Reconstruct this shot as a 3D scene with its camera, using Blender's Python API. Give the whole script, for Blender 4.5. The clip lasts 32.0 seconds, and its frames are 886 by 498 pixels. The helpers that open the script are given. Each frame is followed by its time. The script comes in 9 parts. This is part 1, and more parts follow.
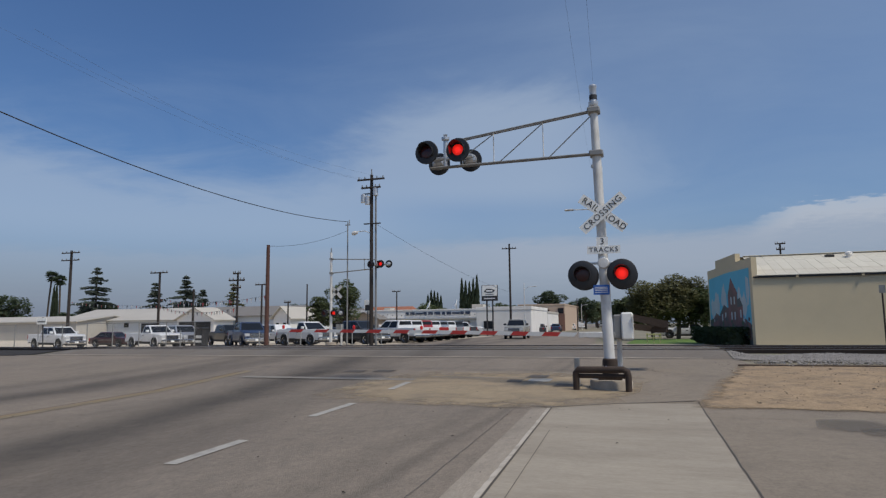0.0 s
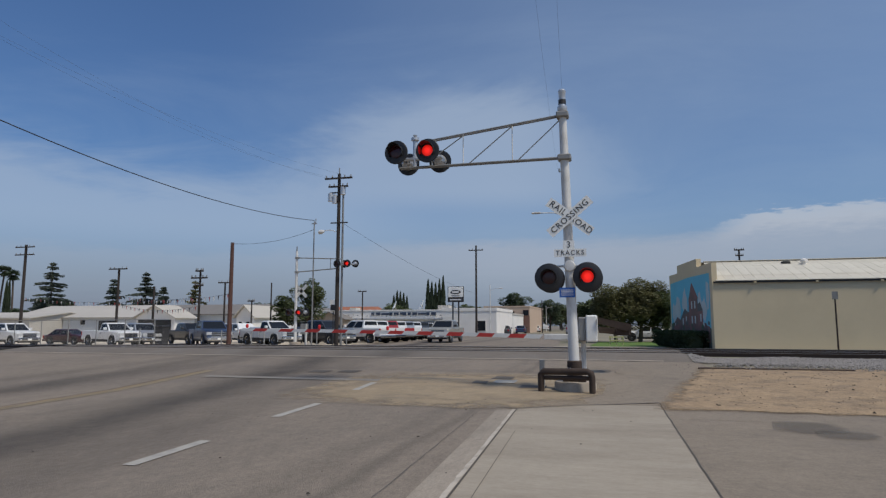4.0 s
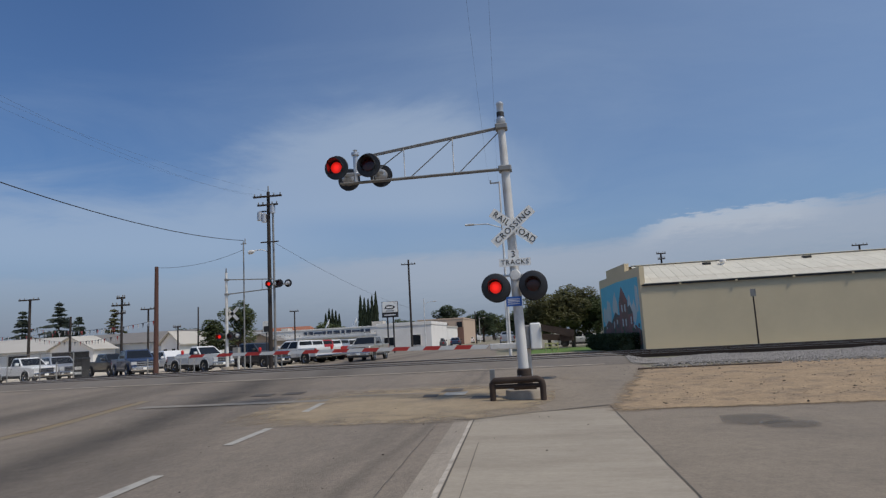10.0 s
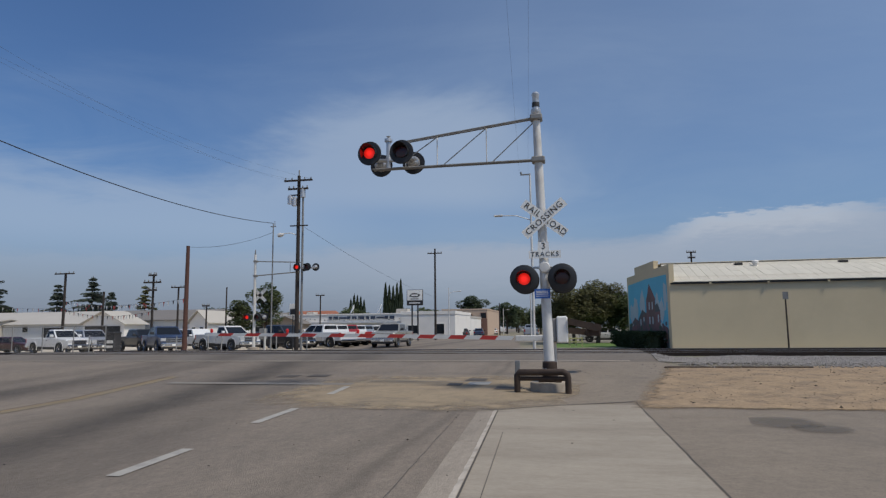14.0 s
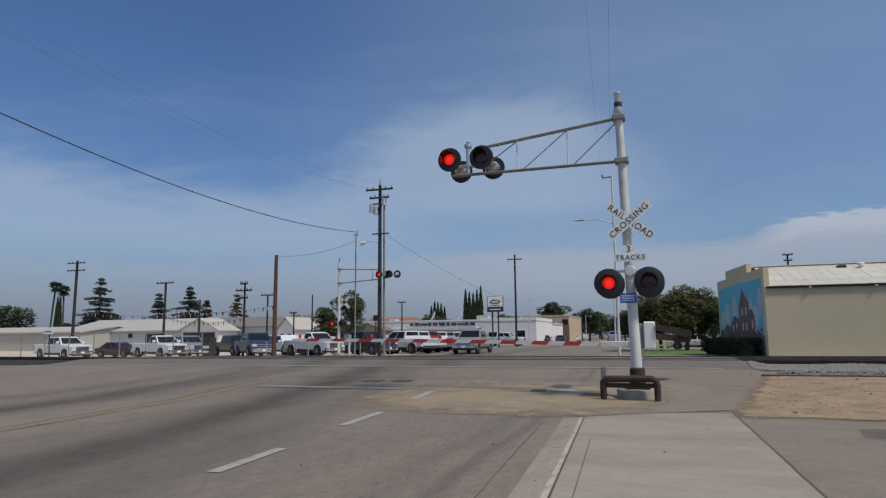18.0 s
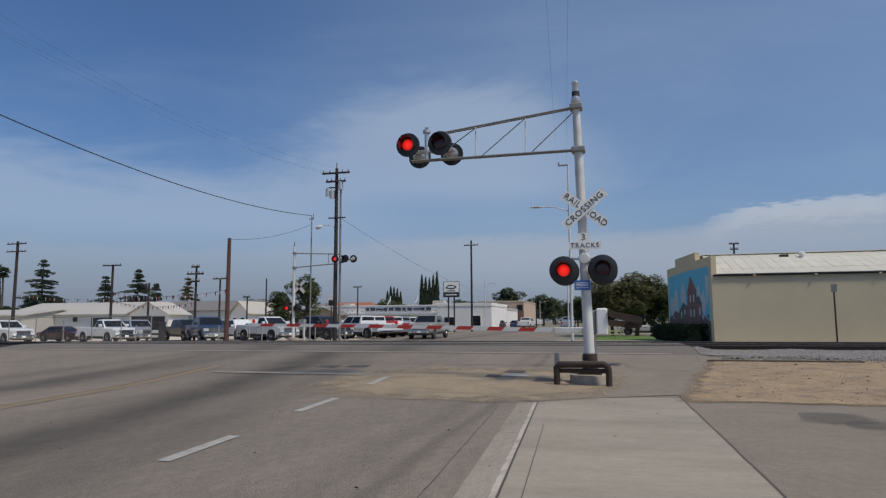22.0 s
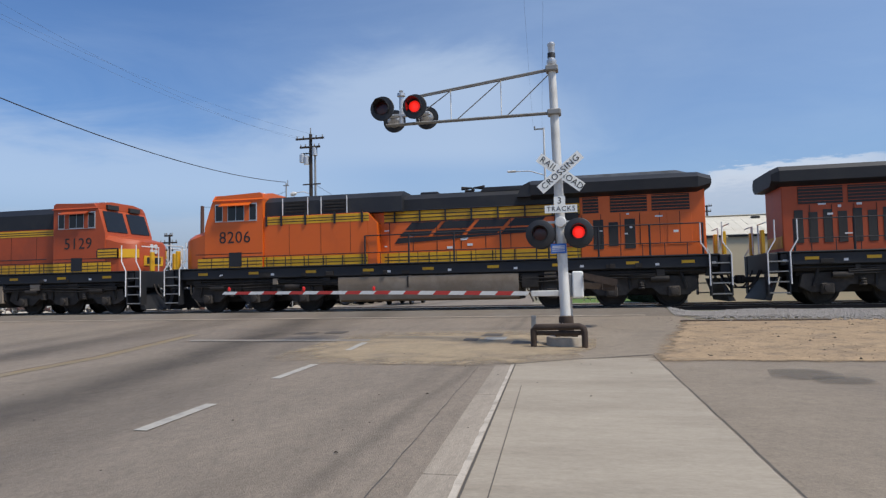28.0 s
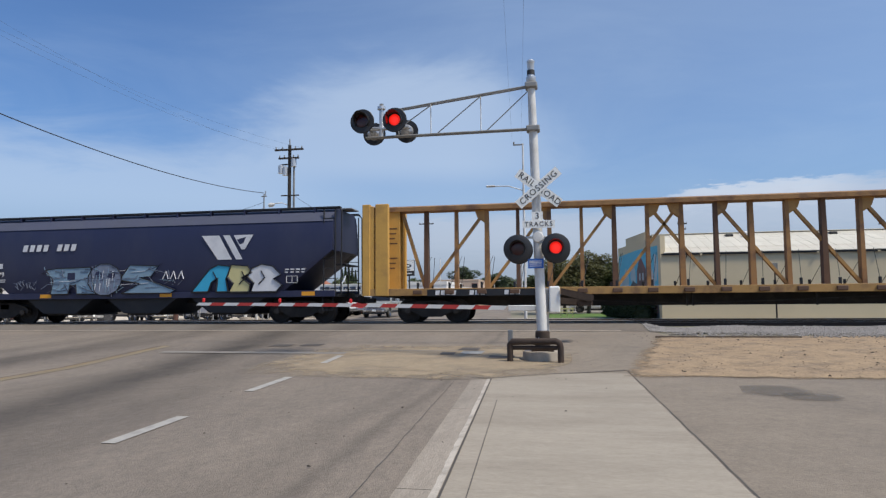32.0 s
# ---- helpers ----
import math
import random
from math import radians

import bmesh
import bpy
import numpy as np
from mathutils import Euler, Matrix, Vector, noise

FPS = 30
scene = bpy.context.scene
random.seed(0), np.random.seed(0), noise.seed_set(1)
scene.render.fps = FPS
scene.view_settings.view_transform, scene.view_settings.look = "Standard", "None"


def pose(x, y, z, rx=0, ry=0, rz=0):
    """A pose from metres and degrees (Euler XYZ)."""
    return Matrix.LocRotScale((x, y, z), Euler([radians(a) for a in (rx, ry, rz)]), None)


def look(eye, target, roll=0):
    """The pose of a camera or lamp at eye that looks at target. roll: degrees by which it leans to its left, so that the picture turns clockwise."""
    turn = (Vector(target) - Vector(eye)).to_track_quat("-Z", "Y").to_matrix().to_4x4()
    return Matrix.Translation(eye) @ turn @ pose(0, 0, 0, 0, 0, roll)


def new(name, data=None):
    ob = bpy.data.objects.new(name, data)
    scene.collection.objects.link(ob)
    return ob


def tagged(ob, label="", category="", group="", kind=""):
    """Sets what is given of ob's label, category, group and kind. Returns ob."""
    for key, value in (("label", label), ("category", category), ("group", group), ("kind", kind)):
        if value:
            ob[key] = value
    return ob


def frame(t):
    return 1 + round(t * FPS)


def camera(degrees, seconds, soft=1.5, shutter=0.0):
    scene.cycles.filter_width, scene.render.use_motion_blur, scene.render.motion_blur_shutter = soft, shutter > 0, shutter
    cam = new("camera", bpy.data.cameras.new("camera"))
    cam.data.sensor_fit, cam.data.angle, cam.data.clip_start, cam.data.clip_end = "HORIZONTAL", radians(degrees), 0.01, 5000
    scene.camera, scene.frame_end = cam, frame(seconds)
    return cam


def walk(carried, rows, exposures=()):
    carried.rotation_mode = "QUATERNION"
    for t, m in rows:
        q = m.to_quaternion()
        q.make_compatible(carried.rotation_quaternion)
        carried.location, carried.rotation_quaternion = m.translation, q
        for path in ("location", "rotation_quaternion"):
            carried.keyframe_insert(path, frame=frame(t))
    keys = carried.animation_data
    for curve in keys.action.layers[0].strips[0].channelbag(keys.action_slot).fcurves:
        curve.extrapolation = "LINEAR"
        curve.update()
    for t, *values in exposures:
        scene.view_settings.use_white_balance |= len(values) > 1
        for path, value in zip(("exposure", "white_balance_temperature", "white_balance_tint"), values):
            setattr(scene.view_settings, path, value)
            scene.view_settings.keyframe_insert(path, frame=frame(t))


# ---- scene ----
SKY_STRENGTH, SUN_STRENGTH = 0.082, 2.6
EXPOSURES = [(0, 0.0), (22.8, 0.0), (23.9, 0.22), (26.0, 0.28), (28.0, 0.50), (32.0, 0.50)]
cam = camera(69.0, 32.0, 1.3)
PATH = [
    (0, (0.968, 0.412, 1.363), (0.347, 2.298, 1.597), -0.6),
    (0.5, (0.953, 0.376, 1.371), (0.311, 2.251, 1.638), -1.0),
    (1, (0.943, 0.409, 1.378), (0.371, 2.302, 1.674), -0.8),
    (1.5, (0.956, 0.344, 1.343), (0.4, 2.239, 1.659), -0.7),
    (2, (0.956, 0.364, 1.326), (0.442, 2.281, 1.571), 0.7),
    (2.5, (0.928, 0.39, 1.341), (0.427, 2.317, 1.53), -1.0),
    (3, (0.946, 0.404, 1.349), (0.451, 2.335, 1.515), -1.1),
    (3.5, (0.947, 0.429, 1.366), (0.419, 2.345, 1.588), -0.1),
    (5.5, (0.883, 0.27, 1.328), (0.402, 2.195, 1.575), -0.0),
    (6, (0.846, 0.262, 1.323), (0.375, 2.193, 1.547), -0.9),
    (6.5, (0.796, 0.31, 1.334), (0.38, 2.26, 1.494), -2.2),
    (7, (0.821, 0.293, 1.336), (0.459, 2.255, 1.473), -3.0),
    (7.5, (0.822, 0.367, 1.355), (0.489, 2.331, 1.533), -2.1),
    (8, (0.818, 0.329, 1.344), (0.46, 2.286, 1.547), -1.3),
    (8.5, (0.665, 0.391, 1.364), (0.351, 2.355, 1.582), -3.6),
    (9, (0.578, 0.344, 1.342), (0.314, 2.315, 1.557), -4.2),
    (9.5, (0.586, 0.343, 1.351), (0.345, 2.318, 1.555), -3.3),
    (10, (0.601, 0.375, 1.36), (0.294, 2.332, 1.634), -3.1),
    (10.5, (0.578, 0.395, 1.354), (0.253, 2.344, 1.663), -0.2),
    (11, (0.532, 0.393, 1.354), (0.196, 2.343, 1.644), -0.6),
    (11.5, (0.525, 0.388, 1.353), (0.201, 2.339, 1.653), -1.5),
    (12, (0.533, 0.349, 1.337), (0.197, 2.299, 1.631), -1.3),
    (12.5, (0.514, 0.368, 1.337), (0.164, 2.32, 1.6), -1.9),
    (13, (0.521, 0.38, 1.343), (0.178, 2.335, 1.584), -1.3),
    (13.5, (0.535, 0.374, 1.333), (0.163, 2.323, 1.586), -0.6),
    (14, (0.529, 0.38, 1.338), (0.14, 2.327, 1.584), -0.6),
    (14.5, (0.531, 0.379, 1.336), (0.119, 2.32, 1.587), -0.5),
    (15, (0.543, 0.374, 1.325), (0.057, 2.295, 1.594), 0.1),
    (15.5, (0.525, 0.421, 1.313), (-0.04, 2.326, 1.546), -0.4),
    (17.5, (0.495, 0.367, 1.32), (-0.128, 2.242, 1.625), -1.3),
    (18, (0.485, 0.378, 1.305), (-0.14, 2.259, 1.574), -0.5),
    (18.5, (0.48, 0.383, 1.313), (-0.137, 2.271, 1.545), -0.3),
    (19, (0.489, 0.406, 1.322), (-0.139, 2.289, 1.566), -0.2),
    (19.5, (0.483, 0.399, 1.325), (-0.149, 2.277, 1.593), -0.3),
    (20, (0.484, 0.4, 1.325), (-0.136, 2.282, 1.597), -0.2),
    (20.5, (0.471, 0.391, 1.327), (-0.149, 2.274, 1.597), -0.0),
    (21, (0.464, 0.371, 1.336), (-0.14, 2.257, 1.611), -0.6),
    (21.5, (0.447, 0.349, 1.335), (-0.115, 2.248, 1.611), -1.1),
    (22, (0.468, 0.386, 1.327), (-0.03, 2.31, 1.549), -0.3),
    (22.5, (0.481, 0.386, 1.322), (-0.017, 2.313, 1.521), 0.0),
    (23, (0.465, 0.399, 1.331), (-0.086, 2.313, 1.515), -0.7),
    (23.5, (0.454, 0.432, 1.359), (-0.111, 2.338, 1.576), -1.2),
    (24, (0.472, 0.412, 1.339), (-0.13, 2.302, 1.592), -0.8),
    (24.5, (0.458, 0.376, 1.33), (-0.123, 2.274, 1.574), 0.0),
    (25, (0.494, 0.377, 1.347), (-0.073, 2.285, 1.546), -0.7),
    (25.5, (0.509, 0.39, 1.355), (-0.032, 2.307, 1.539), -0.5),
    (27.5, (0.476, 0.415, 1.329), (-0.005, 2.35, 1.478), -0.3),
    (28, (0.462, 0.435, 1.318), (0.03, 2.385, 1.433), -1.2),
    (28.5, (0.476, 0.441, 1.314), (0.044, 2.389, 1.451), -0.4),
    (29, (0.474, 0.423, 1.315), (0.026, 2.365, 1.483), 0.1),
    (29.5, (0.481, 0.431, 1.337), (0.063, 2.38, 1.499), -0.3),
    (30, (0.48, 0.426, 1.326), (0.091, 2.382, 1.473), -0.9),
    (30.5, (0.497, 0.441, 1.329), (0.12, 2.399, 1.484), -0.6),
    (31, (0.481, 0.411, 1.328), (0.127, 2.373, 1.487), -0.5),
    (31.5, (0.47, 0.417, 1.322), (0.111, 2.378, 1.474), -0.4),
    (32, (0.472, 0.426, 1.316), (0.107, 2.387, 1.472), -0.5),
]
walk(cam, [(t, look(eye, target, roll)) for t, eye, target, roll in PATH], EXPOSURES)

# ---- far ends of the wires, and how the two cars drive: seconds, x, y, heading ----
CABLE_NEAR = (-19.45, 8.0, 9.58)
FAINT_NEAR = ((-20.07, 17.0, 12.22), (-20.9, 17.0, 12.0), (-23.37, 17.0, 13.38))
RIGHT_WIRES = (((-2.3, 38.0, 10.4), (1.17, -15.0, 11.91), 1.6), ((-1.8, 38.0, 10.4), (1.75, -15.0, 8.2), 0.42))
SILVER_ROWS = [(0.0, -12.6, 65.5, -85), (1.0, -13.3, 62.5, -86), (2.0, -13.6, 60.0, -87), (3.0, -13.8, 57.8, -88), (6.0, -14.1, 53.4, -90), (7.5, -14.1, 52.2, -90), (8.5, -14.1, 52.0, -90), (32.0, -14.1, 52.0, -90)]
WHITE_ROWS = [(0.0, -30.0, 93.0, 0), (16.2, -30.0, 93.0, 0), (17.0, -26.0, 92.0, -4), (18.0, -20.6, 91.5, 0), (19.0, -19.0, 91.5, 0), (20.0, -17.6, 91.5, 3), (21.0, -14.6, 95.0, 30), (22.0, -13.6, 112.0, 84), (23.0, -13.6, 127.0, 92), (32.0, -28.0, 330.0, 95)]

# ---- sky, sun ----
SUN_AZ, SUN_EL = radians(111), radians(57)      # clockwise from +Y
world = bpy.data.worlds.new("world")
scene.world = world
world.use_nodes = True
wn, wl = world.node_tree.nodes, world.node_tree.links
wn.clear()


def wmath(op, a, b=None, clamp=False):
    n = wn.new("ShaderNodeMath")
    n.operation, n.use_clamp = op, clamp
    for i, v in enumerate((a, b)):
        if v is None:
            continue
        if isinstance(v, (int, float)):
            n.inputs[i].default_value = v
        else:
            wl.new(v, n.inputs[i])
    return n.outputs[0]


sky = wn.new("ShaderNodeTexSky")
sky.sky_type, sky.sun_disc = "NISHITA", False
sky.sun_elevation, sky.sun_rotation = SUN_EL, SUN_AZ
sky.air_density, sky.dust_density, sky.ozone_density = 1.0, 2.0, 2.2
tc = wn.new("ShaderNodeTexCoord")
sep = wn.new("ShaderNodeSeparateXYZ")
wl.new(tc.outputs["Generated"], sep.inputs[0])
# flat cloud layer: the direction projected on a plane overhead
inv = wmath("DIVIDE", 1.0, wmath("MAXIMUM", wmath("ADD", sep.outputs["Z"], 0.10), 0.05))
com = wn.new("ShaderNodeCombineXYZ")
wl.new(wmath("MULTIPLY", sep.outputs["X"], inv), com.inputs[0])
wl.new(wmath("MULTIPLY", sep.outputs["Y"], inv), com.inputs[1])


def wnoise(scale, detail, rough, off, stretch=(1, 1, 1), dist=0.0):
    mp = wn.new("ShaderNodeMapping")
    mp.inputs["Location"].default_value = off
    mp.inputs["Scale"].default_value = stretch
    wl.new(com.outputs[0], mp.inputs[0])
    n = wn.new("ShaderNodeTexNoise")
    n.inputs["Scale"].default_value, n.inputs["Detail"].default_value = scale, detail
    n.inputs["Roughness"].default_value, n.inputs["Distortion"].default_value = rough, dist
    wl.new(mp.outputs[0], n.inputs["Vector"])
    return n.outputs["Fac"]


def wramp(fac, lo, hi):
    n = wn.new("ShaderNodeMapRange")
    n.interpolation_type = "SMOOTHSTEP"
    n.inputs["From Min"].default_value, n.inputs["From Max"].default_value = lo, hi
    wl.new(fac, n.inputs["Value"])
    return n.outputs[0]


az = wmath("ARCTAN2", sep.outputs["X"], sep.outputs["Y"])
el = wmath("ARCSINE", sep.outputs["Z"])


def wmix(fac, under, over):
    n = wn.new("ShaderNodeMix")
    n.data_type = "RGBA"
    wl.new(fac, n.inputs["Factor"])
    for i, v in ((6, under), (7, over)):
        if isinstance(v, tuple):
            n.inputs[i].default_value = (*v, 1)
        else:
            wl.new(v, n.inputs[i])
    return n.outputs[2]


def wsum(*terms):
    total = terms[0]
    for term in terms[1:]:
        total = wmath("ADD", total, term)
    return total


def wtimes(*terms):
    total = terms[0]
    for term in terms[1:]:
        total = wmath("MULTIPLY", total, term)
    return total


# broad veil of high cloud: its soft upper edge climbs towards the middle of the street and falls off to the right
wob = wmath("SUBTRACT", wnoise(1.1, 6, 0.6, (2, 7, 1), (1, 1, 1), 0.7), 0.5)
fray = wmath("SUBTRACT", wnoise(3.2, 6, 0.62, (5, 1, 2), (0.7, 1.3, 1), 0.4), 0.5)
veil_edge = wsum(radians(14.6), wtimes(wramp(az, radians(-36), radians(-15)), radians(6.4)), wtimes(wramp(az, radians(-8), radians(6)), radians(-9)),
                 wtimes(wob, radians(11)), wtimes(fray, radians(3.5)))
depth = wmath("SUBTRACT", veil_edge, el)
gap = wtimes(wramp(az, radians(-30), radians(-14)), wramp(el, radians(12.2), radians(9.6)))        # blue strip over the low bank
veil_high = wtimes(wramp(depth, radians(-1.6), radians(4.5)), wramp(az, radians(8), radians(-10)), wmath("SUBTRACT", 1.0, wtimes(gap, 0.55)), wramp(el, radians(3.0), radians(9.0)))
wisps = wtimes(wramp(wnoise(0.9, 7, 0.6, (8.2, 0.4, 0), (0.7, 1.2, 1), 0.8), 0.45, 0.85), wramp(el, radians(9), radians(16)))
# long low bank with a firm top, heaped up on the right
bank_edge = wsum(radians(6.6), wtimes(wramp(az, radians(-38), radians(-12)), radians(1.3)), wtimes(wramp(az, radians(6), radians(12)), radians(1.35)),
                 wtimes(wmath("SUBTRACT", wnoise(4.5, 6, 0.62, (1, 4, 2), (1, 1, 1), 0.3), 0.5), radians(1.5)),
                 wtimes(wmath("SUBTRACT", wnoise(11.0, 5, 0.6, (3, 2, 2), (1, 1, 1), 0.2), 0.5), wramp(az, radians(4), radians(12)), radians(1.6)))
bank_off = wmath("SUBTRACT", bank_edge, el)
bank_low = wtimes(wramp(bank_off, radians(-0.15), radians(1.3)), wramp(bank_off, radians(7.0), radians(2.2)))
heap = wtimes(wramp(bank_off, radians(-0.1), radians(0.35)), wramp(bank_off, radians(2.6), radians(0.3)), wramp(az, radians(6), radians(12)), wramp(az, radians(25), radians(19)))
haze = wramp(el, radians(10), radians(1.0))
tint = wn.new("ShaderNodeMix")
tint.data_type, tint.blend_type = "RGBA", "MULTIPLY"
tint.inputs["Factor"].default_value = 1.0
wl.new(sky.outputs[0], tint.inputs[6])
tint.inputs[7].default_value = (0.68, 0.92, 1.22, 1)
thin = wtimes(wramp(az, radians(-40), radians(2)), wsum(0.75, wtimes(wob, 0.9)))        # milky air towards the right
air = wmix(wmath("MULTIPLY", haze, 0.75), tint.outputs[2], (2.55, 2.95, 3.95))
air = wmix(wmath("MULTIPLY", thin, 0.30), air, (4.7, 5.8, 7.1))
air = wmix(wmath("MULTIPLY", wisps, 0.14), air, (4.6, 5.8, 7.5))
air = wmix(wmath("MULTIPLY", veil_high, 0.60), air, (4.5, 5.5, 7.0))
air = wmix(wtimes(bank_low, wsum(0.30, wtimes(wramp(az, radians(-34), radians(-8)), 0.34))), air, (4.5, 5.0, 6.0))
air = wmix(wmath("MULTIPLY", heap, 0.50), air, (6.8, 7.1, 7.6))
bg = wn.new("ShaderNodeBackground")
bg.inputs["Strength"].default_value = SKY_STRENGTH
wl.new(air, bg.inputs["Color"])
wout = wn.new("ShaderNodeOutputWorld")
wl.new(bg.outputs[0], wout.inputs["Surface"])

sun = new("sun", bpy.data.lights.new("sun", "SUN"))
sun.data.energy, sun.data.angle, sun.data.color = SUN_STRENGTH, radians(8), (1.0, 0.91, 0.78)
sun_from = Vector((math.sin(SUN_AZ) * math.cos(SUN_EL), math.cos(SUN_AZ) * math.cos(SUN_EL), math.sin(SUN_EL)))
sun.matrix_world = look(sun_from * 100, (0, 0, 0))


# ---- materials ----
def mat(name, base, rough=0.6, metal=0.0, var=0.15, scale=3.0, fine=60.0, bump=0.1, dirt=None, dirt_amount=0.0,
        dirt_scale=1.2, glow=0.0, glow_color=None, spec=0.5, coat=0.0, stretch=(1, 1, 1), object_random=0.0, fade=0.0, speck=0.0, bands=(), rim=None):
    """A surface with grain at two scales, patches of dirt and fine relief."""
    m = bpy.data.materials.new(name)
    m.use_nodes = True
    nd, lk = m.node_tree.nodes, m.node_tree.links
    b = nd["Principled BSDF"]
    b.inputs["Roughness"].default_value, b.inputs["Metallic"].default_value = rough, metal
    b.inputs["Specular IOR Level"].default_value, b.inputs["Coat Weight"].default_value = spec, coat
    co = nd.new("ShaderNodeTexCoord")
    mp = nd.new("ShaderNodeMapping")
    mp.inputs["Scale"].default_value = stretch
    lk.new(co.outputs["Object"], mp.inputs[0])

    def noise_node(s, detail=4.0, r=0.6):
        n = nd.new("ShaderNodeTexNoise")
        n.inputs["Scale"].default_value, n.inputs["Detail"].default_value, n.inputs["Roughness"].default_value = s, detail, r
        lk.new(mp.outputs[0], n.inputs["Vector"])
        return n.outputs["Fac"]

    def calc(op, x, y):
        n = nd.new("ShaderNodeMath")
        n.operation = op
        for i, v in enumerate((x, y)):
            if isinstance(v, (int, float)):
                n.inputs[i].default_value = v
            else:
                lk.new(v, n.inputs[i])
        return n.outputs[0]

    big, small = noise_node(scale, 5.0), noise_node(fine, 3.0)
    k = calc("ADD", calc("MULTIPLY", big, 1.3 * var), calc("MULTIPLY", small, 0.7 * var))
    k = calc("ADD", k, 1.0 - var)
    if object_random:
        oi = nd.new("ShaderNodeObjectInfo")
        k = calc("MULTIPLY", k, calc("ADD", calc("MULTIPLY", oi.outputs["Random"], object_random), 1 - object_random / 2))
    mul = nd.new("ShaderNodeMix")
    mul.data_type, mul.blend_type = "RGBA", "MULTIPLY"
    mul.inputs["Factor"].default_value = 1.0
    mul.inputs[6].default_value = (*base, 1)
    lk.new(k, mul.inputs[7])
    col = mul.outputs[2]
    if dirt:
        dn = noise_node(dirt_scale, 6.0, 0.65)
        mr = nd.new("ShaderNodeMapRange")
        mr.interpolation_type = "SMOOTHSTEP"
        mr.inputs["From Min"].default_value, mr.inputs["From Max"].default_value = 0.42, 0.72
        mr.inputs["To Max"].default_value = dirt_amount
        lk.new(dn, mr.inputs["Value"])
        mx = nd.new("ShaderNodeMix")
        mx.data_type = "RGBA"
        lk.new(mr.outputs[0], mx.inputs["Factor"])
        lk.new(col, mx.inputs[6])
        mx.inputs[7].default_value = (*dirt, 1)
        col = mx.outputs[2]
    if speck or bands:
        f = 1.0
        if speck:
            gr = calc("ADD", calc("MULTIPLY", noise_node(38, 2.0, 0.7), 0.40), calc("ADD", calc("MULTIPLY", noise_node(10, 4.0, 0.7), 0.35), calc("MULTIPLY", noise_node(2.6, 5.0, 0.7), 0.25)))
            f = calc("ADD", 1.0 - 2.4 * speck, calc("MULTIPLY", gr, 4.8 * speck))
        if bands:
            sx = nd.new("ShaderNodeSeparateXYZ")
            lk.new(co.outputs["Object"], sx.inputs[0])
            wob = calc("MULTIPLY", calc("SUBTRACT", noise_node(0.35, 5.0, 0.6), 0.5), 0.8)
            for xc, slant, width, amount in bands:
                o = calc("SUBTRACT", calc("ADD", sx.outputs["X"], wob), calc("ADD", xc, calc("MULTIPLY", sx.outputs["Y"], slant)))
                o = calc("DIVIDE", o, width)
                o = calc("POWER", 2.718, calc("MULTIPLY", calc("MULTIPLY", o, o), -1.0))
                o = calc("MULTIPLY", o, calc("ADD", 0.35, noise_node(0.9, 6.0, 0.7)))
                f = calc("MULTIPLY", f, calc("SUBTRACT", 1.0, calc("MULTIPLY", o, amount)))
        m2 = nd.new("ShaderNodeMix")
        m2.data_type, m2.blend_type = "RGBA", "MULTIPLY"
        m2.inputs["Factor"].default_value = 1.0
        lk.new(col, m2.inputs[6])
        lk.new(f, m2.inputs[7])
        col = m2.outputs[2]
    lk.new(col, b.inputs["Base Color"])
    if rim:
        # spread thinly at its near edges
        sr = nd.new("ShaderNodeSeparateXYZ")
        lk.new(co.outputs["Object"], sr.inputs[0])
        dx = calc("SUBTRACT", sr.outputs["X"], calc("ADD", rim[0], calc("MULTIPLY", sr.outputs["Y"], rim[1])))
        dy = calc("SUBTRACT", sr.outputs["Y"], rim[2])
        dn = calc("ADD", calc("MINIMUM", dx, dy), calc("MULTIPLY", calc("SUBTRACT", noise_node(1.3, 7.0, 0.7), 0.5), rim[4]))
        mg = nd.new("ShaderNodeMapRange")
        mg.interpolation_type = "SMOOTHSTEP"
        mg.inputs["From Min"].default_value, mg.inputs["From Max"].default_value = 0.0, rim[3]
        lk.new(dn, mg.inputs["Value"])
        lk.new(mg.outputs[0], b.inputs["Alpha"])
    if bump:
        bp = nd.new("ShaderNodeBump")
        bp.inputs["Strength"].default_value, bp.inputs["Distance"].default_value = min(1, bump), 0.02
        lk.new(calc("ADD", calc("MULTIPLY", big, 0.5), small), bp.inputs["Height"])
        lk.new(bp.outputs[0], b.inputs["Normal"])
    if fade:
        # a drifted covering that thins out towards its rim
        gm = nd.new("ShaderNodeMapping")
        gm.inputs["Location"].default_value, gm.inputs["Scale"].default_value = (-1, -1, 0), (2, 2, 0)
        lk.new(co.outputs["Generated"], gm.inputs[0])
        ln = nd.new("ShaderNodeVectorMath")
        ln.operation = "LENGTH"
        lk.new(gm.outputs[0], ln.inputs[0])
        rim = calc("SUBTRACT", 1.0, ln.outputs["Value"])
        mf = nd.new("ShaderNodeMapRange")
        mf.interpolation_type = "SMOOTHSTEP"
        mf.inputs["From Min"].default_value, mf.inputs["From Max"].default_value = 0.30, 0.85
        mf.inputs["To Max"].default_value = fade
        lk.new(calc("ADD", rim, noise_node(1.6, 6.0, 0.65)), mf.inputs["Value"])
        lk.new(mf.outputs[0], b.inputs["Alpha"])
    if glow:
        b.inputs["Emission Color"].default_value = (*(glow_color or base), 1)
        b.inputs["Emission Strength"].default_value = glow
    return m


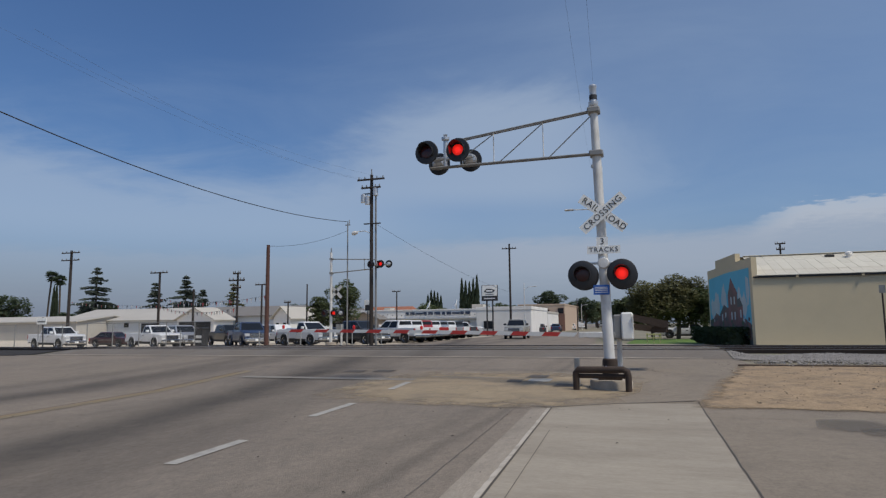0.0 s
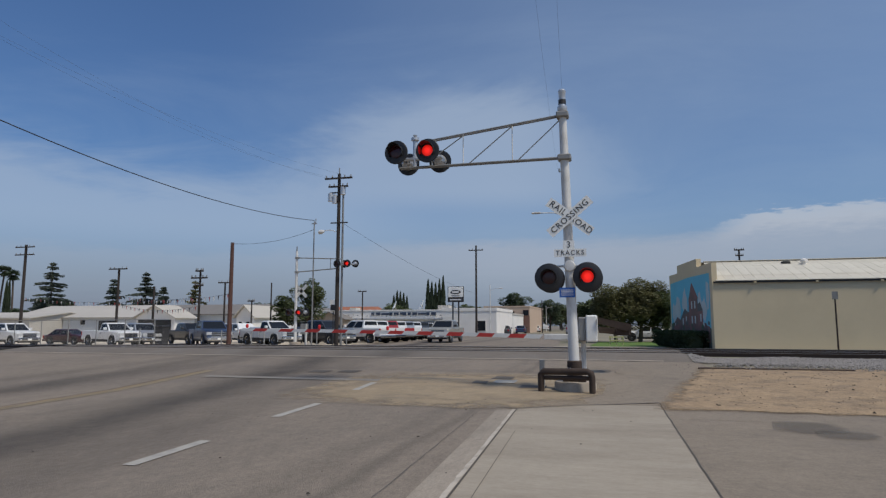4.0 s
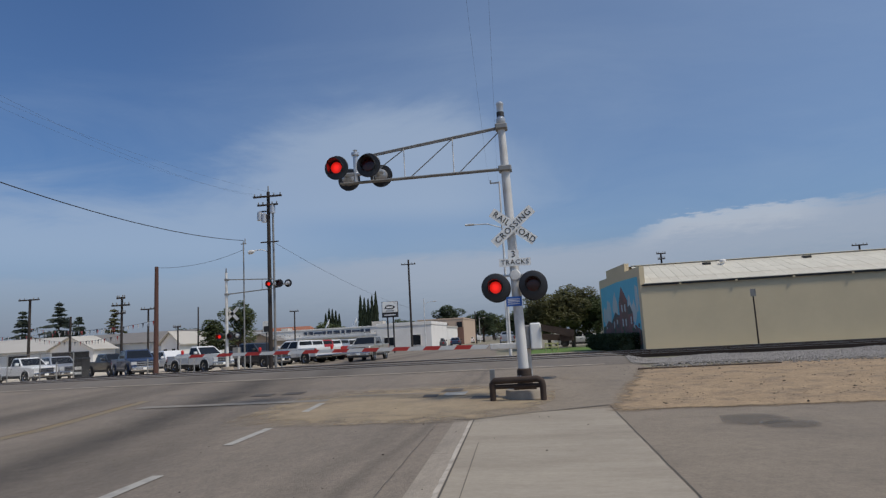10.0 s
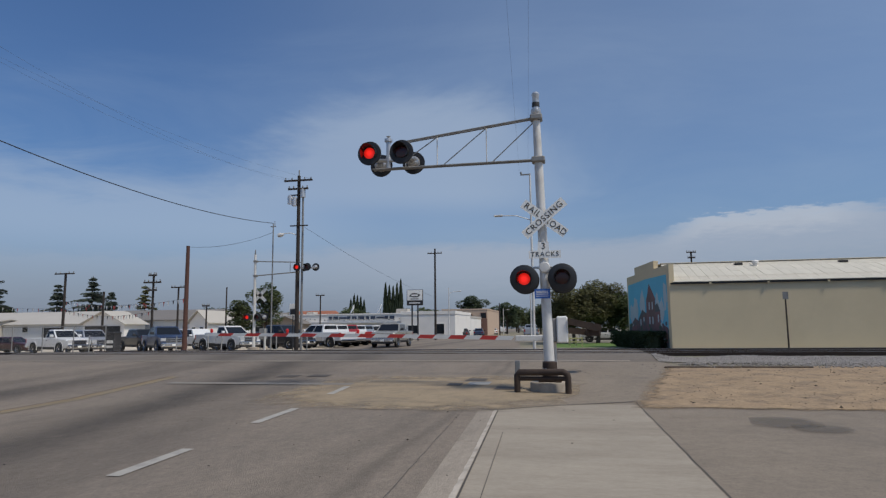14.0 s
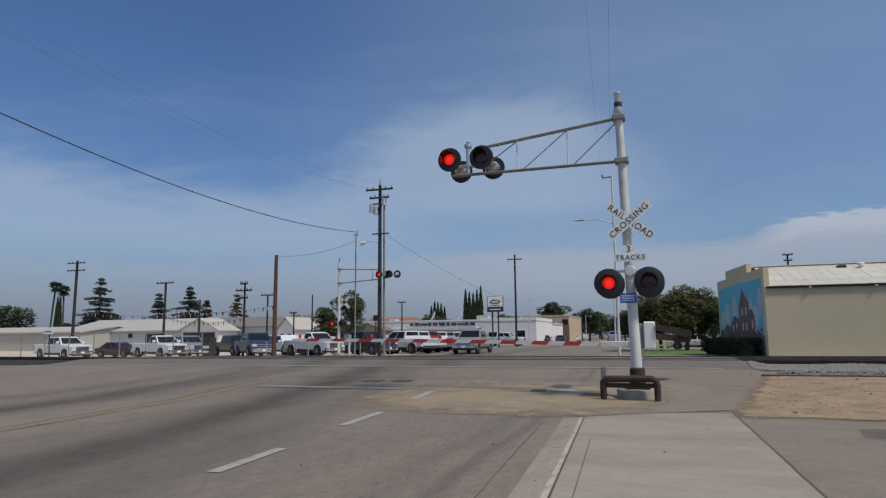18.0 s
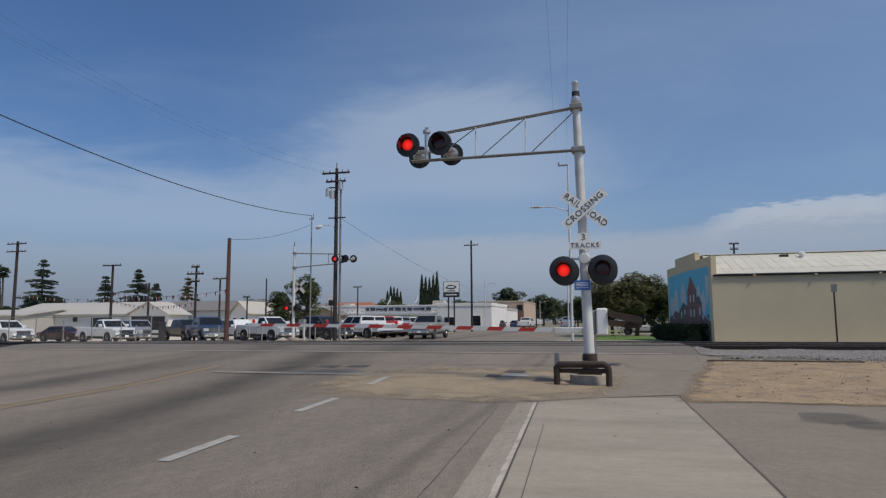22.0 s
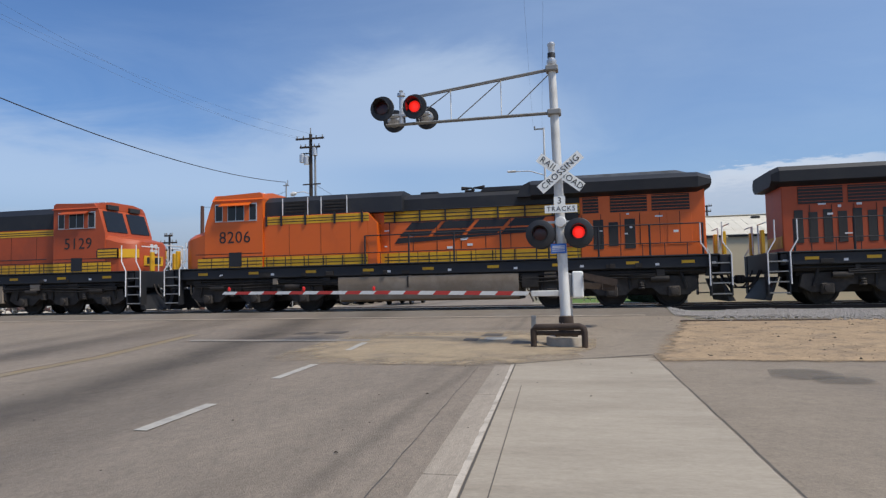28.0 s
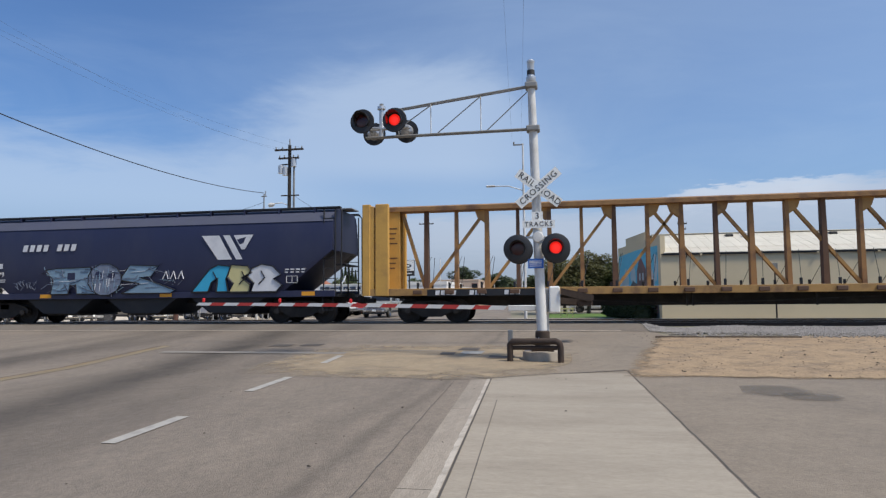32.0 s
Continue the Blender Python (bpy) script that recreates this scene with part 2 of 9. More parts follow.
# ---- mesh building ----
class Geo:
    """Collects the faces of one part."""

    def __init__(self):
        self.v, self.f = [], []

    def add(self, verts, faces):
        n = len(self.v)
        self.v.extend(tuple(p) for p in verts)
        self.f.extend(tuple(i + n for i in f) for f in faces)
        return self

    def box(self, x0, x1, y0, y1, z0, z1, c=0.0):
        if x0 > x1: x0, x1 = x1, x0
        if y0 > y1: y0, y1 = y1, y0
        if z0 > z1: z0, z1 = z1, z0
        if c <= 0:
            v = [(x, y, z) for z in (z0, z1) for y in (y0, y1) for x in (x0, x1)]
            return self.add(v, [(0, 2, 3, 1), (4, 5, 7, 6), (0, 1, 5, 4), (2, 6, 7, 3), (0, 4, 6, 2), (1, 3, 7, 5)])
        c = min(c, (x1 - x0) * 0.45, (y1 - y0) * 0.45, (z1 - z0) * 0.45)
        v, ids = [], {}
        for sx in (0, 1):
            for sy in (0, 1):
                for sz in (0, 1):
                    p = [(x0, x1)[sx], (y0, y1)[sy], (z0, z1)[sz]]
                    d = [c * (1 - 2 * s) for s in (sx, sy, sz)]
                    for a in range(3):
                        q = [p[i] + (0 if i == a else d[i]) for i in range(3)]
                        ids[sx, sy, sz, a] = len(v)
                        v.append(tuple(q))
        f = []
        for a in range(3):
            b, e = (a + 1) % 3, (a + 2) % 3
            for s in (0, 1):
                loop = []
                for sb, se in ((0, 0), (1, 0), (1, 1), (0, 1)):
                    k = [0, 0, 0]
                    k[a], k[b], k[e] = s, sb, se
                    loop.append(ids[(*k, a)])
                f.append(tuple(loop if s else loop[::-1]))
        for a in range(3):
            b, e = (a + 1) % 3, (a + 2) % 3
            for sb in (0, 1):
                for se in (0, 1):
                    k0, k1 = [0, 0, 0], [0, 0, 0]
                    k0[b] = k1[b] = sb
                    k0[e] = k1[e] = se
                    k1[a] = 1
                    q = (ids[(*k0, b)], ids[(*k1, b)], ids[(*k1, e)], ids[(*k0, e)])
                    f.append(q if sb == se else q[::-1])
        for sx in (0, 1):
            for sy in (0, 1):
                for sz in (0, 1):
                    t = (ids[sx, sy, sz, 0], ids[sx, sy, sz, 1], ids[sx, sy, sz, 2])
                    f.append(t if (sx + sy + sz) % 2 else t[::-1])
        return self.add(v, f)

    def prism(self, pts, axis, c0, c1, top=None):
        """A polygon drawn out along an axis. axis y: pts are (x, z); x: (y, z); z: (x, y). top: another outline at c1."""
        top = top or pts
        n = len(pts)

        def at(p, c):
            return {"x": (c, p[0], p[1]), "y": (p[0], c, p[1]), "z": (p[0], p[1], c)}[axis]

        v = [at(p, c0) for p in pts] + [at(p, c1) for p in top]
        f = [tuple(range(n)), tuple(range(2 * n - 1, n - 1, -1))]
        f += [(i, i + n, (i + 1) % n + n, (i + 1) % n) for i in range(n)]
        return self.add(v, f)

    def tube(self, p0, p1, r0, r1=None, n=10, caps=True):
        r1 = r0 if r1 is None else r1
        a, b = Vector(p0), Vector(p1)
        d = (b - a).normalized()
        u = d.orthogonal().normalized()
        w = d.cross(u)
        ring = [(math.cos(2 * math.pi * i / n), math.sin(2 * math.pi * i / n)) for i in range(n)]
        v = [a + (u * c + w * s) * r0 for c, s in ring] + [b + (u * c + w * s) * r1 for c, s in ring]
        f = [(i, (i + 1) % n, (i + 1) % n + n, i + n) for i in range(n)]
        if caps:
            f += [tuple(range(n - 1, -1, -1)), tuple(range(n, 2 * n))]
        return self.add(v, f)

    def path(self, pts, r, n=6):
        """One bent round bar through the points."""
        P = [Vector(p) for p in pts]
        v, f = [], []
        u = None
        for i, p in enumerate(P):
            d = (P[min(i + 1, len(P) - 1)] - P[max(i - 1, 0)]).normalized()
            u = d.orthogonal().normalized() if u is None else (u - d * u.dot(d)).normalized()
            w = d.cross(u)
            k = 1.0
            if 0 < i < len(P) - 1:
                c = (P[i + 1] - p).normalized().dot((p - P[i - 1]).normalized())
                k = 1 / max(0.75, math.sqrt(max(0.05, (1 + c) / 2)))
            v += [p + (u * math.cos(2 * math.pi * j / n) + w * math.sin(2 * math.pi * j / n)) * r * k for j in range(n)]
        m = len(P)
        f = [(i * n + j, i * n + (j + 1) % n, (i + 1) * n + (j + 1) % n, (i + 1) * n + j) for i in range(m - 1) for j in range(n)]
        f += [tuple(range(n - 1, -1, -1)), tuple(range((m - 1) * n, m * n))]
        return self.add(v, f)

    def lathe(self, p0, d, prof, n=20):
        """prof: (distance along d, radius)."""
        a, d = Vector(p0), Vector(d).normalized()
        u = d.orthogonal().normalized()
        w = d.cross(u)
        v, f = [], []
        for h, r in prof:
            for i in range(n):
                t = 2 * math.pi * i / n
                v.append(a + d * h + (u * math.cos(t) + w * math.sin(t)) * max(r, 1e-4))
        for j in range(len(prof) - 1):
            for i in range(n):
                k = (i + 1) % n
                f.append((j * n + i, j * n + k, (j + 1) * n + k, (j + 1) * n + i))
        return self.add(v, f)

    def quad(self, a, b, c, d):
        return self.add([a, b, c, d], [(0, 1, 2, 3)])


def mesh_of(name, geo, material, smooth=35):
    me = bpy.data.meshes.new(name)
    me.from_pydata(geo.v, [], geo.f)
    bm = bmesh.new()
    bm.from_mesh(me)
    bmesh.ops.recalc_face_normals(bm, faces=bm.faces)
    bm.to_mesh(me)
    bm.free()
    if material:
        me.materials.append(material)
    if smooth:
        me.polygons.foreach_set("use_smooth", [True] * len(me.polygons))
        me.set_sharp_from_angle(angle=radians(smooth))
    me.update()
    return me


def raw_mesh(name, geo, material):
    me = bpy.data.meshes.new(name)
    me.from_pydata(geo.v, [], geo.f)
    me.materials.append(material)
    me.update()
    return me


def part(name, geo, material, parent=None, label="", at=None, smooth=35):
    ob = new(name, mesh_of(name, geo, material, smooth))
    if parent:
        ob.parent = parent
    if at is not None:
        ob.matrix_basis = at
    if label:
        tagged(ob, label)
    return ob


def thing(name, label, category, at=None, group="", kind=""):
    ob = new(name)
    ob.empty_display_size = 0.2
    if at is not None:
        ob.matrix_basis = at
    return tagged(ob, label, category, group, kind)


def words(name, text, size, material, parent, at, depth=0.004, spacing=1.0, shear=0.0):
    cu = bpy.data.curves.new(name, "FONT")
    cu.body, cu.size, cu.extrude, cu.space_character, cu.shear = text, size, depth, spacing, shear
    cu.align_x, cu.align_y, cu.resolution_u = "CENTER", "CENTER", 3
    tmp = bpy.data.objects.new(name, cu)
    scene.collection.objects.link(tmp)
    dg = bpy.context.evaluated_depsgraph_get()
    me = bpy.data.meshes.new_from_object(tmp.evaluated_get(dg))
    bpy.data.objects.remove(tmp)
    bpy.data.curves.remove(cu)
    me.materials.clear()
    me.materials.append(material)
    ob = new(name, me)
    ob.parent = parent
    ob.matrix_basis = at
    return ob


FRONT = pose(0, 0, 0, 90, 0, 0)      # text that faces -Y


# ---- ground profile ----
def ground_z(x, y):
    z = float(np.interp(y, [-50, 12, 21.5, 22.8, 27, 36, 42, 50, 3000], [0, 0, .30, .43, .43, .18, .0, -.08, -.1]))
    k = float(np.interp(y, [26, 44], [0, 1]))
    if x > 3.2 or x < -24.2:        # the ground drops away beside the crossing
        side = min(1.0, max(x - 3.2, -24.2 - x) / 0.4)
        z -= side * float(np.interp(y, [20.5, 22.8, 27, 35, 38], [0, 0.07, 0.14, 0.14, 0]))
    lot = min(1.0, max(0.0, (-16 - x) / 6))         # the car lot lies lower than the crossing
    z -= 0.04 * lot * float(np.interp(y, [27, 32, 80, 95], [0, 1, 1, 0]))
    return z - k * min(0.3, 0.012 * max(0.0, -20 - x))


YS = [12, 15, 18, 20.5, 21.5, 22.8, 27, 29, 32, 35, 36, 38, 39, 42, 46, 50, 60]


def sheet(name, x0, x1, y0, y1, up, material, label="", category="", kind="structure", nx=2, edge=None, skew=0.0, thick=0.0):
    """A ground covering that follows the profile. edge: unevenness of its outline; skew: shift in x per metre of y."""
    ys = sorted({y0, y1, *[y for y in YS if y0 < y < y1]})
    if edge:
        ys = sorted({*ys, *np.linspace(y0, y1, max(3, int((y1 - y0) / 0.4)))})
        nx = max(nx, int((x1 - x0) / 0.4))
    xs = sorted({*np.linspace(x0, x1, nx + 1), *[x for x in (-30, -60) if x0 < x < x1]})
    g = Geo()
    nv = len(xs)
    v = []
    for j, y in enumerate(ys):
        for i, x in enumerate(xs):
            px, py = x + skew * (y - y0), y
            if edge and (i in (0, nv - 1) or j in (0, len(ys) - 1)):
                n = noise.noise((px * 0.9, py * 0.9, up * 90)) + 0.5 * noise.noise((px * 3, py * 3, 2))
                m = noise.noise((px * 0.9 + 40, py * 0.9, up * 90)) + 0.5 * noise.noise((px * 3 + 9, py * 3, 2))
                px, py = px + n * edge, py + m * edge
            v.append((px, py, ground_z(px, py) + up))
    f = [(j * nv + i, j * nv + i + 1, (j + 1) * nv + i + 1, (j + 1) * nv + i) for j in range(len(ys) - 1) for i in range(nv - 1)]
    g.add(v, f)
    ob = new(name, mesh_of(name, g, material))
    return tagged(ob, label, category, "", kind)

M = {}
M["asphalt"] = mat("asphalt", (0.224, 0.184, 0.142), 0.9, var=0.22, scale=0.35, fine=90, bump=0.6, dirt=(0.166, 0.139, 0.112), dirt_amount=0.7, dirt_scale=0.25, stretch=(1.0, 0.45, 1), speck=0.42,
                   bands=((-4.55, -0.205, 0.85, 0.70), (-3.1, -0.2, 0.5, 0.25), (-9.9, -0.15, 0.5, 0.35), (-11.6, 0.0, 0.8, 0.40), (-1.42, 0.0, 0.10, 0.30), (-1.9, 0.0, 0.25, 0.18), (-13.8, 0, 0.5, 0.3), (-7.7, 0.0, 0.3, 0.15)))
M["asphalt_pale"] = mat("asphalt_pale", (0.241, 0.198, 0.149), 0.92, var=0.2, scale=0.5, fine=80, bump=0.55, dirt=(0.168, 0.139, 0.110), dirt_amount=0.6, dirt_scale=0.35, speck=0.36)
M["panel"] = mat("crossing_panel", (0.162, 0.136, 0.108), 0.9, var=0.22, scale=0.6, fine=60, bump=0.5, dirt=(0.20, 0.186, 0.168), dirt_amount=0.5, dirt_scale=0.5, speck=0.35, bands=((-6.9, 0.0, 0.9, 0.40), (-8.6, 0.0, 0.5, 0.2), (-12.0, 0.0, 0.9, 0.3)))
M["concrete"] = mat("concrete", (0.343, 0.296, 0.230), 0.9, var=0.15, scale=0.8, fine=70, bump=0.4, dirt=(0.249, 0.2105, 0.162), dirt_amount=0.75, dirt_scale=0.6, stretch=(0.5, 1.4, 1), speck=0.22)
M["concrete_pale"] = mat("concrete_pale", (0.40, 0.34, 0.27), 0.9, var=0.18, scale=1.5, fine=60, bump=0.4, dirt=(0.25, 0.228, 0.197), dirt_amount=0.7, speck=0.25)
M["sand"] = mat("sand", (0.385, 0.300, 0.195), 0.97, fade=0.80, var=0.25, scale=1.3, fine=45, bump=0.6, dirt=(0.22, 0.18, 0.135), dirt_amount=0.6, dirt_scale=1.1, speck=0.3)
M["dirt"] = mat("dirt", (0.335, 0.238, 0.142), 0.97, var=0.3, scale=0.9, fine=30, bump=0.9, dirt=(0.185, 0.140, 0.096), dirt_amount=0.8, dirt_scale=1.6, speck=0.7, rim=(-1.05, 0.205, 11.55, 0.4, 1.0))
M["lot"] = mat("lot_gravel", (0.58, 0.50, 0.385), 0.95, var=0.2, scale=0.3, fine=20, bump=0.4, dirt=(0.42, 0.365, 0.29), dirt_amount=0.6, dirt_scale=0.12, speck=0.3)
M["field"] = mat("field", (0.24, 0.21, 0.15), 0.95, var=0.25, scale=0.05, fine=2, bump=0.3, dirt=(0.10, 0.12, 0.05), dirt_amount=0.6, dirt_scale=0.03)
M["grass"] = mat("grass_ground", (0.10, 0.17, 0.03), 0.95, var=0.35, scale=0.8, fine=25, bump=0.6, speck=0.4)
M["ballast"] = mat("ballast", (0.20, 0.178, 0.150), 0.95, var=0.35, scale=6, fine=40, bump=1.0, dirt=(0.16, 0.14, 0.12), dirt_amount=0.6, dirt_scale=2.0)
M["stone"] = mat("ballast_stone", (0.29, 0.268, 0.245), 0.95, var=0.9, scale=9, fine=40, bump=0.3)
M["dark_ballast"] = mat("dark_ballast", (0.032, 0.027, 0.023), 0.95, var=0.4, scale=4, fine=30, bump=1.0)
M["rail"] = mat("rail_steel", (0.055, 0.038, 0.030), 0.6, 0.4, var=0.3, scale=4, fine=60, bump=0.1)
M["rail_top"] = mat("rail_top", (0.42, 0.42, 0.42), 0.32, 0.9, var=0.2, scale=4, fine=60, bump=0.0)
M["tie"] = mat("tie_wood", (0.038, 0.030, 0.024), 0.95, var=0.35, scale=4, fine=30, bump=0.6)
M["yellow_paint"] = mat("yellow_paint", (0.27, 0.195, 0.10), 0.85, var=0.25, scale=2.5, fine=25, bump=0.3, dirt=(0.19, 0.17, 0.145), dirt_amount=0.85, dirt_scale=2.0)
M["white_paint"] = mat("white_paint", (0.40, 0.375, 0.33), 0.85, var=0.2, scale=3, fine=40, bump=0.3, dirt=(0.24, 0.23, 0.21), dirt_amount=0.7, dirt_scale=3.5)
M["faint_paint"] = mat("faint_paint", (0.245, 0.222, 0.190), 0.88, var=0.35, scale=6, fine=40, bump=0.3, dirt=(0.19, 0.165, 0.14), dirt_amount=0.9, dirt_scale=1.6)
M["yellow_faint"] = mat("worn_yellow_paint", (0.265, 0.212, 0.135), 0.88, var=0.25, scale=2.5, fine=25, bump=0.3, dirt=(0.235, 0.19, 0.135), dirt_amount=0.8, dirt_scale=1.5)
M["crack_brown"] = mat("crack_brown", (0.11, 0.075, 0.045), 0.9, var=0.3, scale=3, fine=30, bump=0.3, dirt=(0.20, 0.15, 0.09), dirt_amount=0.7, dirt_scale=1.5)
M["patch_dark"] = mat("patch_dark", (0.085, 0.075, 0.066), 0.9, var=0.3, scale=4, fine=40, bump=0.4)
M["tar"] = mat("tar", (0.085, 0.074, 0.062), 0.85, var=0.3, scale=4, fine=40, bump=0.3)
M["stain"] = mat("stain", (0.130, 0.116, 0.098), 0.8, fade=0.42, var=0.2, scale=2, fine=60, bump=0.3)
M["lip"] = mat("lip_concrete", (0.52, 0.46, 0.38), 0.9, var=0.3, scale=5, fine=60, bump=0.4, dirt=(0.30, 0.26, 0.21), dirt_amount=0.8, dirt_scale=4.0)
M["gutter"] = mat("gutter", (0.315, 0.268, 0.212), 0.92, var=0.2, scale=1.2, fine=60, bump=0.45, dirt=(0.215, 0.184, 0.147), dirt_amount=0.75, dirt_scale=0.7, stretch=(1.6, 0.4, 1), speck=0.3)
M["galv"] = mat("galvanised", (0.70, 0.69, 0.655), 0.55, 0.12, var=0.22, scale=5, fine=30, bump=0.08, dirt=(0.26, 0.225, 0.18), dirt_amount=0.6, dirt_scale=2.2, stretch=(1, 1, 0.5))
M["galv_dark"] = mat("galvanised_dull", (0.27, 0.27, 0.26), 0.55, 0.3, var=0.2, scale=5, fine=30, bump=0.08, dirt=(0.15, 0.13, 0.11), dirt_amount=0.5, dirt_scale=3)
M["alu"] = mat("cast_aluminium", (0.55, 0.56, 0.57), 0.38, 0.6, var=0.15, scale=4, fine=40, bump=0.05)
M["black"] = mat("black_enamel", (0.022, 0.023, 0.026), 0.5, var=0.25, scale=4, fine=40, bump=0.05)
M["sign_white"] = mat("sign_white", (0.86, 0.86, 0.82), 0.55, var=0.1, scale=3, fine=30, bump=0.03, dirt=(0.66, 0.64, 0.57), dirt_amount=0.4, dirt_scale=2.5)
M["ink"] = mat("sign_black", (0.02, 0.02, 0.02), 0.6, var=0.1)
M["blue_sign"] = mat("sign_blue", (0.03, 0.12, 0.42), 0.5, var=0.1)
M["rust_pipe"] = mat("rusted_pipe", (0.055, 0.038, 0.029), 0.8, 0.2, var=0.35, scale=5, fine=40, bump=0.3, dirt=(0.11, 0.075, 0.05), dirt_amount=0.5, dirt_scale=3)
M["red_glow"] = mat("lit_red_lens", (0.8, 0.02, 0.015), 0.4, var=0.0, bump=0, glow=0.8, glow_color=(1.0, 0.02, 0.012))


def ribbed_glow(m, r):
    """Light falls off from the middle of the lens and breaks on its ribs."""
    nd, lk = m.node_tree.nodes, m.node_tree.links
    co = nd.new("ShaderNodeTexCoord")
    ln = nd.new("ShaderNodeVectorMath")
    ln.operation = "LENGTH"
    lk.new(co.outputs["Object"], ln.inputs[0])
    mr = nd.new("ShaderNodeMapRange")
    mr.inputs["From Max"].default_value, mr.inputs["To Min"].default_value, mr.inputs["To Max"].default_value = r, 1.25, 0.30
    lk.new(ln.outputs["Value"], mr.inputs["Value"])
    wv = nd.new("ShaderNodeTexWave")
    wv.inputs["Scale"].default_value = 22
    lk.new(co.outputs["Object"], wv.inputs["Vector"])
    k = nd.new("ShaderNodeMath")
    k.operation = "MULTIPLY_ADD"
    lk.new(wv.outputs["Fac"], k.inputs[0])
    k.inputs[1].default_value, k.inputs[2].default_value = 0.30, 0.85
    mu = nd.new("ShaderNodeMath")
    mu.operation = "MULTIPLY"
    lk.new(mr.outputs[0], mu.inputs[0])
    lk.new(k.outputs[0], mu.inputs[1])
    lk.new(mu.outputs[0], nd["Principled BSDF"].inputs["Emission Strength"])


ribbed_glow(M["red_glow"], 0.13)
M["dim_glow"] = mat("small_red_lamp", (0.45, 0.02, 0.02), 0.4, var=0.0, bump=0, glow=0.12, glow_color=(1.0, 0.03, 0.03))
M["dark_lens"] = mat("unlit_red_lens", (0.045, 0.006, 0.006), 0.18, var=0.2, scale=10, bump=0.0)
M["red_tape"] = mat("red_stripe", (0.46, 0.04, 0.032), 0.5, var=0.15, scale=4, fine=40, bump=0.03)
M["white_tape"] = mat("white_stripe", (0.66, 0.66, 0.64), 0.5, var=0.12, scale=4, fine=40, bump=0.03)
M["wood_pole"] = mat("pole_wood", (0.036, 0.029, 0.025), 0.9, var=0.35, scale=2, fine=30, bump=0.5, stretch=(4, 4, 0.3))
M["wood_red"] = mat("pole_wood_red", (0.095, 0.045, 0.034), 0.9, var=0.3, scale=2, fine=30, bump=0.5, stretch=(4, 4, 0.3))
M["wire"] = mat("wire", (0.03, 0.03, 0.032), 0.7, var=0.1, bump=0)
# paler, bluish copy of the wire colour: distance haze put into the base
M["wire_hazed"] = mat("wire_hazed", (0.10, 0.12, 0.15), 0.7, var=0.1, bump=0)
M["glass"] = mat("window_glass", (0.012, 0.014, 0.017), 0.06, var=0.1, scale=2, bump=0.0, spec=0.4)
M["tire"] = mat("tyre_rubber", (0.02, 0.02, 0.02), 0.9, var=0.2, scale=8, fine=40, bump=0.2)
M["chrome"] = mat("chrome", (0.62, 0.63, 0.65), 0.18, 1.0, var=0.1, scale=5, bump=0.0)
M["trim_dark"] = mat("dark_plastic", (0.03, 0.03, 0.032), 0.65, var=0.2)
M["lamp_clear"] = mat("headlamp", (0.7, 0.71, 0.72), 0.15, 0.3, var=0.1, bump=0)
M["lamp_red"] = mat("tail_lamp", (0.35, 0.01, 0.01), 0.25, var=0.1, bump=0)
M["beige"] = mat("beige_stucco", (0.68, 0.565, 0.37), 0.92, var=0.08, scale=0.5, fine=40, bump=0.25, dirt=(0.60, 0.50, 0.325), dirt_amount=0.5, dirt_scale=0.35)
M["roof_metal"] = mat("roof_sheets", (0.60, 0.565, 0.47), 0.75, 0.05, var=0.12, scale=0.8, fine=30, bump=0.15, dirt=(0.47, 0.42, 0.33), dirt_amount=0.6, dirt_scale=0.9, object_random=0.1)
M["orange"] = mat("loco_orange", (0.66, 0.115, 0.008), 0.42, var=0.10, scale=1.2, fine=30, bump=0.04, dirt=(0.52, 0.090, 0.009), dirt_amount=0.6, dirt_scale=0.6, coat=0.1)
M["orange_old"] = mat("loco_orange_worn", (0.40, 0.066, 0.016), 0.55, var=0.15, scale=1.2, fine=30, bump=0.06, dirt=(0.25, 0.05, 0.02), dirt_amount=0.7, dirt_scale=0.7)
M["loco_black"] = mat("loco_black", (0.010, 0.012, 0.017), 0.62, var=0.3, scale=1.5, fine=30, bump=0.05, dirt=(0.028, 0.027, 0.027), dirt_amount=0.6, dirt_scale=0.8)
M["loco_yellow"] = mat("loco_yellow", (0.66, 0.36, 0.010), 0.5, var=0.18, scale=2, fine=30, bump=0.04, dirt=(0.30, 0.15, 0.02), dirt_amount=0.6, dirt_scale=0.9)
M["loco_blue"] = mat("loco_blue", (0.003, 0.072, 0.40), 0.42, var=0.1, scale=1.2, fine=30, bump=0.03, dirt=(0.003, 0.056, 0.31), dirt_amount=0.5, dirt_scale=0.5, coat=0.06)
M["fan_deck"] = mat("fan_deck_grey", (0.20, 0.205, 0.21), 0.6, var=0.25, scale=2, fine=30, bump=0.1, dirt=(0.09, 0.09, 0.09), dirt_amount=0.6, dirt_scale=1.2)
M["under"] = mat("loco_underframe", (0.018, 0.016, 0.015), 0.75, 0.2, var=0.4, scale=3, fine=30, bump=0.3, dirt=(0.055, 0.046, 0.038), dirt_amount=0.6, dirt_scale=1.5)
M["bogie"] = mat("bogie_steel", (0.036, 0.031, 0.027), 0.75, 0.2, var=0.4, scale=3, fine=30, bump=0.3, dirt=(0.10, 0.08, 0.063), dirt_amount=0.6, dirt_scale=2)
M["bogie_new"] = mat("bogie_silver", (0.25, 0.235, 0.215), 0.6, 0.3, var=0.35, scale=3, fine=30, bump=0.3, dirt=(0.10, 0.09, 0.08), dirt_amount=0.8, dirt_scale=2)
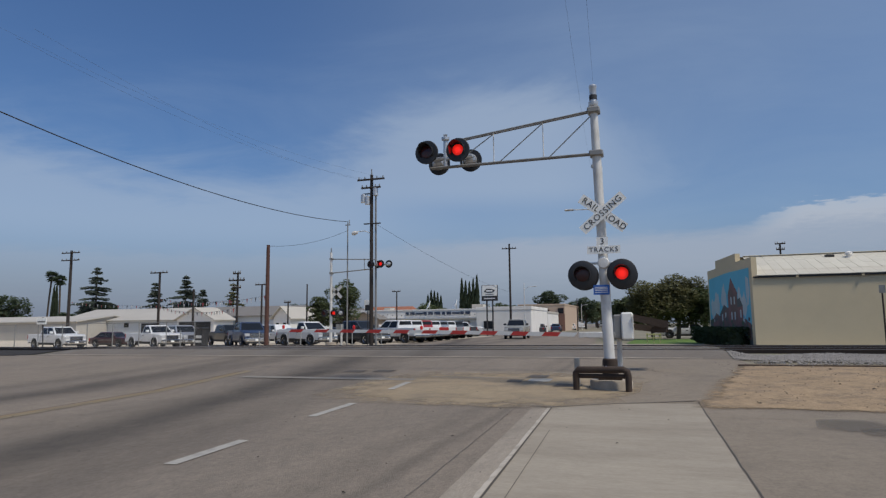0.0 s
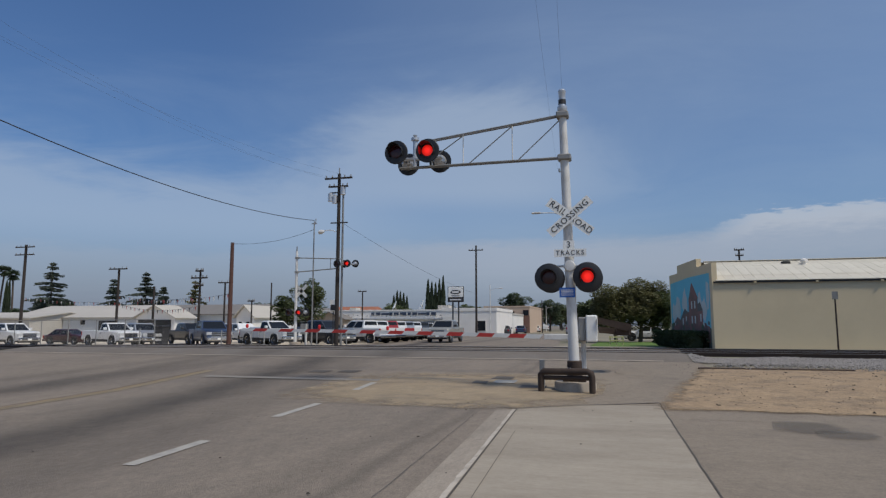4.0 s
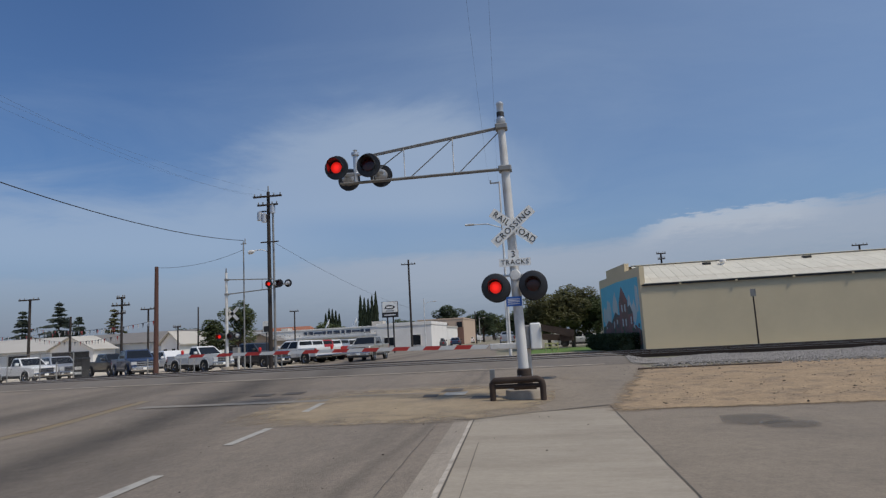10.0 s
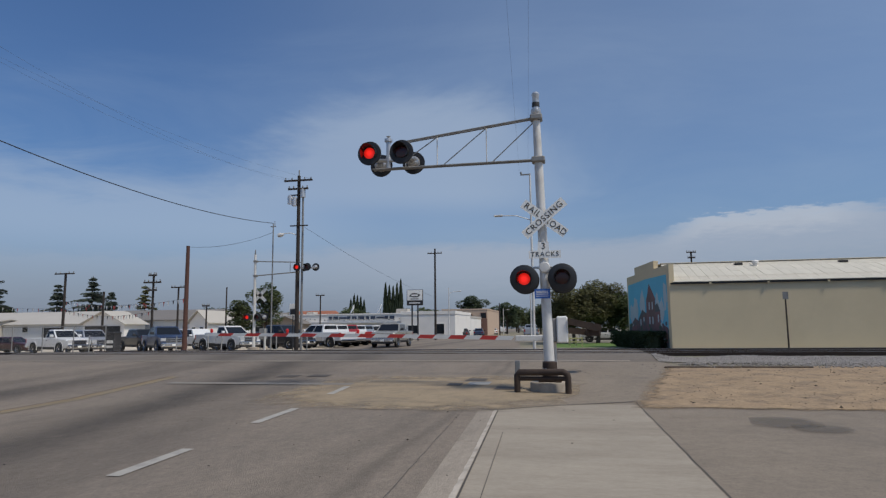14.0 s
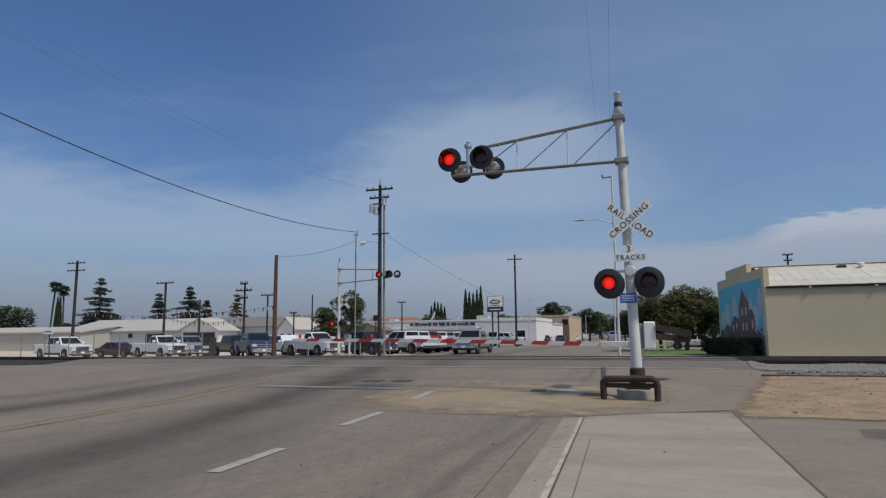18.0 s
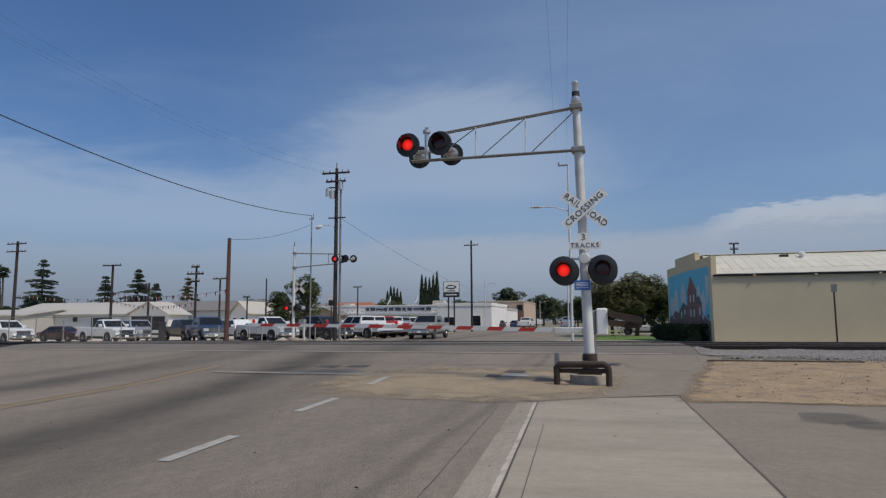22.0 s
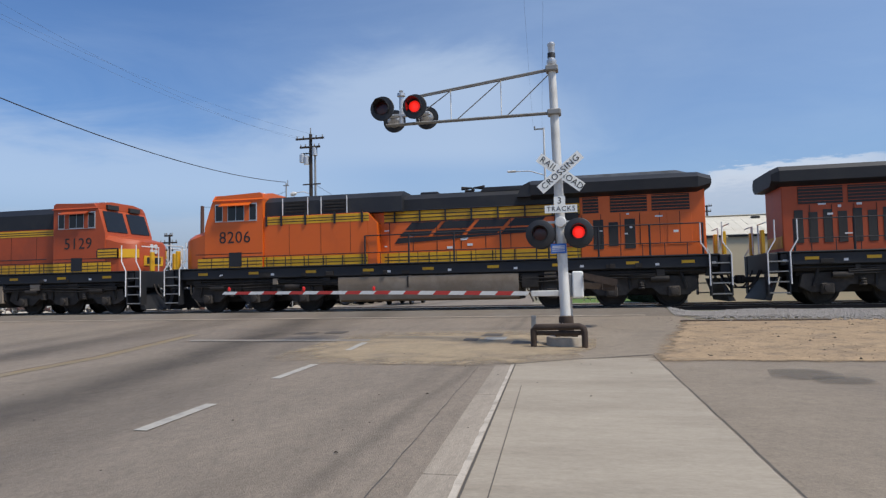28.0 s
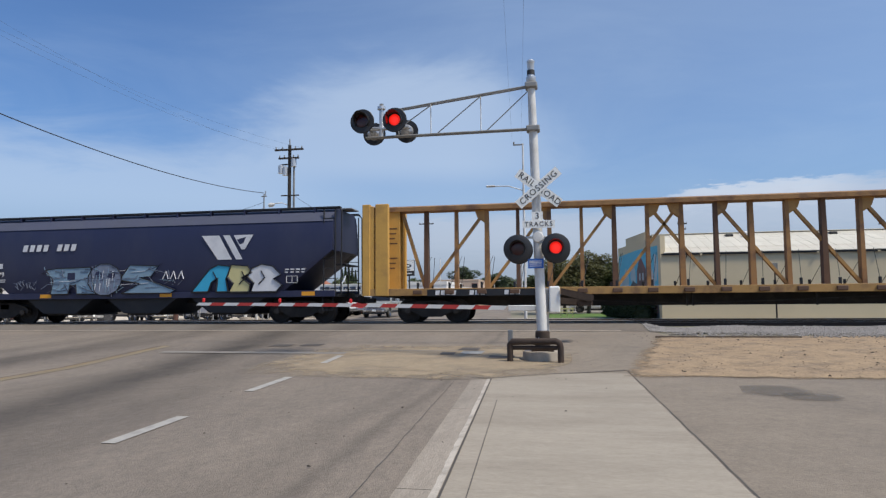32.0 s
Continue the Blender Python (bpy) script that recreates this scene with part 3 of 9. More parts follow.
M["tank"] = mat("fuel_tank", (0.22, 0.17, 0.12), 0.7, var=0.25, scale=1.2, fine=25, bump=0.15, dirt=(0.36, 0.31, 0.25), dirt_amount=0.6, dirt_scale=0.9)
M["tank_grey"] = mat("fuel_tank_grey", (0.42, 0.43, 0.43), 0.55, 0.2, var=0.15, scale=1.2, fine=25, bump=0.1, dirt=(0.25, 0.24, 0.22), dirt_amount=0.6, dirt_scale=0.9)
M["navy"] = mat("hopper_navy", (0.017, 0.021, 0.058), 0.5, var=0.2, scale=1.0, fine=25, bump=0.06, dirt=(0.036, 0.038, 0.068), dirt_amount=0.6, dirt_scale=0.55, stretch=(1, 1, 0.35))
M["navy_pale"] = mat("hopper_band", (0.10, 0.105, 0.14), 0.55, var=0.2, scale=1.0, fine=25, bump=0.06, dirt=(0.09, 0.095, 0.15), dirt_amount=0.6, dirt_scale=0.8)
M["beam_rust"] = mat("centerbeam_rust", (0.30, 0.165, 0.065), 0.8, var=0.3, scale=1.5, fine=25, bump=0.2, dirt=(0.115, 0.062, 0.040), dirt_amount=0.9, dirt_scale=1.3)
M["beam"] = mat("centerbeam_yellow", (0.40, 0.23, 0.075), 0.7, var=0.25, scale=1.5, fine=25, bump=0.15, dirt=(0.15, 0.082, 0.046), dirt_amount=0.85, dirt_scale=1.3)
M["bulkhead"] = mat("bulkhead_yellow", (0.58, 0.33, 0.075), 0.7, var=0.2, scale=1.5, fine=25, bump=0.15, dirt=(0.32, 0.18, 0.06), dirt_amount=0.6, dirt_scale=1.1)
M["rusty"] = mat("rusty_steel", (0.12, 0.07, 0.045), 0.85, 0.1, var=0.4, scale=3, fine=30, bump=0.3)
M["white_let"] = mat("white_lettering", (0.70, 0.70, 0.70), 0.6, var=0.2, scale=4, fine=30, bump=0.03, dirt=(0.40, 0.40, 0.43), dirt_amount=0.5, dirt_scale=2)
M["off_white"] = mat("white_wall", (0.80, 0.77, 0.72), 0.9, var=0.1, scale=0.4, fine=20, bump=0.15, dirt=(0.68, 0.655, 0.61), dirt_amount=0.6, dirt_scale=0.3)
M["cream"] = mat("cream_roof", (0.47, 0.44, 0.39), 0.9, var=0.1, scale=0.3, fine=20, bump=0.15, dirt=(0.40, 0.37, 0.325), dirt_amount=0.5, dirt_scale=0.2)
M["grey_wall"] = mat("grey_wall", (0.66, 0.655, 0.64), 0.9, var=0.1, scale=0.4, fine=20, bump=0.15)
M["grey_roof"] = mat("shingle_roof", (0.20, 0.185, 0.17), 0.95, var=0.25, scale=1, fine=20, bump=0.4)
M["tile_roof"] = mat("clay_roof", (0.33, 0.13, 0.075), 0.9, var=0.2, scale=1, fine=20, bump=0.4)
M["tan_wall"] = mat("tan_wall", (0.52, 0.39, 0.29), 0.92, var=0.12, scale=0.3, fine=20, bump=0.2)
M["brick"] = mat("brick_wall", (0.20, 0.11, 0.085), 0.92, var=0.2, scale=0.6, fine=20, bump=0.3)
# near-black: paints the shade in porches and wheel wells, also dark vents and grilles
M["dark_open"] = mat("dark_opening", (0.03, 0.03, 0.03), 0.8, var=0.2)
M["bark"] = mat("bark", (0.10, 0.075, 0.055), 0.95, var=0.35, scale=4, fine=25, bump=0.8, stretch=(3, 3, 0.5))
M["leaf"] = mat("leaves", (0.105, 0.130, 0.058), 0.8, var=0.55, scale=0.7, fine=6, bump=0)
M["leaf_warm"] = mat("leaves_warm", (0.150, 0.148, 0.070), 0.8, var=0.45, scale=0.9, fine=6, bump=0)
M["leaf_dark"] = mat("leaves_dark", (0.078, 0.104, 0.058), 0.8, var=0.5, scale=0.7, fine=6, bump=0)
# green paled towards grey: the haze before the conifers put into their colour
M["needle_hazed"] = mat("needles_hazed", (0.088, 0.108, 0.084), 0.85, var=0.5, scale=0.7, fine=6, bump=0)
M["hedge"] = mat("hedge_leaves", (0.060, 0.085, 0.036), 0.85, var=0.5, scale=1.4, fine=8, bump=0)


def let_through(m, share):
    """Leaves glow with the light that falls on their far side."""
    nd, lk = m.node_tree.nodes, m.node_tree.links
    b, out = nd["Principled BSDF"], nd["Material Output"]
    tr, mx = nd.new("ShaderNodeBsdfTranslucent"), nd.new("ShaderNodeMixShader")
    lk.new(b.inputs["Base Color"].links[0].from_socket, tr.inputs["Color"])
    mx.inputs["Fac"].default_value = share
    lk.new(b.outputs[0], mx.inputs[1])
    lk.new(tr.outputs[0], mx.inputs[2])
    lk.new(mx.outputs[0], out.inputs["Surface"])


for key in ("leaf", "leaf_warm", "leaf_dark", "needle_hazed", "hedge"):
    let_through(M[key], 0.42)
M["mural_sky"] = mat("mural_sky", (0.15, 0.52, 0.66), 0.85, var=0.15, scale=0.6, fine=12, bump=0.05)
M["mural_cloud"] = mat("mural_cloud", (0.50, 0.58, 0.58), 0.85, var=0.2, scale=1.2, fine=12, bump=0.05)
M["mural_brown"] = mat("mural_brown", (0.19, 0.125, 0.105), 0.85, var=0.3, scale=1.5, fine=12, bump=0.05)
M["mural_dark"] = mat("mural_dark", (0.12, 0.13, 0.12), 0.85, var=0.35, scale=1.5, fine=12, bump=0.05)
M["mural_green"] = mat("mural_green", (0.10, 0.15, 0.08), 0.85, var=0.35, scale=1.5, fine=12, bump=0.05)
M["mural_red"] = mat("mural_red", (0.24, 0.13, 0.115), 0.85, var=0.3, scale=1.5, fine=12, bump=0.05)
M["ink_blue"] = mat("dark_blue_lettering", (0.035, 0.05, 0.085), 0.6, var=0.15)
M["gold_dark"] = mat("spray_gold_dark", (0.26, 0.115, 0.010), 0.6, var=0.4, scale=2.5, fine=20, bump=0.02)
M["gold"] = mat("spray_gold", (0.46, 0.27, 0.020), 0.6, var=0.2, scale=3, fine=20, bump=0.02)
M["spray_red"] = mat("spray_red", (0.36, 0.045, 0.02), 0.6, var=0.2, scale=3, fine=20, bump=0.02)
M["spray_orange"] = mat("spray_orange", (0.34, 0.098, 0.012), 0.6, var=0.2, scale=3, fine=20, bump=0.02)
M["spray_grey"] = mat("spray_grey", (0.17, 0.20, 0.26), 0.6, var=0.3, scale=3, fine=20, bump=0.02)
M["spray_pale"] = mat("spray_pale_blue", (0.20, 0.30, 0.38), 0.6, var=0.3, scale=3, fine=20, bump=0.02)
M["spray_blue"] = mat("spray_blue", (0.04, 0.38, 0.58), 0.6, var=0.2, scale=3, fine=20, bump=0.02)
M["spray_cream"] = mat("spray_cream", (0.58, 0.52, 0.25), 0.6, var=0.2, scale=3, fine=20, bump=0.02)
M["reflector"] = mat("amber_reflector", (0.75, 0.33, 0.02), 0.4, var=0.1)


def paint(name, rgb, rough=0.28, metal=0.0):
    return mat(name, rgb, rough, metal, var=0.08, scale=2, fine=40, bump=0.0, coat=0.5)


PAINTS = {"white": paint("car_white", (0.70, 0.70, 0.69)), "silver": paint("car_silver", (0.42, 0.43, 0.45), 0.3, 0.5),
          "blue": paint("car_blue", (0.035, 0.055, 0.11), 0.3, 0.2), "charcoal": paint("car_charcoal", (0.045, 0.048, 0.055), 0.3, 0.2),
          "black": paint("car_black", (0.015, 0.016, 0.018)), "maroon": paint("car_maroon", (0.045, 0.010, 0.014)),
          "red": paint("car_red", (0.36, 0.02, 0.02)), "tan": paint("car_tan", (0.40, 0.38, 0.33), 0.3, 0.4)}

# ---- ground, road, tracks ----
def terrain():
    g = Geo()
    xs = [-2500, -400, -120, -90, -60, -45, -30, -24.6, -24.2, -22, -19, -16, -10, 0, 3.2, 3.6, 10, 30, 80, 400, 2500]
    ys = [-2500, -200, -30, 0] + YS + [90, 200, 600, 2500]
    v = [(x, y, ground_z(x, y) - 0.02) for y in ys for x in xs]
    n = len(xs)
    f = [(j * n + i, j * n + i + 1, (j + 1) * n + i + 1, (j + 1) * n + i) for j in range(len(ys) - 1) for i in range(n - 1)]
    tagged(new("ground", mesh_of("ground", g.add(v, f), M["field"])), "dry flat ground that runs to the horizon", "ground", "", "structure")


terrain()
sheet("road", -45, -0.5, -20, 21.0, 0.0, M["asphalt"], "worn grey asphalt road towards the level crossing", "road")
sheet("road", -24, 3.0, 21.0, 27.6, 0.004, M["panel"], "dark asphalt of the level crossing between the rails", "road")
sheet("road", -24.2, -18.6, 27.6, 33.0, 0.0, M["asphalt"], "worn asphalt beyond the tracks", "road")
sheet("road", -18.6, 2.0, 27.6, 41.0, 0.0, M["asphalt"], "worn asphalt beyond the tracks", "road")
sheet("road", -18.5, -3.2, 41.0, 46.5, 0.0, M["asphalt"], "worn asphalt beyond the tracks", "road")
sheet("road", -18.5, -3.2, 46.5, 900, 0.002, M["asphalt"], "long straight street beyond the crossing", "road", skew=-0.083)
sheet("driveway", 1.56, 40, -12, 18.5, 0.0, M["asphalt_pale"], "pale patched asphalt driveway beside the pavement", "driveway")
sheet("driveway", -0.8, 3.2, 10.7, 21.0, 0.002, M["asphalt_pale"], "cracked pale asphalt path up to the tracks", "path", edge=0.12)
sheet("dirt", 1.3, 60, 11.2, 19.4, 0.014, M["dirt"], "bare brown dirt beside the tracks", "dirt")
sheet("sand_patch", -5.6, 0.6, 11.1, 16.6, 0.010, M["sand"], "sand washed over the asphalt", "sand", edge=0.40)
sheet("stain", 2.9, 3.75, 9.75, 10.75, 0.010, M["stain"], "dark damp patch on the driveway", "stain", edge=0.22)
sheet("stain", 3.3, 4.0, 9.35, 10.05, 0.014, M["stain"], "dark damp patch on the driveway", "stain", edge=0.14)
sheet("lot", -140, -18.6, 33.0, 80, 0.006, M["lot"], "pale gravel of the car lot", "lot", nx=82)
sheet("lawn", -1.0, 9, 44, 60, 0.03, M["grass"], "green lawn beyond the tracks", "lawn", edge=0.3)
sheet("pavement", -3.2, 3.6, 38.0, 43.5, 0.05, M["concrete_pale"], "pale concrete corner beyond the tracks", "pavement")


def far_edge():
    # the slanting far end of the pavement slab
    kx = lambda y: -0.73 + (11.2 - y) * 0.0555      # inner edge of the gutter
    gx = lambda y: -1.06 + (11.35 - y) * 0.0545       # outer edge
    rx = lambda y: 1.565 + (12.45 - y) * 0.0165      # right edge of the slab
    ys = [-12, 1.2, 5.1]
    for k, y0 in enumerate(ys):
        g = Geo()
        z = 0.006 + 0.002 * (k % 2)
        if k < 2:
            y1 = ys[k + 1]
            g.prism([(kx(y0) + .006, y0 + .002), (rx(y0), y0 + .002), (rx(y1), y1 - .002), (kx(y1) + .006, y1 - .002)], "z", -0.1, z)
        else:
            g.prism([(kx(y0) + .006, y0 + .002), (rx(y0), y0 + .002), (1.565, 12.48), (1.02, 12.24), (0.05, 11.78), (-0.73, 11.19)], "z", -0.1, z)
        tagged(part("pavement", g, M["concrete"]), "pale worn concrete pavement slab", "pavement", "", "structure")
    ys = [-12, 1.5, 4.9, 8.2, 11.1]
    for k, (y0, y1) in enumerate(zip(ys, ys[1:])):
        g = Geo().prism([(gx(y0), y0 + .005), (kx(y0), y0 + .005), (kx(y1), y1 - .005), (gx(y1), y1 - .005)], "z", -0.1, 0.005)
        tagged(part("gutter", g, M["gutter"]), "worn pale concrete gutter strip", "gutter", "", "structure")
    # the broken pale lip along the gutter
    random.seed(14)
    g, n = Geo(), 150
    lip = [(kx(y) - 0.016, kx(y) - 0.016 - random.uniform(0.045, 0.062), y) for y in np.linspace(-12, 11.1, n)]
    v = [p for a, b, y in lip for p in ((b, y, 0.0065), (a, y, 0.0125))]
    g.add(v, [(2 * i, 2 * i + 1, 2 * i + 3, 2 * i + 2) for i in range(n - 1)])
    tagged(part("kerb_edge", g, M["lip"]), "pale chipped lip of the gutter", "gutter", "", "structure")
    c = Geo()
    # joints and cracks filled with dirt
    def strip(pts, w, up=0.012):
        for (x0, y0), (x1, y1) in zip(pts, pts[1:]):
            d = Vector((x1 - x0, y1 - y0, 0)).normalized()
            n = Vector((-d.y, d.x, 0)) * w / 2
            a, b = Vector((x0, y0, ground_z(x0, y0) + up)), Vector((x1, y1, ground_z(x1, y1) + up))
            c.quad(a - n, b - n, b + n, a + n)
    strip([(kx(-12), -12), (-0.73, 11.15)], 0.018)
    strip([(-1.1, 11.32), (-0.74, 11.21), (0.05, 11.80), (1.02, 12.26), (1.56, 12.51)], 0.05)
    random.seed(4)
    strip([(rx(-12 + k * 0.24) + 0.008 + random.uniform(-0.005, 0.005), -12 + k * 0.24) for k in range(103)], 0.016)
    strip([(kx(-12) + 0.13, -12), (-0.41, 8.9)], 0.007)
    # the long worn seam in the asphalt beside the gutter
    strip([(gx(-12 + k * 0.3) - 0.26 + random.uniform(-0.006, 0.006), -12 + k * 0.3) for k in range(78)], 0.006)
    for y0, n in ((11.0, 17), (12.1, 14), (14.6, 15)):
        x, pts = -4.9, []
        for k in range(n):
            pts.append((x, y0 + 0.22 * noise.noise((x * 0.8, y0, 3)) + 0.1 * noise.noise((x * 3, y0, 5))))
            x += random.uniform(0.18, 0.36)
        strip(pts, 0.012)
    random.seed(5)
    for x, y, n, a in ((0.6, 17.5, 9, 1.2), (1.2, 15.0, 8, 0.3), (2.2, 16.2, 8, 2.0), (-2.5, 15.6, 9, 2.9), (-5.2, 16.2, 10, 0.1), (-1.9, 12.0, 8, 2.6),
                       (-8.0, 10.5, 9, 0.2), (-6.6, 12.6, 12, 0.15), (0.2, 19.0, 9, 0.3)):
        pts = [(x, y)]
        for _ in range(n):
            a += random.uniform(-0.5, 0.5)
            pts.append((pts[-1][0] + 0.28 * math.cos(a), pts[-1][1] + 0.28 * math.sin(a)))
        strip(pts, random.uniform(0.007, 0.016))
    tagged(part("joint", c, M["tar"]), "dark joints and cracks in pavement and asphalt", "cracks", "", "stuff")


far_edge()


def marking(name, x0, x1, y0, y1, material, label, up=0.008):
    sheet(name, x0, x1, y0, y1, up, material, label, "road marking")


for y0, y1, x in ((-6.2, -4.7, -2.95), (-2.0, -0.5, -3.25), (1.9, 3.4, -3.5), (5.88, 7.26, -3.74), (9.28, 11.0, -4.08), (13.0, 14.3, -4.36)):
    sheet("lane_dash", x - 0.075, x + 0.075, y0, y1, 0.018 if y0 > 12 else 0.008, M["white_paint"], "worn white lane dash on the asphalt", "road marking", skew=-0.075)
sheet("centre_line", -4.73, -4.45, -20, 16.2, 0.008, M["yellow_faint"], "worn yellow centre line, faded to a stain", "road marking", skew=-0.15)
sheet("centre_line", -4.69, -4.60, -20, 16.2, 0.012, M["yellow_paint"], "faded yellow centre line", "road marking", skew=-0.15)
sheet("centre_crack", -4.78, -4.73, -20, 16.2, 0.012, M["crack_brown"], "dark brown crack along the centre line", "road marking", skew=-0.15)
sheet("stop_line", -9.2, -4.5, 14.6, 14.95, 0.014, M["faint_paint"], "faded white stop line before the crossing", "road marking")
marking("lane_edge", -4.3, -1.9, 15.35, 15.45, M["faint_paint"], "faded thin white line before the crossing", 0.014)
for x, y in ((-6.85, 16.2), (-6.05, 16.35)):
    marking("tar_patch", x - 0.27, x + 0.27, y, y + 0.5, M["patch_dark"], "dark square patch in the asphalt", 0.012)
# dark patches with uneven outlines, left of the guard rail
for x, y, w in ((-2.0, 15.5, 0.5), (-2.3, 14.6, 0.35), (-1.15, 14.0, 0.55)):
    sheet("tar_patch", x, x + w, y, y + 0.5, 0.020, M["patch_dark"], "dark ragged patch on the asphalt", "road marking", edge=0.1)
sheet("paint_scrap", -1.75, -1.35, 14.75, 15.0, 0.022, M["white_paint"], "scrap of old white paint", "road marking", edge=0.05)
marking("seam", -24, 2.2, 21.15, 21.35, M["concrete_pale"], "pale seam along the crossing panels", 0.012)
marking("seam", -24, 3.0, 27.65, 28.0, M["concrete_pale"], "pale seam along the crossing panels", 0.012)
marking("manhole_plate", -1.85, -1.35, 14.9, 15.4, M["galv_dark"], "round grey utility cover in the ground", 0.014)

# small stones and leaves on the road and dirt
def litter():
    random.seed(11)
    g = Geo()
    for i in range(1100):
        if i < 60:
            x, y = random.uniform(-9, 1.4), random.uniform(3, 14)
            s = random.uniform(0.008, 0.02)
        else:
            x, y = random.uniform(2.4, 16), random.uniform(12, 20)
            s = random.uniform(0.008, 0.024) * (2 if random.random() < 0.05 else 1)
        z = ground_z(x, y) + 0.012
        a = random.uniform(0, 6)
        v = [(x + s * math.cos(a + k * 1.57) * random.uniform(.6, 1.4), y + s * math.sin(a + k * 1.57) * random.uniform(.6, 1.4), z) for k in range(4)]
        v.append((x, y, z + s * random.uniform(0.4, 0.9)))
        g.add(v, [(0, 1, 4), (1, 2, 4), (2, 3, 4), (3, 0, 4)])
    tagged(new("litter", raw_mesh("litter", g, M["tie"])), "small dark stones and leaves scattered on the ground", "debris", "", "stuff")


litter()

RAIL_Z = 0.455       # top of the rails
TRACK_Y = 24.8


def tracks():
    prof = [(-0.07, 0), (0.07, 0), (0.07, 0.02), (0.015, 0.035), (0.015, 0.12), (0.036, 0.13), (0.036, 0.165), (-0.036, 0.165), (-0.036, 0.13), (-0.015, 0.12), (-0.015, 0.035), (-0.07, 0.02)]
    for k, (yc, zt) in enumerate(((TRACK_Y, RAIL_Z), (29.6, 0.37), (34.0, 0.25))):
        tr = thing("railway_track", "rusty steel railway track on dark ties", "railway track", group="tracks", kind="structure")
        for s in (-0.755, 0.755):
            g = Geo()
            g.prism([(yc + s + a, zt - 0.165 + b) for a, b in prof], "x", -160 if k == 0 else -24.2, 160)
            part("rail", g, M["rail"], tr)
            g = Geo()
            g.box(-160 if k == 0 else -24.2, 160, yc + s - 0.03, yc + s + 0.03, zt + 0.0005, zt + 0.004)
            part("rail_head", g, M["rail_top"], tr, "worn shiny running surface")
        # ties off the crossing
        t = Geo()
        t.box(-0.115, 0.115, -1.3, 1.3, -0.18, 0, 0.012)
        first = None
        me = mesh_of("tie", t, M["tie"])
        for side, x0, x1 in ((1, 3.4, 40), (-1, -60, -24.6)):
            x = x0
            while x < x1:
                if k == 0 and (side > 0 and x < 24 or side < 0 and x > -45):
                    o = new("tie", me)
                    o.parent = tr
                    o.matrix_basis = pose(x, yc, zt - 0.166)
                x += 0.55
        b = Geo()
        for x0, x1 in ((3.1, 160), (-160, -24.2))[:2 if k == 0 else 1]:
            b.prism([(yc - 2.4, zt - 0.42), (yc - 1.5, zt - 0.20), (yc + 1.5, zt - 0.20), (yc + 2.4, zt - 0.42)], "x", x0, x1)
        part("ballast_bed", b, M["dark_ballast"], tr, "dark oily ballast between the ties")
    sheet("ballast", 3.6, 80, 20.2, 22.6, 0.02, M["ballast"], "grey crushed ballast shoulder", "ballast", edge=0.5)
    sheet("ballast", -120, -24.6, 20.6, 26.4, 0.02, M["dark_ballast"], "dark ballast around the tracks", "ballast", edge=0.3)
    sheet("gravel", -120, -24.6, 26.4, 33.0, 0.012, M["lot"], "pale gravel between the far tracks", "gravel", nx=64)
    sheet("ballast", 3.6, 120, 26.4, 37.6, 0.02, M["dark_ballast"], "dark ballast between the tracks", "ballast", edge=0.3)
    random.seed(21)
    g = Geo()
    for _ in range(26000):
        x = random.uniform(3.0, 22)
        y = 18.9 + 0.7 * noise.noise((x * 0.6, 4, 1)) + 3.7 * random.random() ** 0.62
        if random.random() < (7.5 - x) * 0.22 and y < 20.6:
            continue
        s = random.uniform(0.012, 0.034)
        z = ground_z(x, y) + 0.02 + s * 0.3
        a = random.uniform(0, 6.28)
        r = [random.uniform(0.7, 1.35) * s for _ in range(6)]
        v = [(x + r[0] * math.cos(a), y + r[0] * math.sin(a), z), (x - r[1] * math.sin(a), y + r[1] * math.cos(a), z + 0.2 * s),
             (x - r[2] * math.cos(a), y - r[2] * math.sin(a), z), (x + r[3] * math.sin(a), y - r[3] * math.cos(a), z + 0.1 * s), (x + 0.2 * s, y, z + r[4] * 0.9), (x, y, z - r[5])]
        g.add(v, [(0, 1, 4), (1, 2, 4), (2, 3, 4), (3, 0, 4), (1, 0, 5), (2, 1, 5), (3, 2, 5), (0, 3, 5)])
    tagged(new("ballast_stones", raw_mesh("ballast_stones", g, M["stone"])), "loose grey ballast stones beside the rails", "stones", "", "stuff")
    g = Geo()
    g.box(2.9, 6.6, 18.9, 18.97, 0.19, 0.27, 0.02)
    tagged(part("old_rail", g, M["rust_pipe"]), "old rusty rail lying half buried beside the ballast", "rail")


tracks()

# ---- crossing signals ----
LENS_R, DISC_R = 0.135, 0.297
FLASH, FLASH_START, FLASH_LEFT = 1.3575, 0.03, 0.52
FLASH_DISCS = []          # (object, True for a lamp lit in the first half)


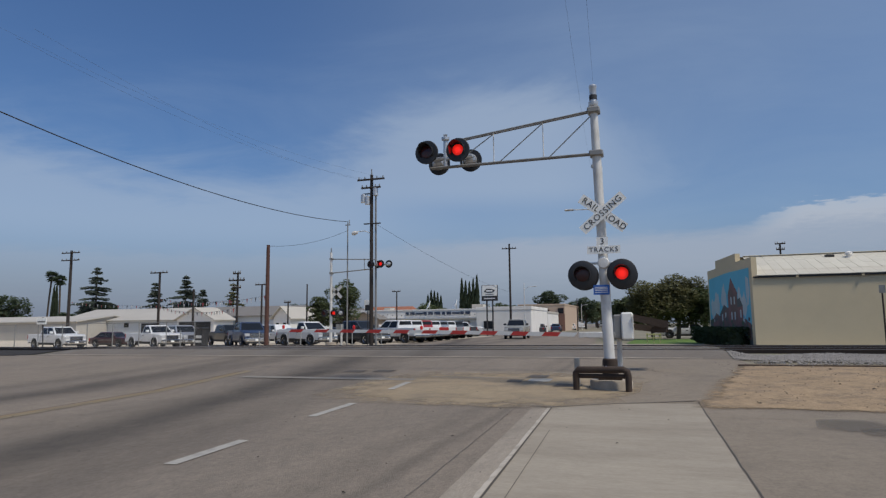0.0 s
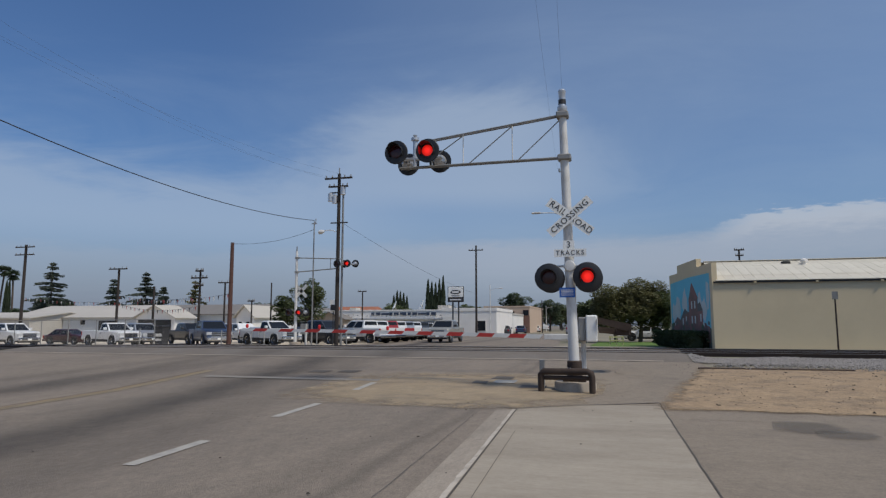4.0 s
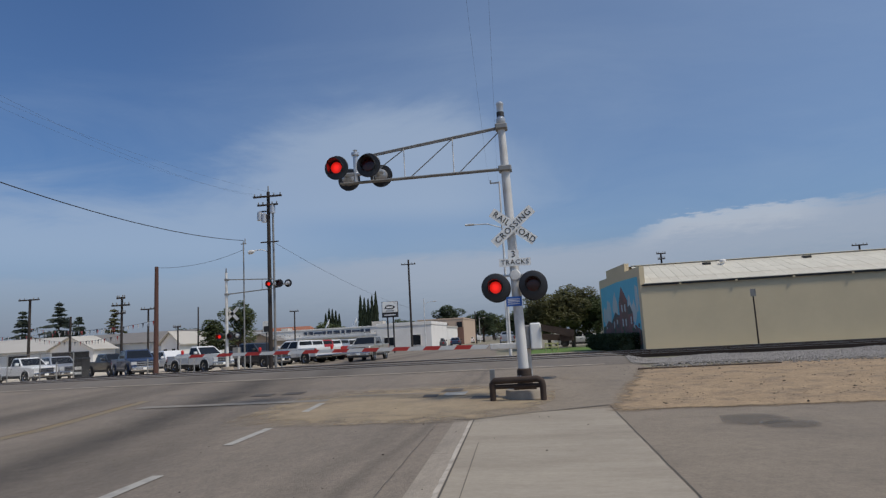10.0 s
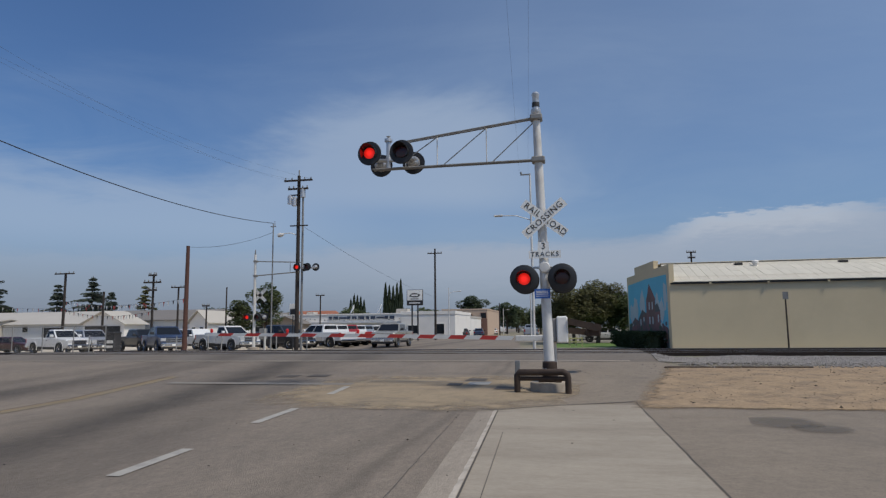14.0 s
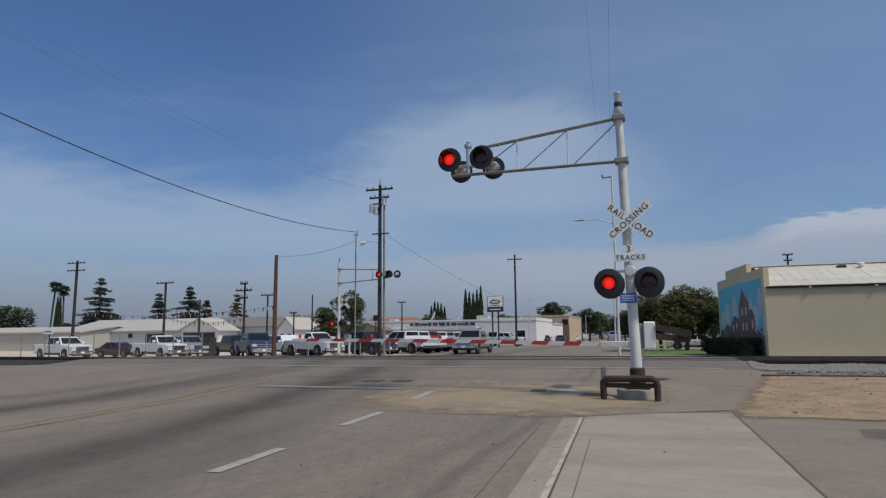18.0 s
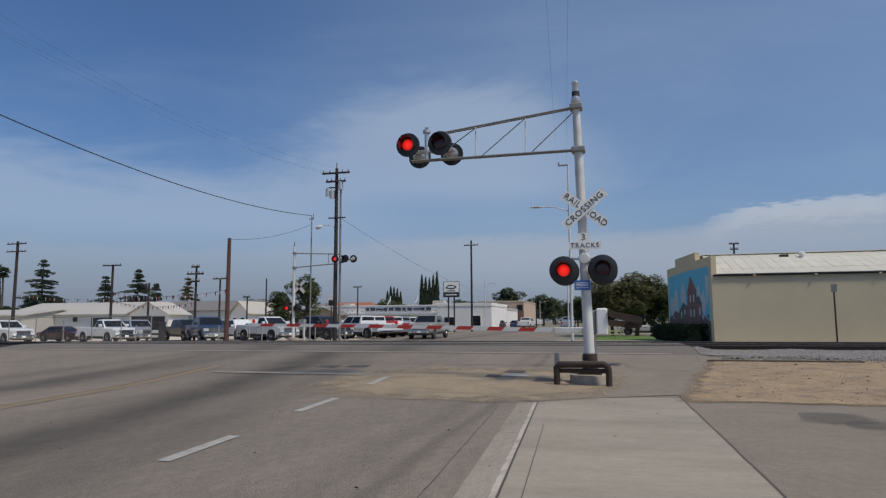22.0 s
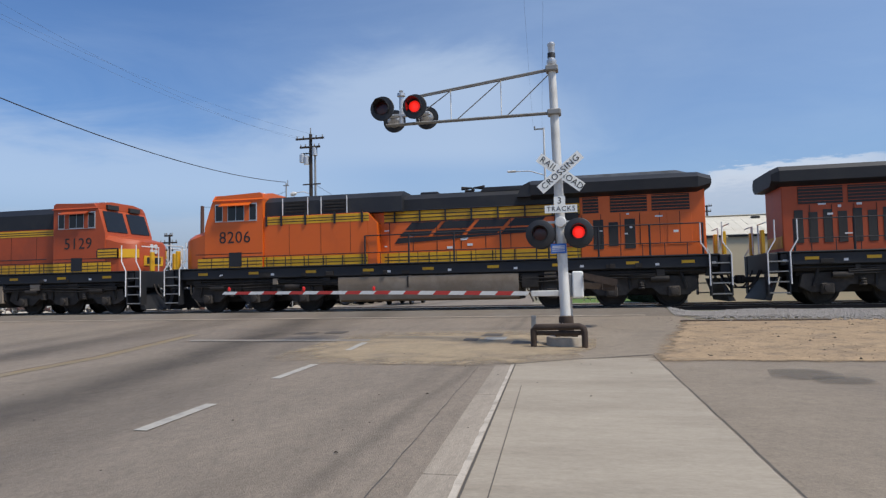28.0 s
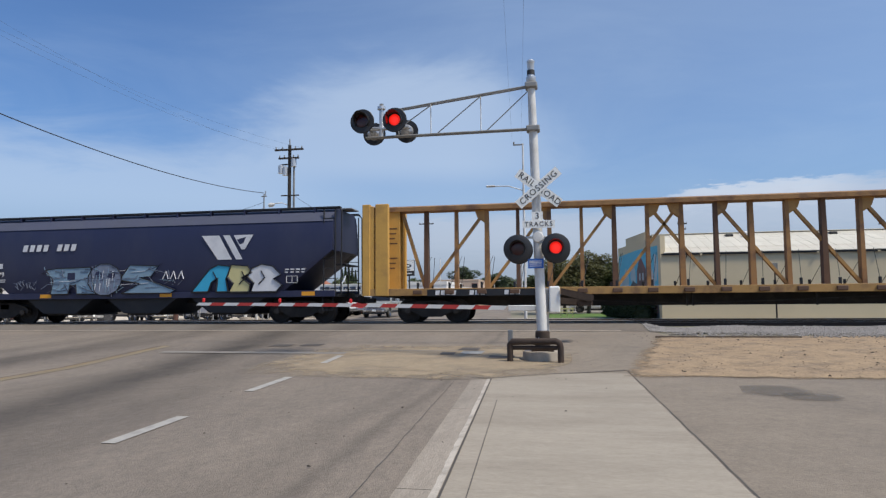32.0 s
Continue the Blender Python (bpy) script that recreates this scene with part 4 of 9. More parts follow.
def lamp_head(parent, at, first_half, r=DISC_R, live=True, tilt=0.0, name="lamp"):
    """A round lamp that faces -Y: black backboard, hood, housing and lens; a live one has an added disc that blocks its
    steady glow.
    """
    g = Geo()
    g.lathe((0, 0.0, 0), (0, 1, 0), [(-0.012, 0.0), (-0.012, LENS_R), (-0.012, r * 0.96), (-0.004, r), (0.012, r), (0.014, 0.0)], 36)
    head = part(name, g, M["black"], parent, "round black lamp backboard", at)
    g = Geo()
    n = 28
    v, f = [], []
    for i in range(n + 1):
        a = math.radians(-42 + 264 * i / n)
        ln = 0.10 + 0.16 * max(0, math.sin(a))
        for d, rr in ((0.0, LENS_R + 0.02), (-ln, LENS_R + 0.025)):
            v.append((rr * math.cos(a), d - 0.013, rr * math.sin(a)))
        for d, rr in ((-ln, LENS_R + 0.035), (0.0, LENS_R + 0.032)):
            v.append((rr * math.cos(a), d - 0.013, rr * math.sin(a)))
    for i in range(n):
        for k in range(4):
            f.append((4 * i + k, 4 * i + (k + 1) % 4, 4 * i + 4 + (k + 1) % 4, 4 * i + 4 + k))
    g.add(v, f)
    part("visor", g, M["black"], head)
    g = Geo()
    g.lathe((0, 0, 0), (0, 1, 0), [(0.014, 0.15), (0.03, 0.15), (0.10, 0.14), (0.20, 0.10), (0.23, 0.05), (0.235, 0.0)], 24)
    part("housing", g, M["alu"], head, "cast aluminium lamp housing")
    g = Geo()
    g.lathe((0, 0, 0), (0, 1, 0), [(-0.030, 0.0), (-0.028, 0.06), (-0.022, 0.11), (-0.0135, LENS_R * 0.93)], 28)
    part("lens", g, M["red_glow"] if live else M["dark_lens"], head, "red signal lens")
    if live:
        # added disc in the unlit lens colour; stands in for the lamp going out
        g = Geo()
        g.lathe((LENS_R, 0, 0), (0, 1, 0), [(-0.006, 0.0), (-0.004, LENS_R * 0.8), (0.0, LENS_R), (0.004, LENS_R), (0.005, 0.0)], 28)
        sh = part("shutter", g, M["dark_lens"], head, "added dark disc that covers the glowing lens between flashes")
        FLASH_DISCS.append((sh, first_half))
    return head


def sign_blade(parent, angle, text, at, length=1.10, width=0.205):
    g = Geo()
    g.box(-length / 2, length / 2, -0.004, 0.004, -width / 2, width / 2)
    m = at @ Matrix.Rotation(radians(angle), 4, "Y")
    b = part("crossbuck_blade", g, M["sign_white"], parent, "white crossbuck blade with black letters", m)
    return b


def crossing_mast(at, lean, detail=True, face=1):
    th = thing("crossing_signal", "white crossing mast with crossbuck, red lamps and lattice arm", "crossing signal", at, group="crossing signals")
    top = 6.37
    L = lambda z: lean * z
    g = Geo()
    g.lathe((0, 0, 0.0), (lean, 0, 1), [(0.05, 0.15), (0.48, 0.15), (0.50, 0.112), (0.75, 0.107), (4.7, 0.092), (top - 0.55, 0.078), (top - 0.5, 0.078)], 20)
    part("pole", g, M["galv"], th, "galvanised steel pole with weathering")
    g = Geo()
    g.lathe((L(top - 0.5), 0, top - 0.5), (0, 0, 1), [(0, 0.085), (0.04, 0.105), (0.12, 0.105), (0.14, 0.075), (0.2, 0.07), (0.42, 0.075), (0.44, 0.085), (0.47, 0.085), (0.5, 0.06), (0.51, 0.0)], 16)
    part("pole_cap", g, M["alu"], th, "bright metal pole cap")
    part("tape_band", Geo().lathe((L(top - 0.5), 0, top - 0.5), (0, 0, 1), [(0.17, 0.0), (0.171, 0.082), (0.27, 0.082), (0.271, 0.0)], 16), M["trim_dark"], th)
    g = Geo()
    g.lathe((0, 0, 0), (0, 0, 1), [(-0.1, 0.42), (0.17, 0.42), (0.20, 0.40), (0.205, 0.0)], 24)
    part("foundation", g, M["concrete_pale"], th, "round concrete foundation")
    g = Geo()
    g.lathe((L(.3), 0, 0.2), (0, 0, 1), [(0, 0.20), (0.03, 0.21), (0.05, 0.165), (0.40, 0.15), (0.42, 0.12)], 12)
    for k in range(4):
        a = k * 1.57 + 0.78
        g.box(0.24 * math.cos(a) - 0.06, 0.24 * math.cos(a) + 0.06, 0.24 * math.sin(a) - 0.06, 0.24 * math.sin(a) + 0.06, 0.20, 0.26, 0.01)
    part("base_casting", g, M["rust_pipe"], th, "rusty iron base casting")
    # lattice arm to the left
    xm = -3.05
    zt = lambda x: 5.80 + (x + 0.12) * 0.115
    zb = 4.865
    for yy in (-0.05, 0.05):
        for name, a, b, r in (("arm_top_chord", (L(5.8), yy, 5.80), (xm - 0.25, yy, zt(xm - 0.25)), 0.020), ("arm_bottom_chord", (L(zb), yy, zb), (xm - 0.75, yy, zb), 0.022)):
            part(name, Geo().tube(a, b, r, r, 8), M["galv_dark"], th)
    for x in (-1.23, -2.33, xm):
        for yy in (0.0,):
            part("arm_upright", Geo().tube((x, yy, zb), (x, yy, zt(x)), 0.013, 0.013, 6), M["galv"], th)
    for (x0, z0), (x1, z1) in (((-0.16, 5.74), (-1.13, zb)), ((-1.20, zt(-1.2)), (-2.22, zb)), ((-2.29, zt(-2.3)), (xm + .03, zb + 0.2))):
        for yy in (0.0,):
            part("arm_brace", Geo().tube((x0, yy, z0), (x1, yy, z1), 0.012, 0.012, 6), M["galv_dark"], th)
    for z, w in ((5.80, 0.13), (zb, 0.14)):
        part("arm_clamp", Geo().box(L(z) - w, L(z) + w, -0.14, 0.14, z - 0.06, z + 0.06, 0.02), M["galv_dark"], th)
    # signal heads
    heads = [(-3.80, -0.30, 5.17, True), (-3.07, -0.30, 5.16, False)]
    for x, y, z, fh in heads:
        lamp_head(th, pose(x, y, z), fh, 0.27)
    for x, y, z in ((-3.70, 0.30, 5.03), (-2.94, 0.30, 5.05)):
        lamp_head(th, pose(x, y, z, 0, 0, 180), True, 0.26, live=False)
    g = Geo()
    g.box(-3.80, -2.80, -0.05, 0.05, 5.03, 5.10, 0.015)
    g.tube((-3.45, 0, 4.87), (-3.45, 0, 5.5), 0.05, 0.05, 10)
    for x, y, z, _ in heads:
        g.tube((x, -0.1, z), (x, 0.0, 5.07), 0.045, 0.045, 8)
    g.lathe((-3.45, 0, 5.48), (0, 0, 1), [(0, 0.06), (0.02, 0.09), (0.08, 0.09), (0.1, 0.03), (0.14, 0.05), (0.15, 0)], 12)
    part("lamp_bracket", g, M["alu"], th)
    # lower lamps
    zl = 2.31
    lamp_head(th, pose(-0.42 + L(zl), -0.16, zl), True)
    lamp_head(th, pose(0.36 + L(zl), -0.16, zl + 0.01), False)
    g = Geo()
    g.tube((-0.40, -0.05, zl + 0.24), (0.36, -0.05, zl + 0.24), 0.025, 0.025, 8)
    g.lathe((L(zl), 0.0, zl + 0.24), (0, -1, 0), [(-0.02, 0.12), (0.12, 0.12), (0.14, 0.10), (0.145, 0)], 16)
    part("crossarm", g, M["galv"], th)
    for s in (-0.42, 0.36):
        lamp_head(th, pose(s + L(zl), 0.22, zl, 0, 0, 180), True, 0.30, live=False)
    # crossbuck
    zc = 3.575
    c = pose(L(zc) + 0.06, -0.145, zc)
    b1 = sign_blade(th, 38, "", c)
    b2 = sign_blade(th, -40, "", c @ pose(0, -0.010, 0))
    words("lettering", "RAIL", 0.18, M["ink"], b1, pose(-0.30, -0.007, 0.0) @ FRONT, 0.002, 1.12)
    words("lettering", "ROAD", 0.18, M["ink"], b1, pose(0.295, -0.007, 0.0) @ FRONT, 0.002, 1.05)
    words("lettering", "CROSSING", 0.18, M["ink"], b2, pose(0.0, -0.007, 0.0) @ FRONT, 0.002, 1.16)
    g = Geo().box(-0.115, 0.115, -0.004, 0.004, -0.09, 0.09)
    s3 = part("plate", g, M["sign_white"], th, "small white plate with the number 3", pose(L(3) + 0.01, -0.135, 2.985))
    words("lettering", "3", 0.19, M["ink"], s3, pose(0, -0.006, 0) @ FRONT, 0.002)
    g = Geo().box(-0.33, 0.33, -0.004, 0.004, -0.08, 0.08)
    st = part("plate", g, M["sign_white"], th, "white plate that reads TRACKS", pose(L(2.8) + 0.03, -0.145, 2.815))
    words("lettering", "TRACKS", 0.138, M["ink"], st, pose(0, -0.006, 0) @ FRONT, 0.002, 1.2)
    g = Geo().box(-0.16, 0.16, -0.004, 0.004, -0.10, 0.10)
    bl = part("notice", g, M["blue_sign"], th, "blue emergency notice with white lines", pose(-0.11, -0.13, 2.0))
    g = Geo()
    for z in (0.05, 0.02, -0.01, -0.05):
        g.box(-0.13, 0.12, -0.0065, -0.0045, z - 0.008, z + 0.006)
    part("notice_lines", g, M["white_let"], bl)
    return th


mast_near = crossing_mast(pose(0.03, 14.0, 0.04), -0.024)


def guard_rail():
    th = thing("guard_rail", "bent rusty pipe guard in front of the signal base", "guard rail")
    pts = [(-0.62, 13.62, 0.0), (-0.62, 13.62, 0.40), (-0.58, 13.61, 0.45), (0.30, 13.48, 0.47), (0.37, 13.47, 0.43), (0.39, 13.47, 0.36), (0.39, 13.47, 0.0)]
    part("pipe", Geo().path(pts, 0.062, 12), M["rust_pipe"], th)
    part("post", Geo().box(-0.70, -0.60, 14.05, 14.15, 0.0, 0.66, 0.01), M["galv_dark"], th, "short square grey steel post")
    part("pipe", Geo().path([(-0.60, 13.64, 0.33), (0.36, 13.50, 0.34)], 0.045, 10), M["rust_pipe"], th)


guard_rail()


def gate():
    y0 = 17.6
    th = thing("crossing_gate", "lowered crossing gate with red and white striped arm", "crossing gate")
    zg = ground_z(0, y0)
    part("stand", Geo().lathe((0.02, y0, zg), (0, 0, 1), [(0, 0.16), (0.04, 0.16), (0.05, 0.065), (1.3, 0.06), (1.31, 0)], 14), M["galv"], th)
    part("mechanism", Geo().box(0.10, 0.38, y0 - 0.30, y0 + 0.25, 0.95, 1.63, 0.03), M["sign_white"], th, "white gate mechanism cabinet")
    part("mechanism_side", Geo().box(-0.10, 0.098, y0 - 0.26, y0 + 0.2, 0.97, 1.58, 0.03), M["galv_dark"], th)
    part("pivot", Geo().tube((-0.15, y0 - 0.5, 1.07), (-0.15, y0 + 0.3, 1.07), 0.10, 0.10, 14), M["galv_dark"], th)
    g = Geo()
    g.box(-0.95, -0.1, y0 - 0.405, y0 - 0.35, 1.0, 1.15, 0.015)
    part("arm_bracket", g, M["galv"], th)
    # counterweights behind
    for k in range(2):
        g = Geo()
        g.prism([(0.40, 1.58 - 0.24 * k), (1.22, 1.40 - 0.14 * k), (1.22, 1.27 - 0.13 * k), (1.1, 1.23 - 0.12 * k), (0.40, 1.42 - 0.24 * k)], "y", y0 - 0.35 + 0.55 * k, y0 - 0.27 + 0.55 * k)
        part("counterweight_arm", g, M["rust_pipe"], th, "rusty counterweight arm")
    part("counterweight", Geo().box(0.85, 1.18, y0 - 0.27, y0 + 0.2, 1.12, 1.30, 0.02), M["rust_pipe"], th)
    x_root, x_tip = -1.015, -9.73
    n = 21
    for i in range(n):
        xa = x_root + (x_tip - x_root) * i / n
        xb = x_root + (x_tip - x_root) * (i + 1) / n
        def zc(x):
            u = (x_root - x) / (x_root - x_tip)
            return 1.085 + 0.16 * u + 0.02 * math.sin(math.pi * u)
        h0, h1 = 0.052 - 0.0006 * i, 0.052 - 0.0006 * (i + 1)
        sl = 0.045
        pts = [(xa - sl, zc(xa) - h0), (xa + sl, zc(xa) + h0), (xb + sl, zc(xb) + h1), (xb - sl, zc(xb) - h1)]
        g = Geo().prism(pts, "y", y0 - 0.44, y0 - 0.41)
        part("arm_stripe", g, M["white_tape"] if i % 2 == 0 else M["red_tape"], th, "white stripe" if i % 2 == 0 else "red stripe")
    for x in (-5.2, -7.25, -9.55):
        g = Geo().lathe((x, y0 - 0.42, zc(x) + 0.055), (0, 0, 1), [(0, 0.03), (0.03, 0.04), (0.09, 0.04), (0.11, 0.02), (0.115, 0)], 12)
        part("gate_lamp", g, M["dim_glow"], th, "small red lamp on the gate arm")


gate()

# ---- the train ----
TRAIN = []          # object, distance of its front behind the train's front coupler, turn
TRAIN_T = [0.0, 22.0, 23.0, 24.0, 25.0, 26.0, 27.0, 28.0, 29.0, 30.0, 31.0, 32.0]
TRAIN_X = [406.50, 23.10, 5.30, -12.40, -30.10, -47.80, -65.70, -83.50, -101.25, -119.05, -136.20, -153.60]


def wheelset(parent, name, x, r, material, deep=True):
    g = Geo()
    for s in (-1, 1):
        g.lathe((x, s * 0.68, r), (0, s, 0), [(0, r + 0.025), (0.03, r + 0.025), (0.035, r), (0.13, r), (0.135, r * 0.86), (0.10, r * 0.80), (0.10, r * 0.35), (0.15, r * 0.3), (0.2, 0.0)], 24)
    g.tube((x, -0.7, r), (x, 0.7, r), 0.09, 0.09, 10)
    return part(name, g, material, parent)


def coupler(parent, x, s):
    g = Geo()
    g.box(x, x + s * 0.55, -0.10, 0.10, 0.78, 0.98, 0.03)
    g.box(x - s * 0.06, x + s * 0.16, -0.2, 0.16, 0.74, 1.04, 0.05)
    part("coupler", g, M["under"], parent)


def hash_of(text):
    return sum(ord(c) * (k + 3) for k, c in enumerate(text))


def loco(scheme, number, serif=False, near=-1):
    """Six-axle road locomotive, 22.3 m over the couplers, nose at x = 0. near: the side that carries the lettering in view."""
    body = {"orange": M["orange"], "old": M["orange_old"], "blue": M["loco_blue"]}[scheme]
    blue = scheme == "blue"
    upper = body if blue else M["loco_black"]
    name = "bright blue diesel locomotive with white number" if blue else ("faded orange and black diesel locomotive with yellow lettering" if serif else "orange and black diesel locomotive with dark slanted lettering")
    th = thing("locomotive", name, "locomotive", group="locomotives")
    bogie_m = M["bogie_new"] if scheme == "orange" and number == "6023" else M["bogie"]
    yellow = M["loco_yellow"]
    # frame and deck
    part("frame", Geo().box(0.95, 21.35, -1.45, 1.45, 1.32, 1.72, 0.03), M["loco_black"], th, "black side sill")
    part("deck", Geo().box(0.9, 21.4, -1.53, 1.53, 1.72, 1.765, 0.01), M["loco_black"], th)
    # nose
    w0, w1 = 1.05, 1.45
    nose = Geo()
    sec = []
    for x, w, zt in ((1.12, 0.80, 3.00), (1.22, 0.98, 3.06), (1.75, 1.40, 3.14), (2.65, 1.47, 3.38)):
        sec.append([(x, -w, 1.765), (x, -w, zt - 0.18), (x, -w + 0.2, zt), (x, w - 0.2, zt), (x, w, zt - 0.18), (x, w, 1.765)])
    v = [p for r in sec for p in r]
    f = [(6 * j + i, 6 * j + i + 1, 6 * j + 7 + i, 6 * j + 6 + i) for j in range(3) for i in range(5)]
    f += [(0, 5, 4, 3, 2, 1), tuple(range(18, 24))]
    f += [(6 * j, 6 * j + 6, 6 * j + 11, 6 * j + 5) for j in range(3)]
    part("nose", nose.add(v, f), body, th)
    g = Geo()
    for dy in (-0.13, 0.13):
        for dz in (2.62, 2.84):
            g.lathe((1.125, dy, dz), (-1, 0, 0), [(0, 0.10), (0.05, 0.10), (0.05, 0.0)], 14)
    part("headlight", g, M["lamp_clear"], th, "twin headlamps on the nose")
    # cab
    cab = Geo()
    cab.prism([(2.3, 1.765), (2.3, 3.38), (2.62, 4.36), (2.85, 4.62), (4.7, 4.70), (4.82, 4.62), (4.82, 1.765)], "y", -1.47, 1.47)
    part("cab", cab, body, th)
    roof = Geo()
    roof.prism([(-1.53, 4.42), (-1.30, 4.66), (-0.7, 4.76), (0.7, 4.76), (1.30, 4.66), (1.53, 4.42)], "x", 2.66, 4.84)
    part("cab_roof", roof, body, th)
    part("roof_hatch", Geo().box(3.1, 4.4, -0.5, 0.5, 4.74, 4.83, 0.03), M["alu"], th)
    for s in (-1, 1):
        yo = s * 1.472
        part("window_frame", Geo().box(2.76, 4.58, yo, yo + s * 0.02, 3.58, 4.30, 0.008), M["alu"] if not blue else M["white_let"], th)
        for a, b in ((2.80, 3.08), (3.34, 3.66), (3.69, 4.01), (4.28, 4.54)):
            part("window_pane", Geo().box(a, b, yo + s * 0.021, yo + s * 0.028, 3.63, 4.25), M["glass"], th)
        for a, b in ((3.11, 3.31), (4.04, 4.25)):
            part("window_post", Geo().box(a, b, yo + s * 0.021, yo + s * 0.027, 3.60, 4.28), body, th)
        g = Geo().prism([(yo, 4.34), (yo + s * 0.26, 4.20), (yo + s * 0.26, 4.17), (yo, 4.31)], "x", 3.05, 4.35)
        part("sunshade", g, body, th)
        part("door", Geo().box(3.38, 3.92, yo + s * 0.013, yo + s * 0.022, 1.80, 2.36, 0.005), M["loco_black"], th, "dark battery box door")
    for s in (-1, 1):
        a = Vector((2.312, s * 0.12, 3.44)); b = Vector((2.312, s * 1.32, 3.44))
        c = Vector((2.60, s * 1.28, 4.32)); d = Vector((2.60, s * 0.12, 4.32))
        o = Vector((-0.025, 0, 0.01))
        g = Geo().add([a, b, c, d, a + o, b + o, c + o, d + o], [(4, 5, 6, 7), (0, 1, 5, 4), (1, 2, 6, 5), (2, 3, 7, 6), (3, 0, 4, 7)])
        part("windscreen", g, M["glass"], th)
    part("number_board", Geo().box(2.55, 2.72, 0.35, 1.0, 4.42, 4.62, 0.01), M["ink"], th)
    part("number_board", Geo().box(2.55, 2.72, -1.0, -0.35, 4.42, 4.62, 0.01), M["ink"], th)
    # wide equipment section behind the cab
    if serif:
        part("equipment_body", Geo().box(4.82, 8.4, -1.22, 1.22, 1.765, 3.66, 0.02), body, th)
        part("equipment_roof", Geo().prism([(-1.22, 3.66), (-1.22, 4.3), (-0.9, 4.58), (0.9, 4.58), (1.22, 4.3), (1.22, 3.66)], "x", 4.82, 10.5), upper, th)
        hood_end = 8.4
    else:
        part("equipment_body", Geo().box(4.82, 9.1, -1.40, 1.40, 1.765, 3.72, 0.02), body, th)
        part("equipment_roof", Geo().prism([(-1.30, 3.72), (-1.26, 4.30), (-0.95, 4.52), (0.95, 4.52), (1.26, 4.30), (1.30, 3.72)], "x", 4.82, 10.4), upper, th)
        hood_end = 9.1
        part("equipment_end", Geo().prism([(9.1, 1.765), (9.1, 3.72), (9.45, 3.3), (9.45, 1.765)], "y", -1.40, 1.40), body, th)
        for s in (-1, 1):
            for xa in (5.7, 7.3):
                for k in range(4):
                    part("louver", Geo().box(xa, xa + 0.9, s * 1.302, s * 1.33, 3.86 + k * 0.12, 3.93 + k * 0.12, 0.006), M["under"], th)
                for xx in (xa - 0.1, xa + 0.95):
                    part("grab_rail", Geo().tube((xx, s * 1.34, 3.74), (xx, s * 1.34, 4.42), 0.02, 0.02, 6), M["white_let"] if not blue else body, th)
    # engine hood
    part("hood", Geo().box(hood_end, 16.9, -0.93, 0.93, 1.765, 3.75, 0.02), body, th)
    part("hood_roof", Geo().prism([(-0.97, 3.75), (-0.97, 4.18), (-0.75, 4.38), (0.75, 4.38), (0.97, 4.18), (0.97, 3.75)], "x", hood_end, 16.9), upper, th)
    if not blue:
        for s in (-1, 1):
            yy = s * 0.935
            for a, b in ((hood_end + (0.5 if not serif else 0.02), 16.9),):
                part("stripe", Geo().box(a, b, yy, yy + s * 0.006, 3.36, 3.74), yellow, th, "yellow stripe along the hood")
            part("stripe", Geo().box(hood_end, 20.8, yy, yy + s * 0.007, 1.77, 2.16), yellow, th, "yellow stripe along the walkway")
            ye = s * (1.404 if not serif else 1.224)
            part("stripe", Geo().box(4.85, hood_end - 0.02, ye, ye + s * 0.006, 1.77, 2.14), yellow, th, "yellow stripe along the body")
            part("stripe", Geo().box(2.0, 4.80, s * 1.474, s * 1.480, 1.77, 2.14), yellow, th, "yellow stripe along the cab")
            if not serif:
                part("stripe", Geo().box(4.95, hood_end + 0.05, ye, ye + s * 0.006, 3.40, 3.70), yellow, th, "yellow stripe along the body")
                for z in (3.49, 3.59):
                    part("pinstripe", Geo().box(4.95, hood_end + 0.05, ye + s * 0.0065, ye + s * 0.009, z - 0.014, z + 0.014), M["loco_black"], th)
                for x in (4.92, 5.55, 6.55, 7.75, 8.85):
                    part("band_post", Geo().box(x, x + 0.07, ye + s * 0.0095, ye + s * 0.05, 3.34, 3.82), M["loco_black"], th)
            for k in range(9):
                x = 2.6 + 0.78 * k
                yb = s * 1.488 if x < 4.8 else ye + s * 0.0095
                part("band_post", Geo().box(x, x + 0.035, yb, yb + s * 0.004, 1.77, 2.14), M["loco_black"], th)
            for k in range(15):
                x = hood_end + 0.62 + 0.8 * k
                if x < 20.7:
                    part("band_post", Geo().box(x, x + 0.035, s * 0.946, s * 0.95, 1.78, 2.16), M["loco_black"], th)
            if serif:
                part("stripe", Geo().box(4.85, hood_end - 0.02, ye, ye + s * 0.006, 3.36, 3.62), yellow, th, "yellow stripe along the body")
                part("nose_band", Geo().prism([(1.72, 2.30), (2.62, 2.30), (2.70, 2.38), (2.70, 2.64), (2.62, 2.72), (1.72, 2.72)], "y", s * 1.40, s * 1.4795), M["loco_black"], th, "black border of the nose stripe")
                part("stripe", Geo().box(1.72, 2.64, s * 1.42, s * 1.484, 2.35, 2.67), yellow, th, "yellow nose stripe")
                part("nose_band", Geo().prism([(1.14, 0.86 * s), (1.70, 1.37 * s), (1.69, 1.40 * s), (1.12, 0.90 * s)], "z", 2.33, 2.69), yellow, th)
            for z in (1.88, 2.01, 3.48, 3.61):
                xe_ = 16.88 if z > 3 else 20.8
                part("pinstripe", Geo().box(hood_end + .5, xe_, s * 0.9425, s * 0.9455, z - 0.017, z + 0.017), M["loco_black"], th)
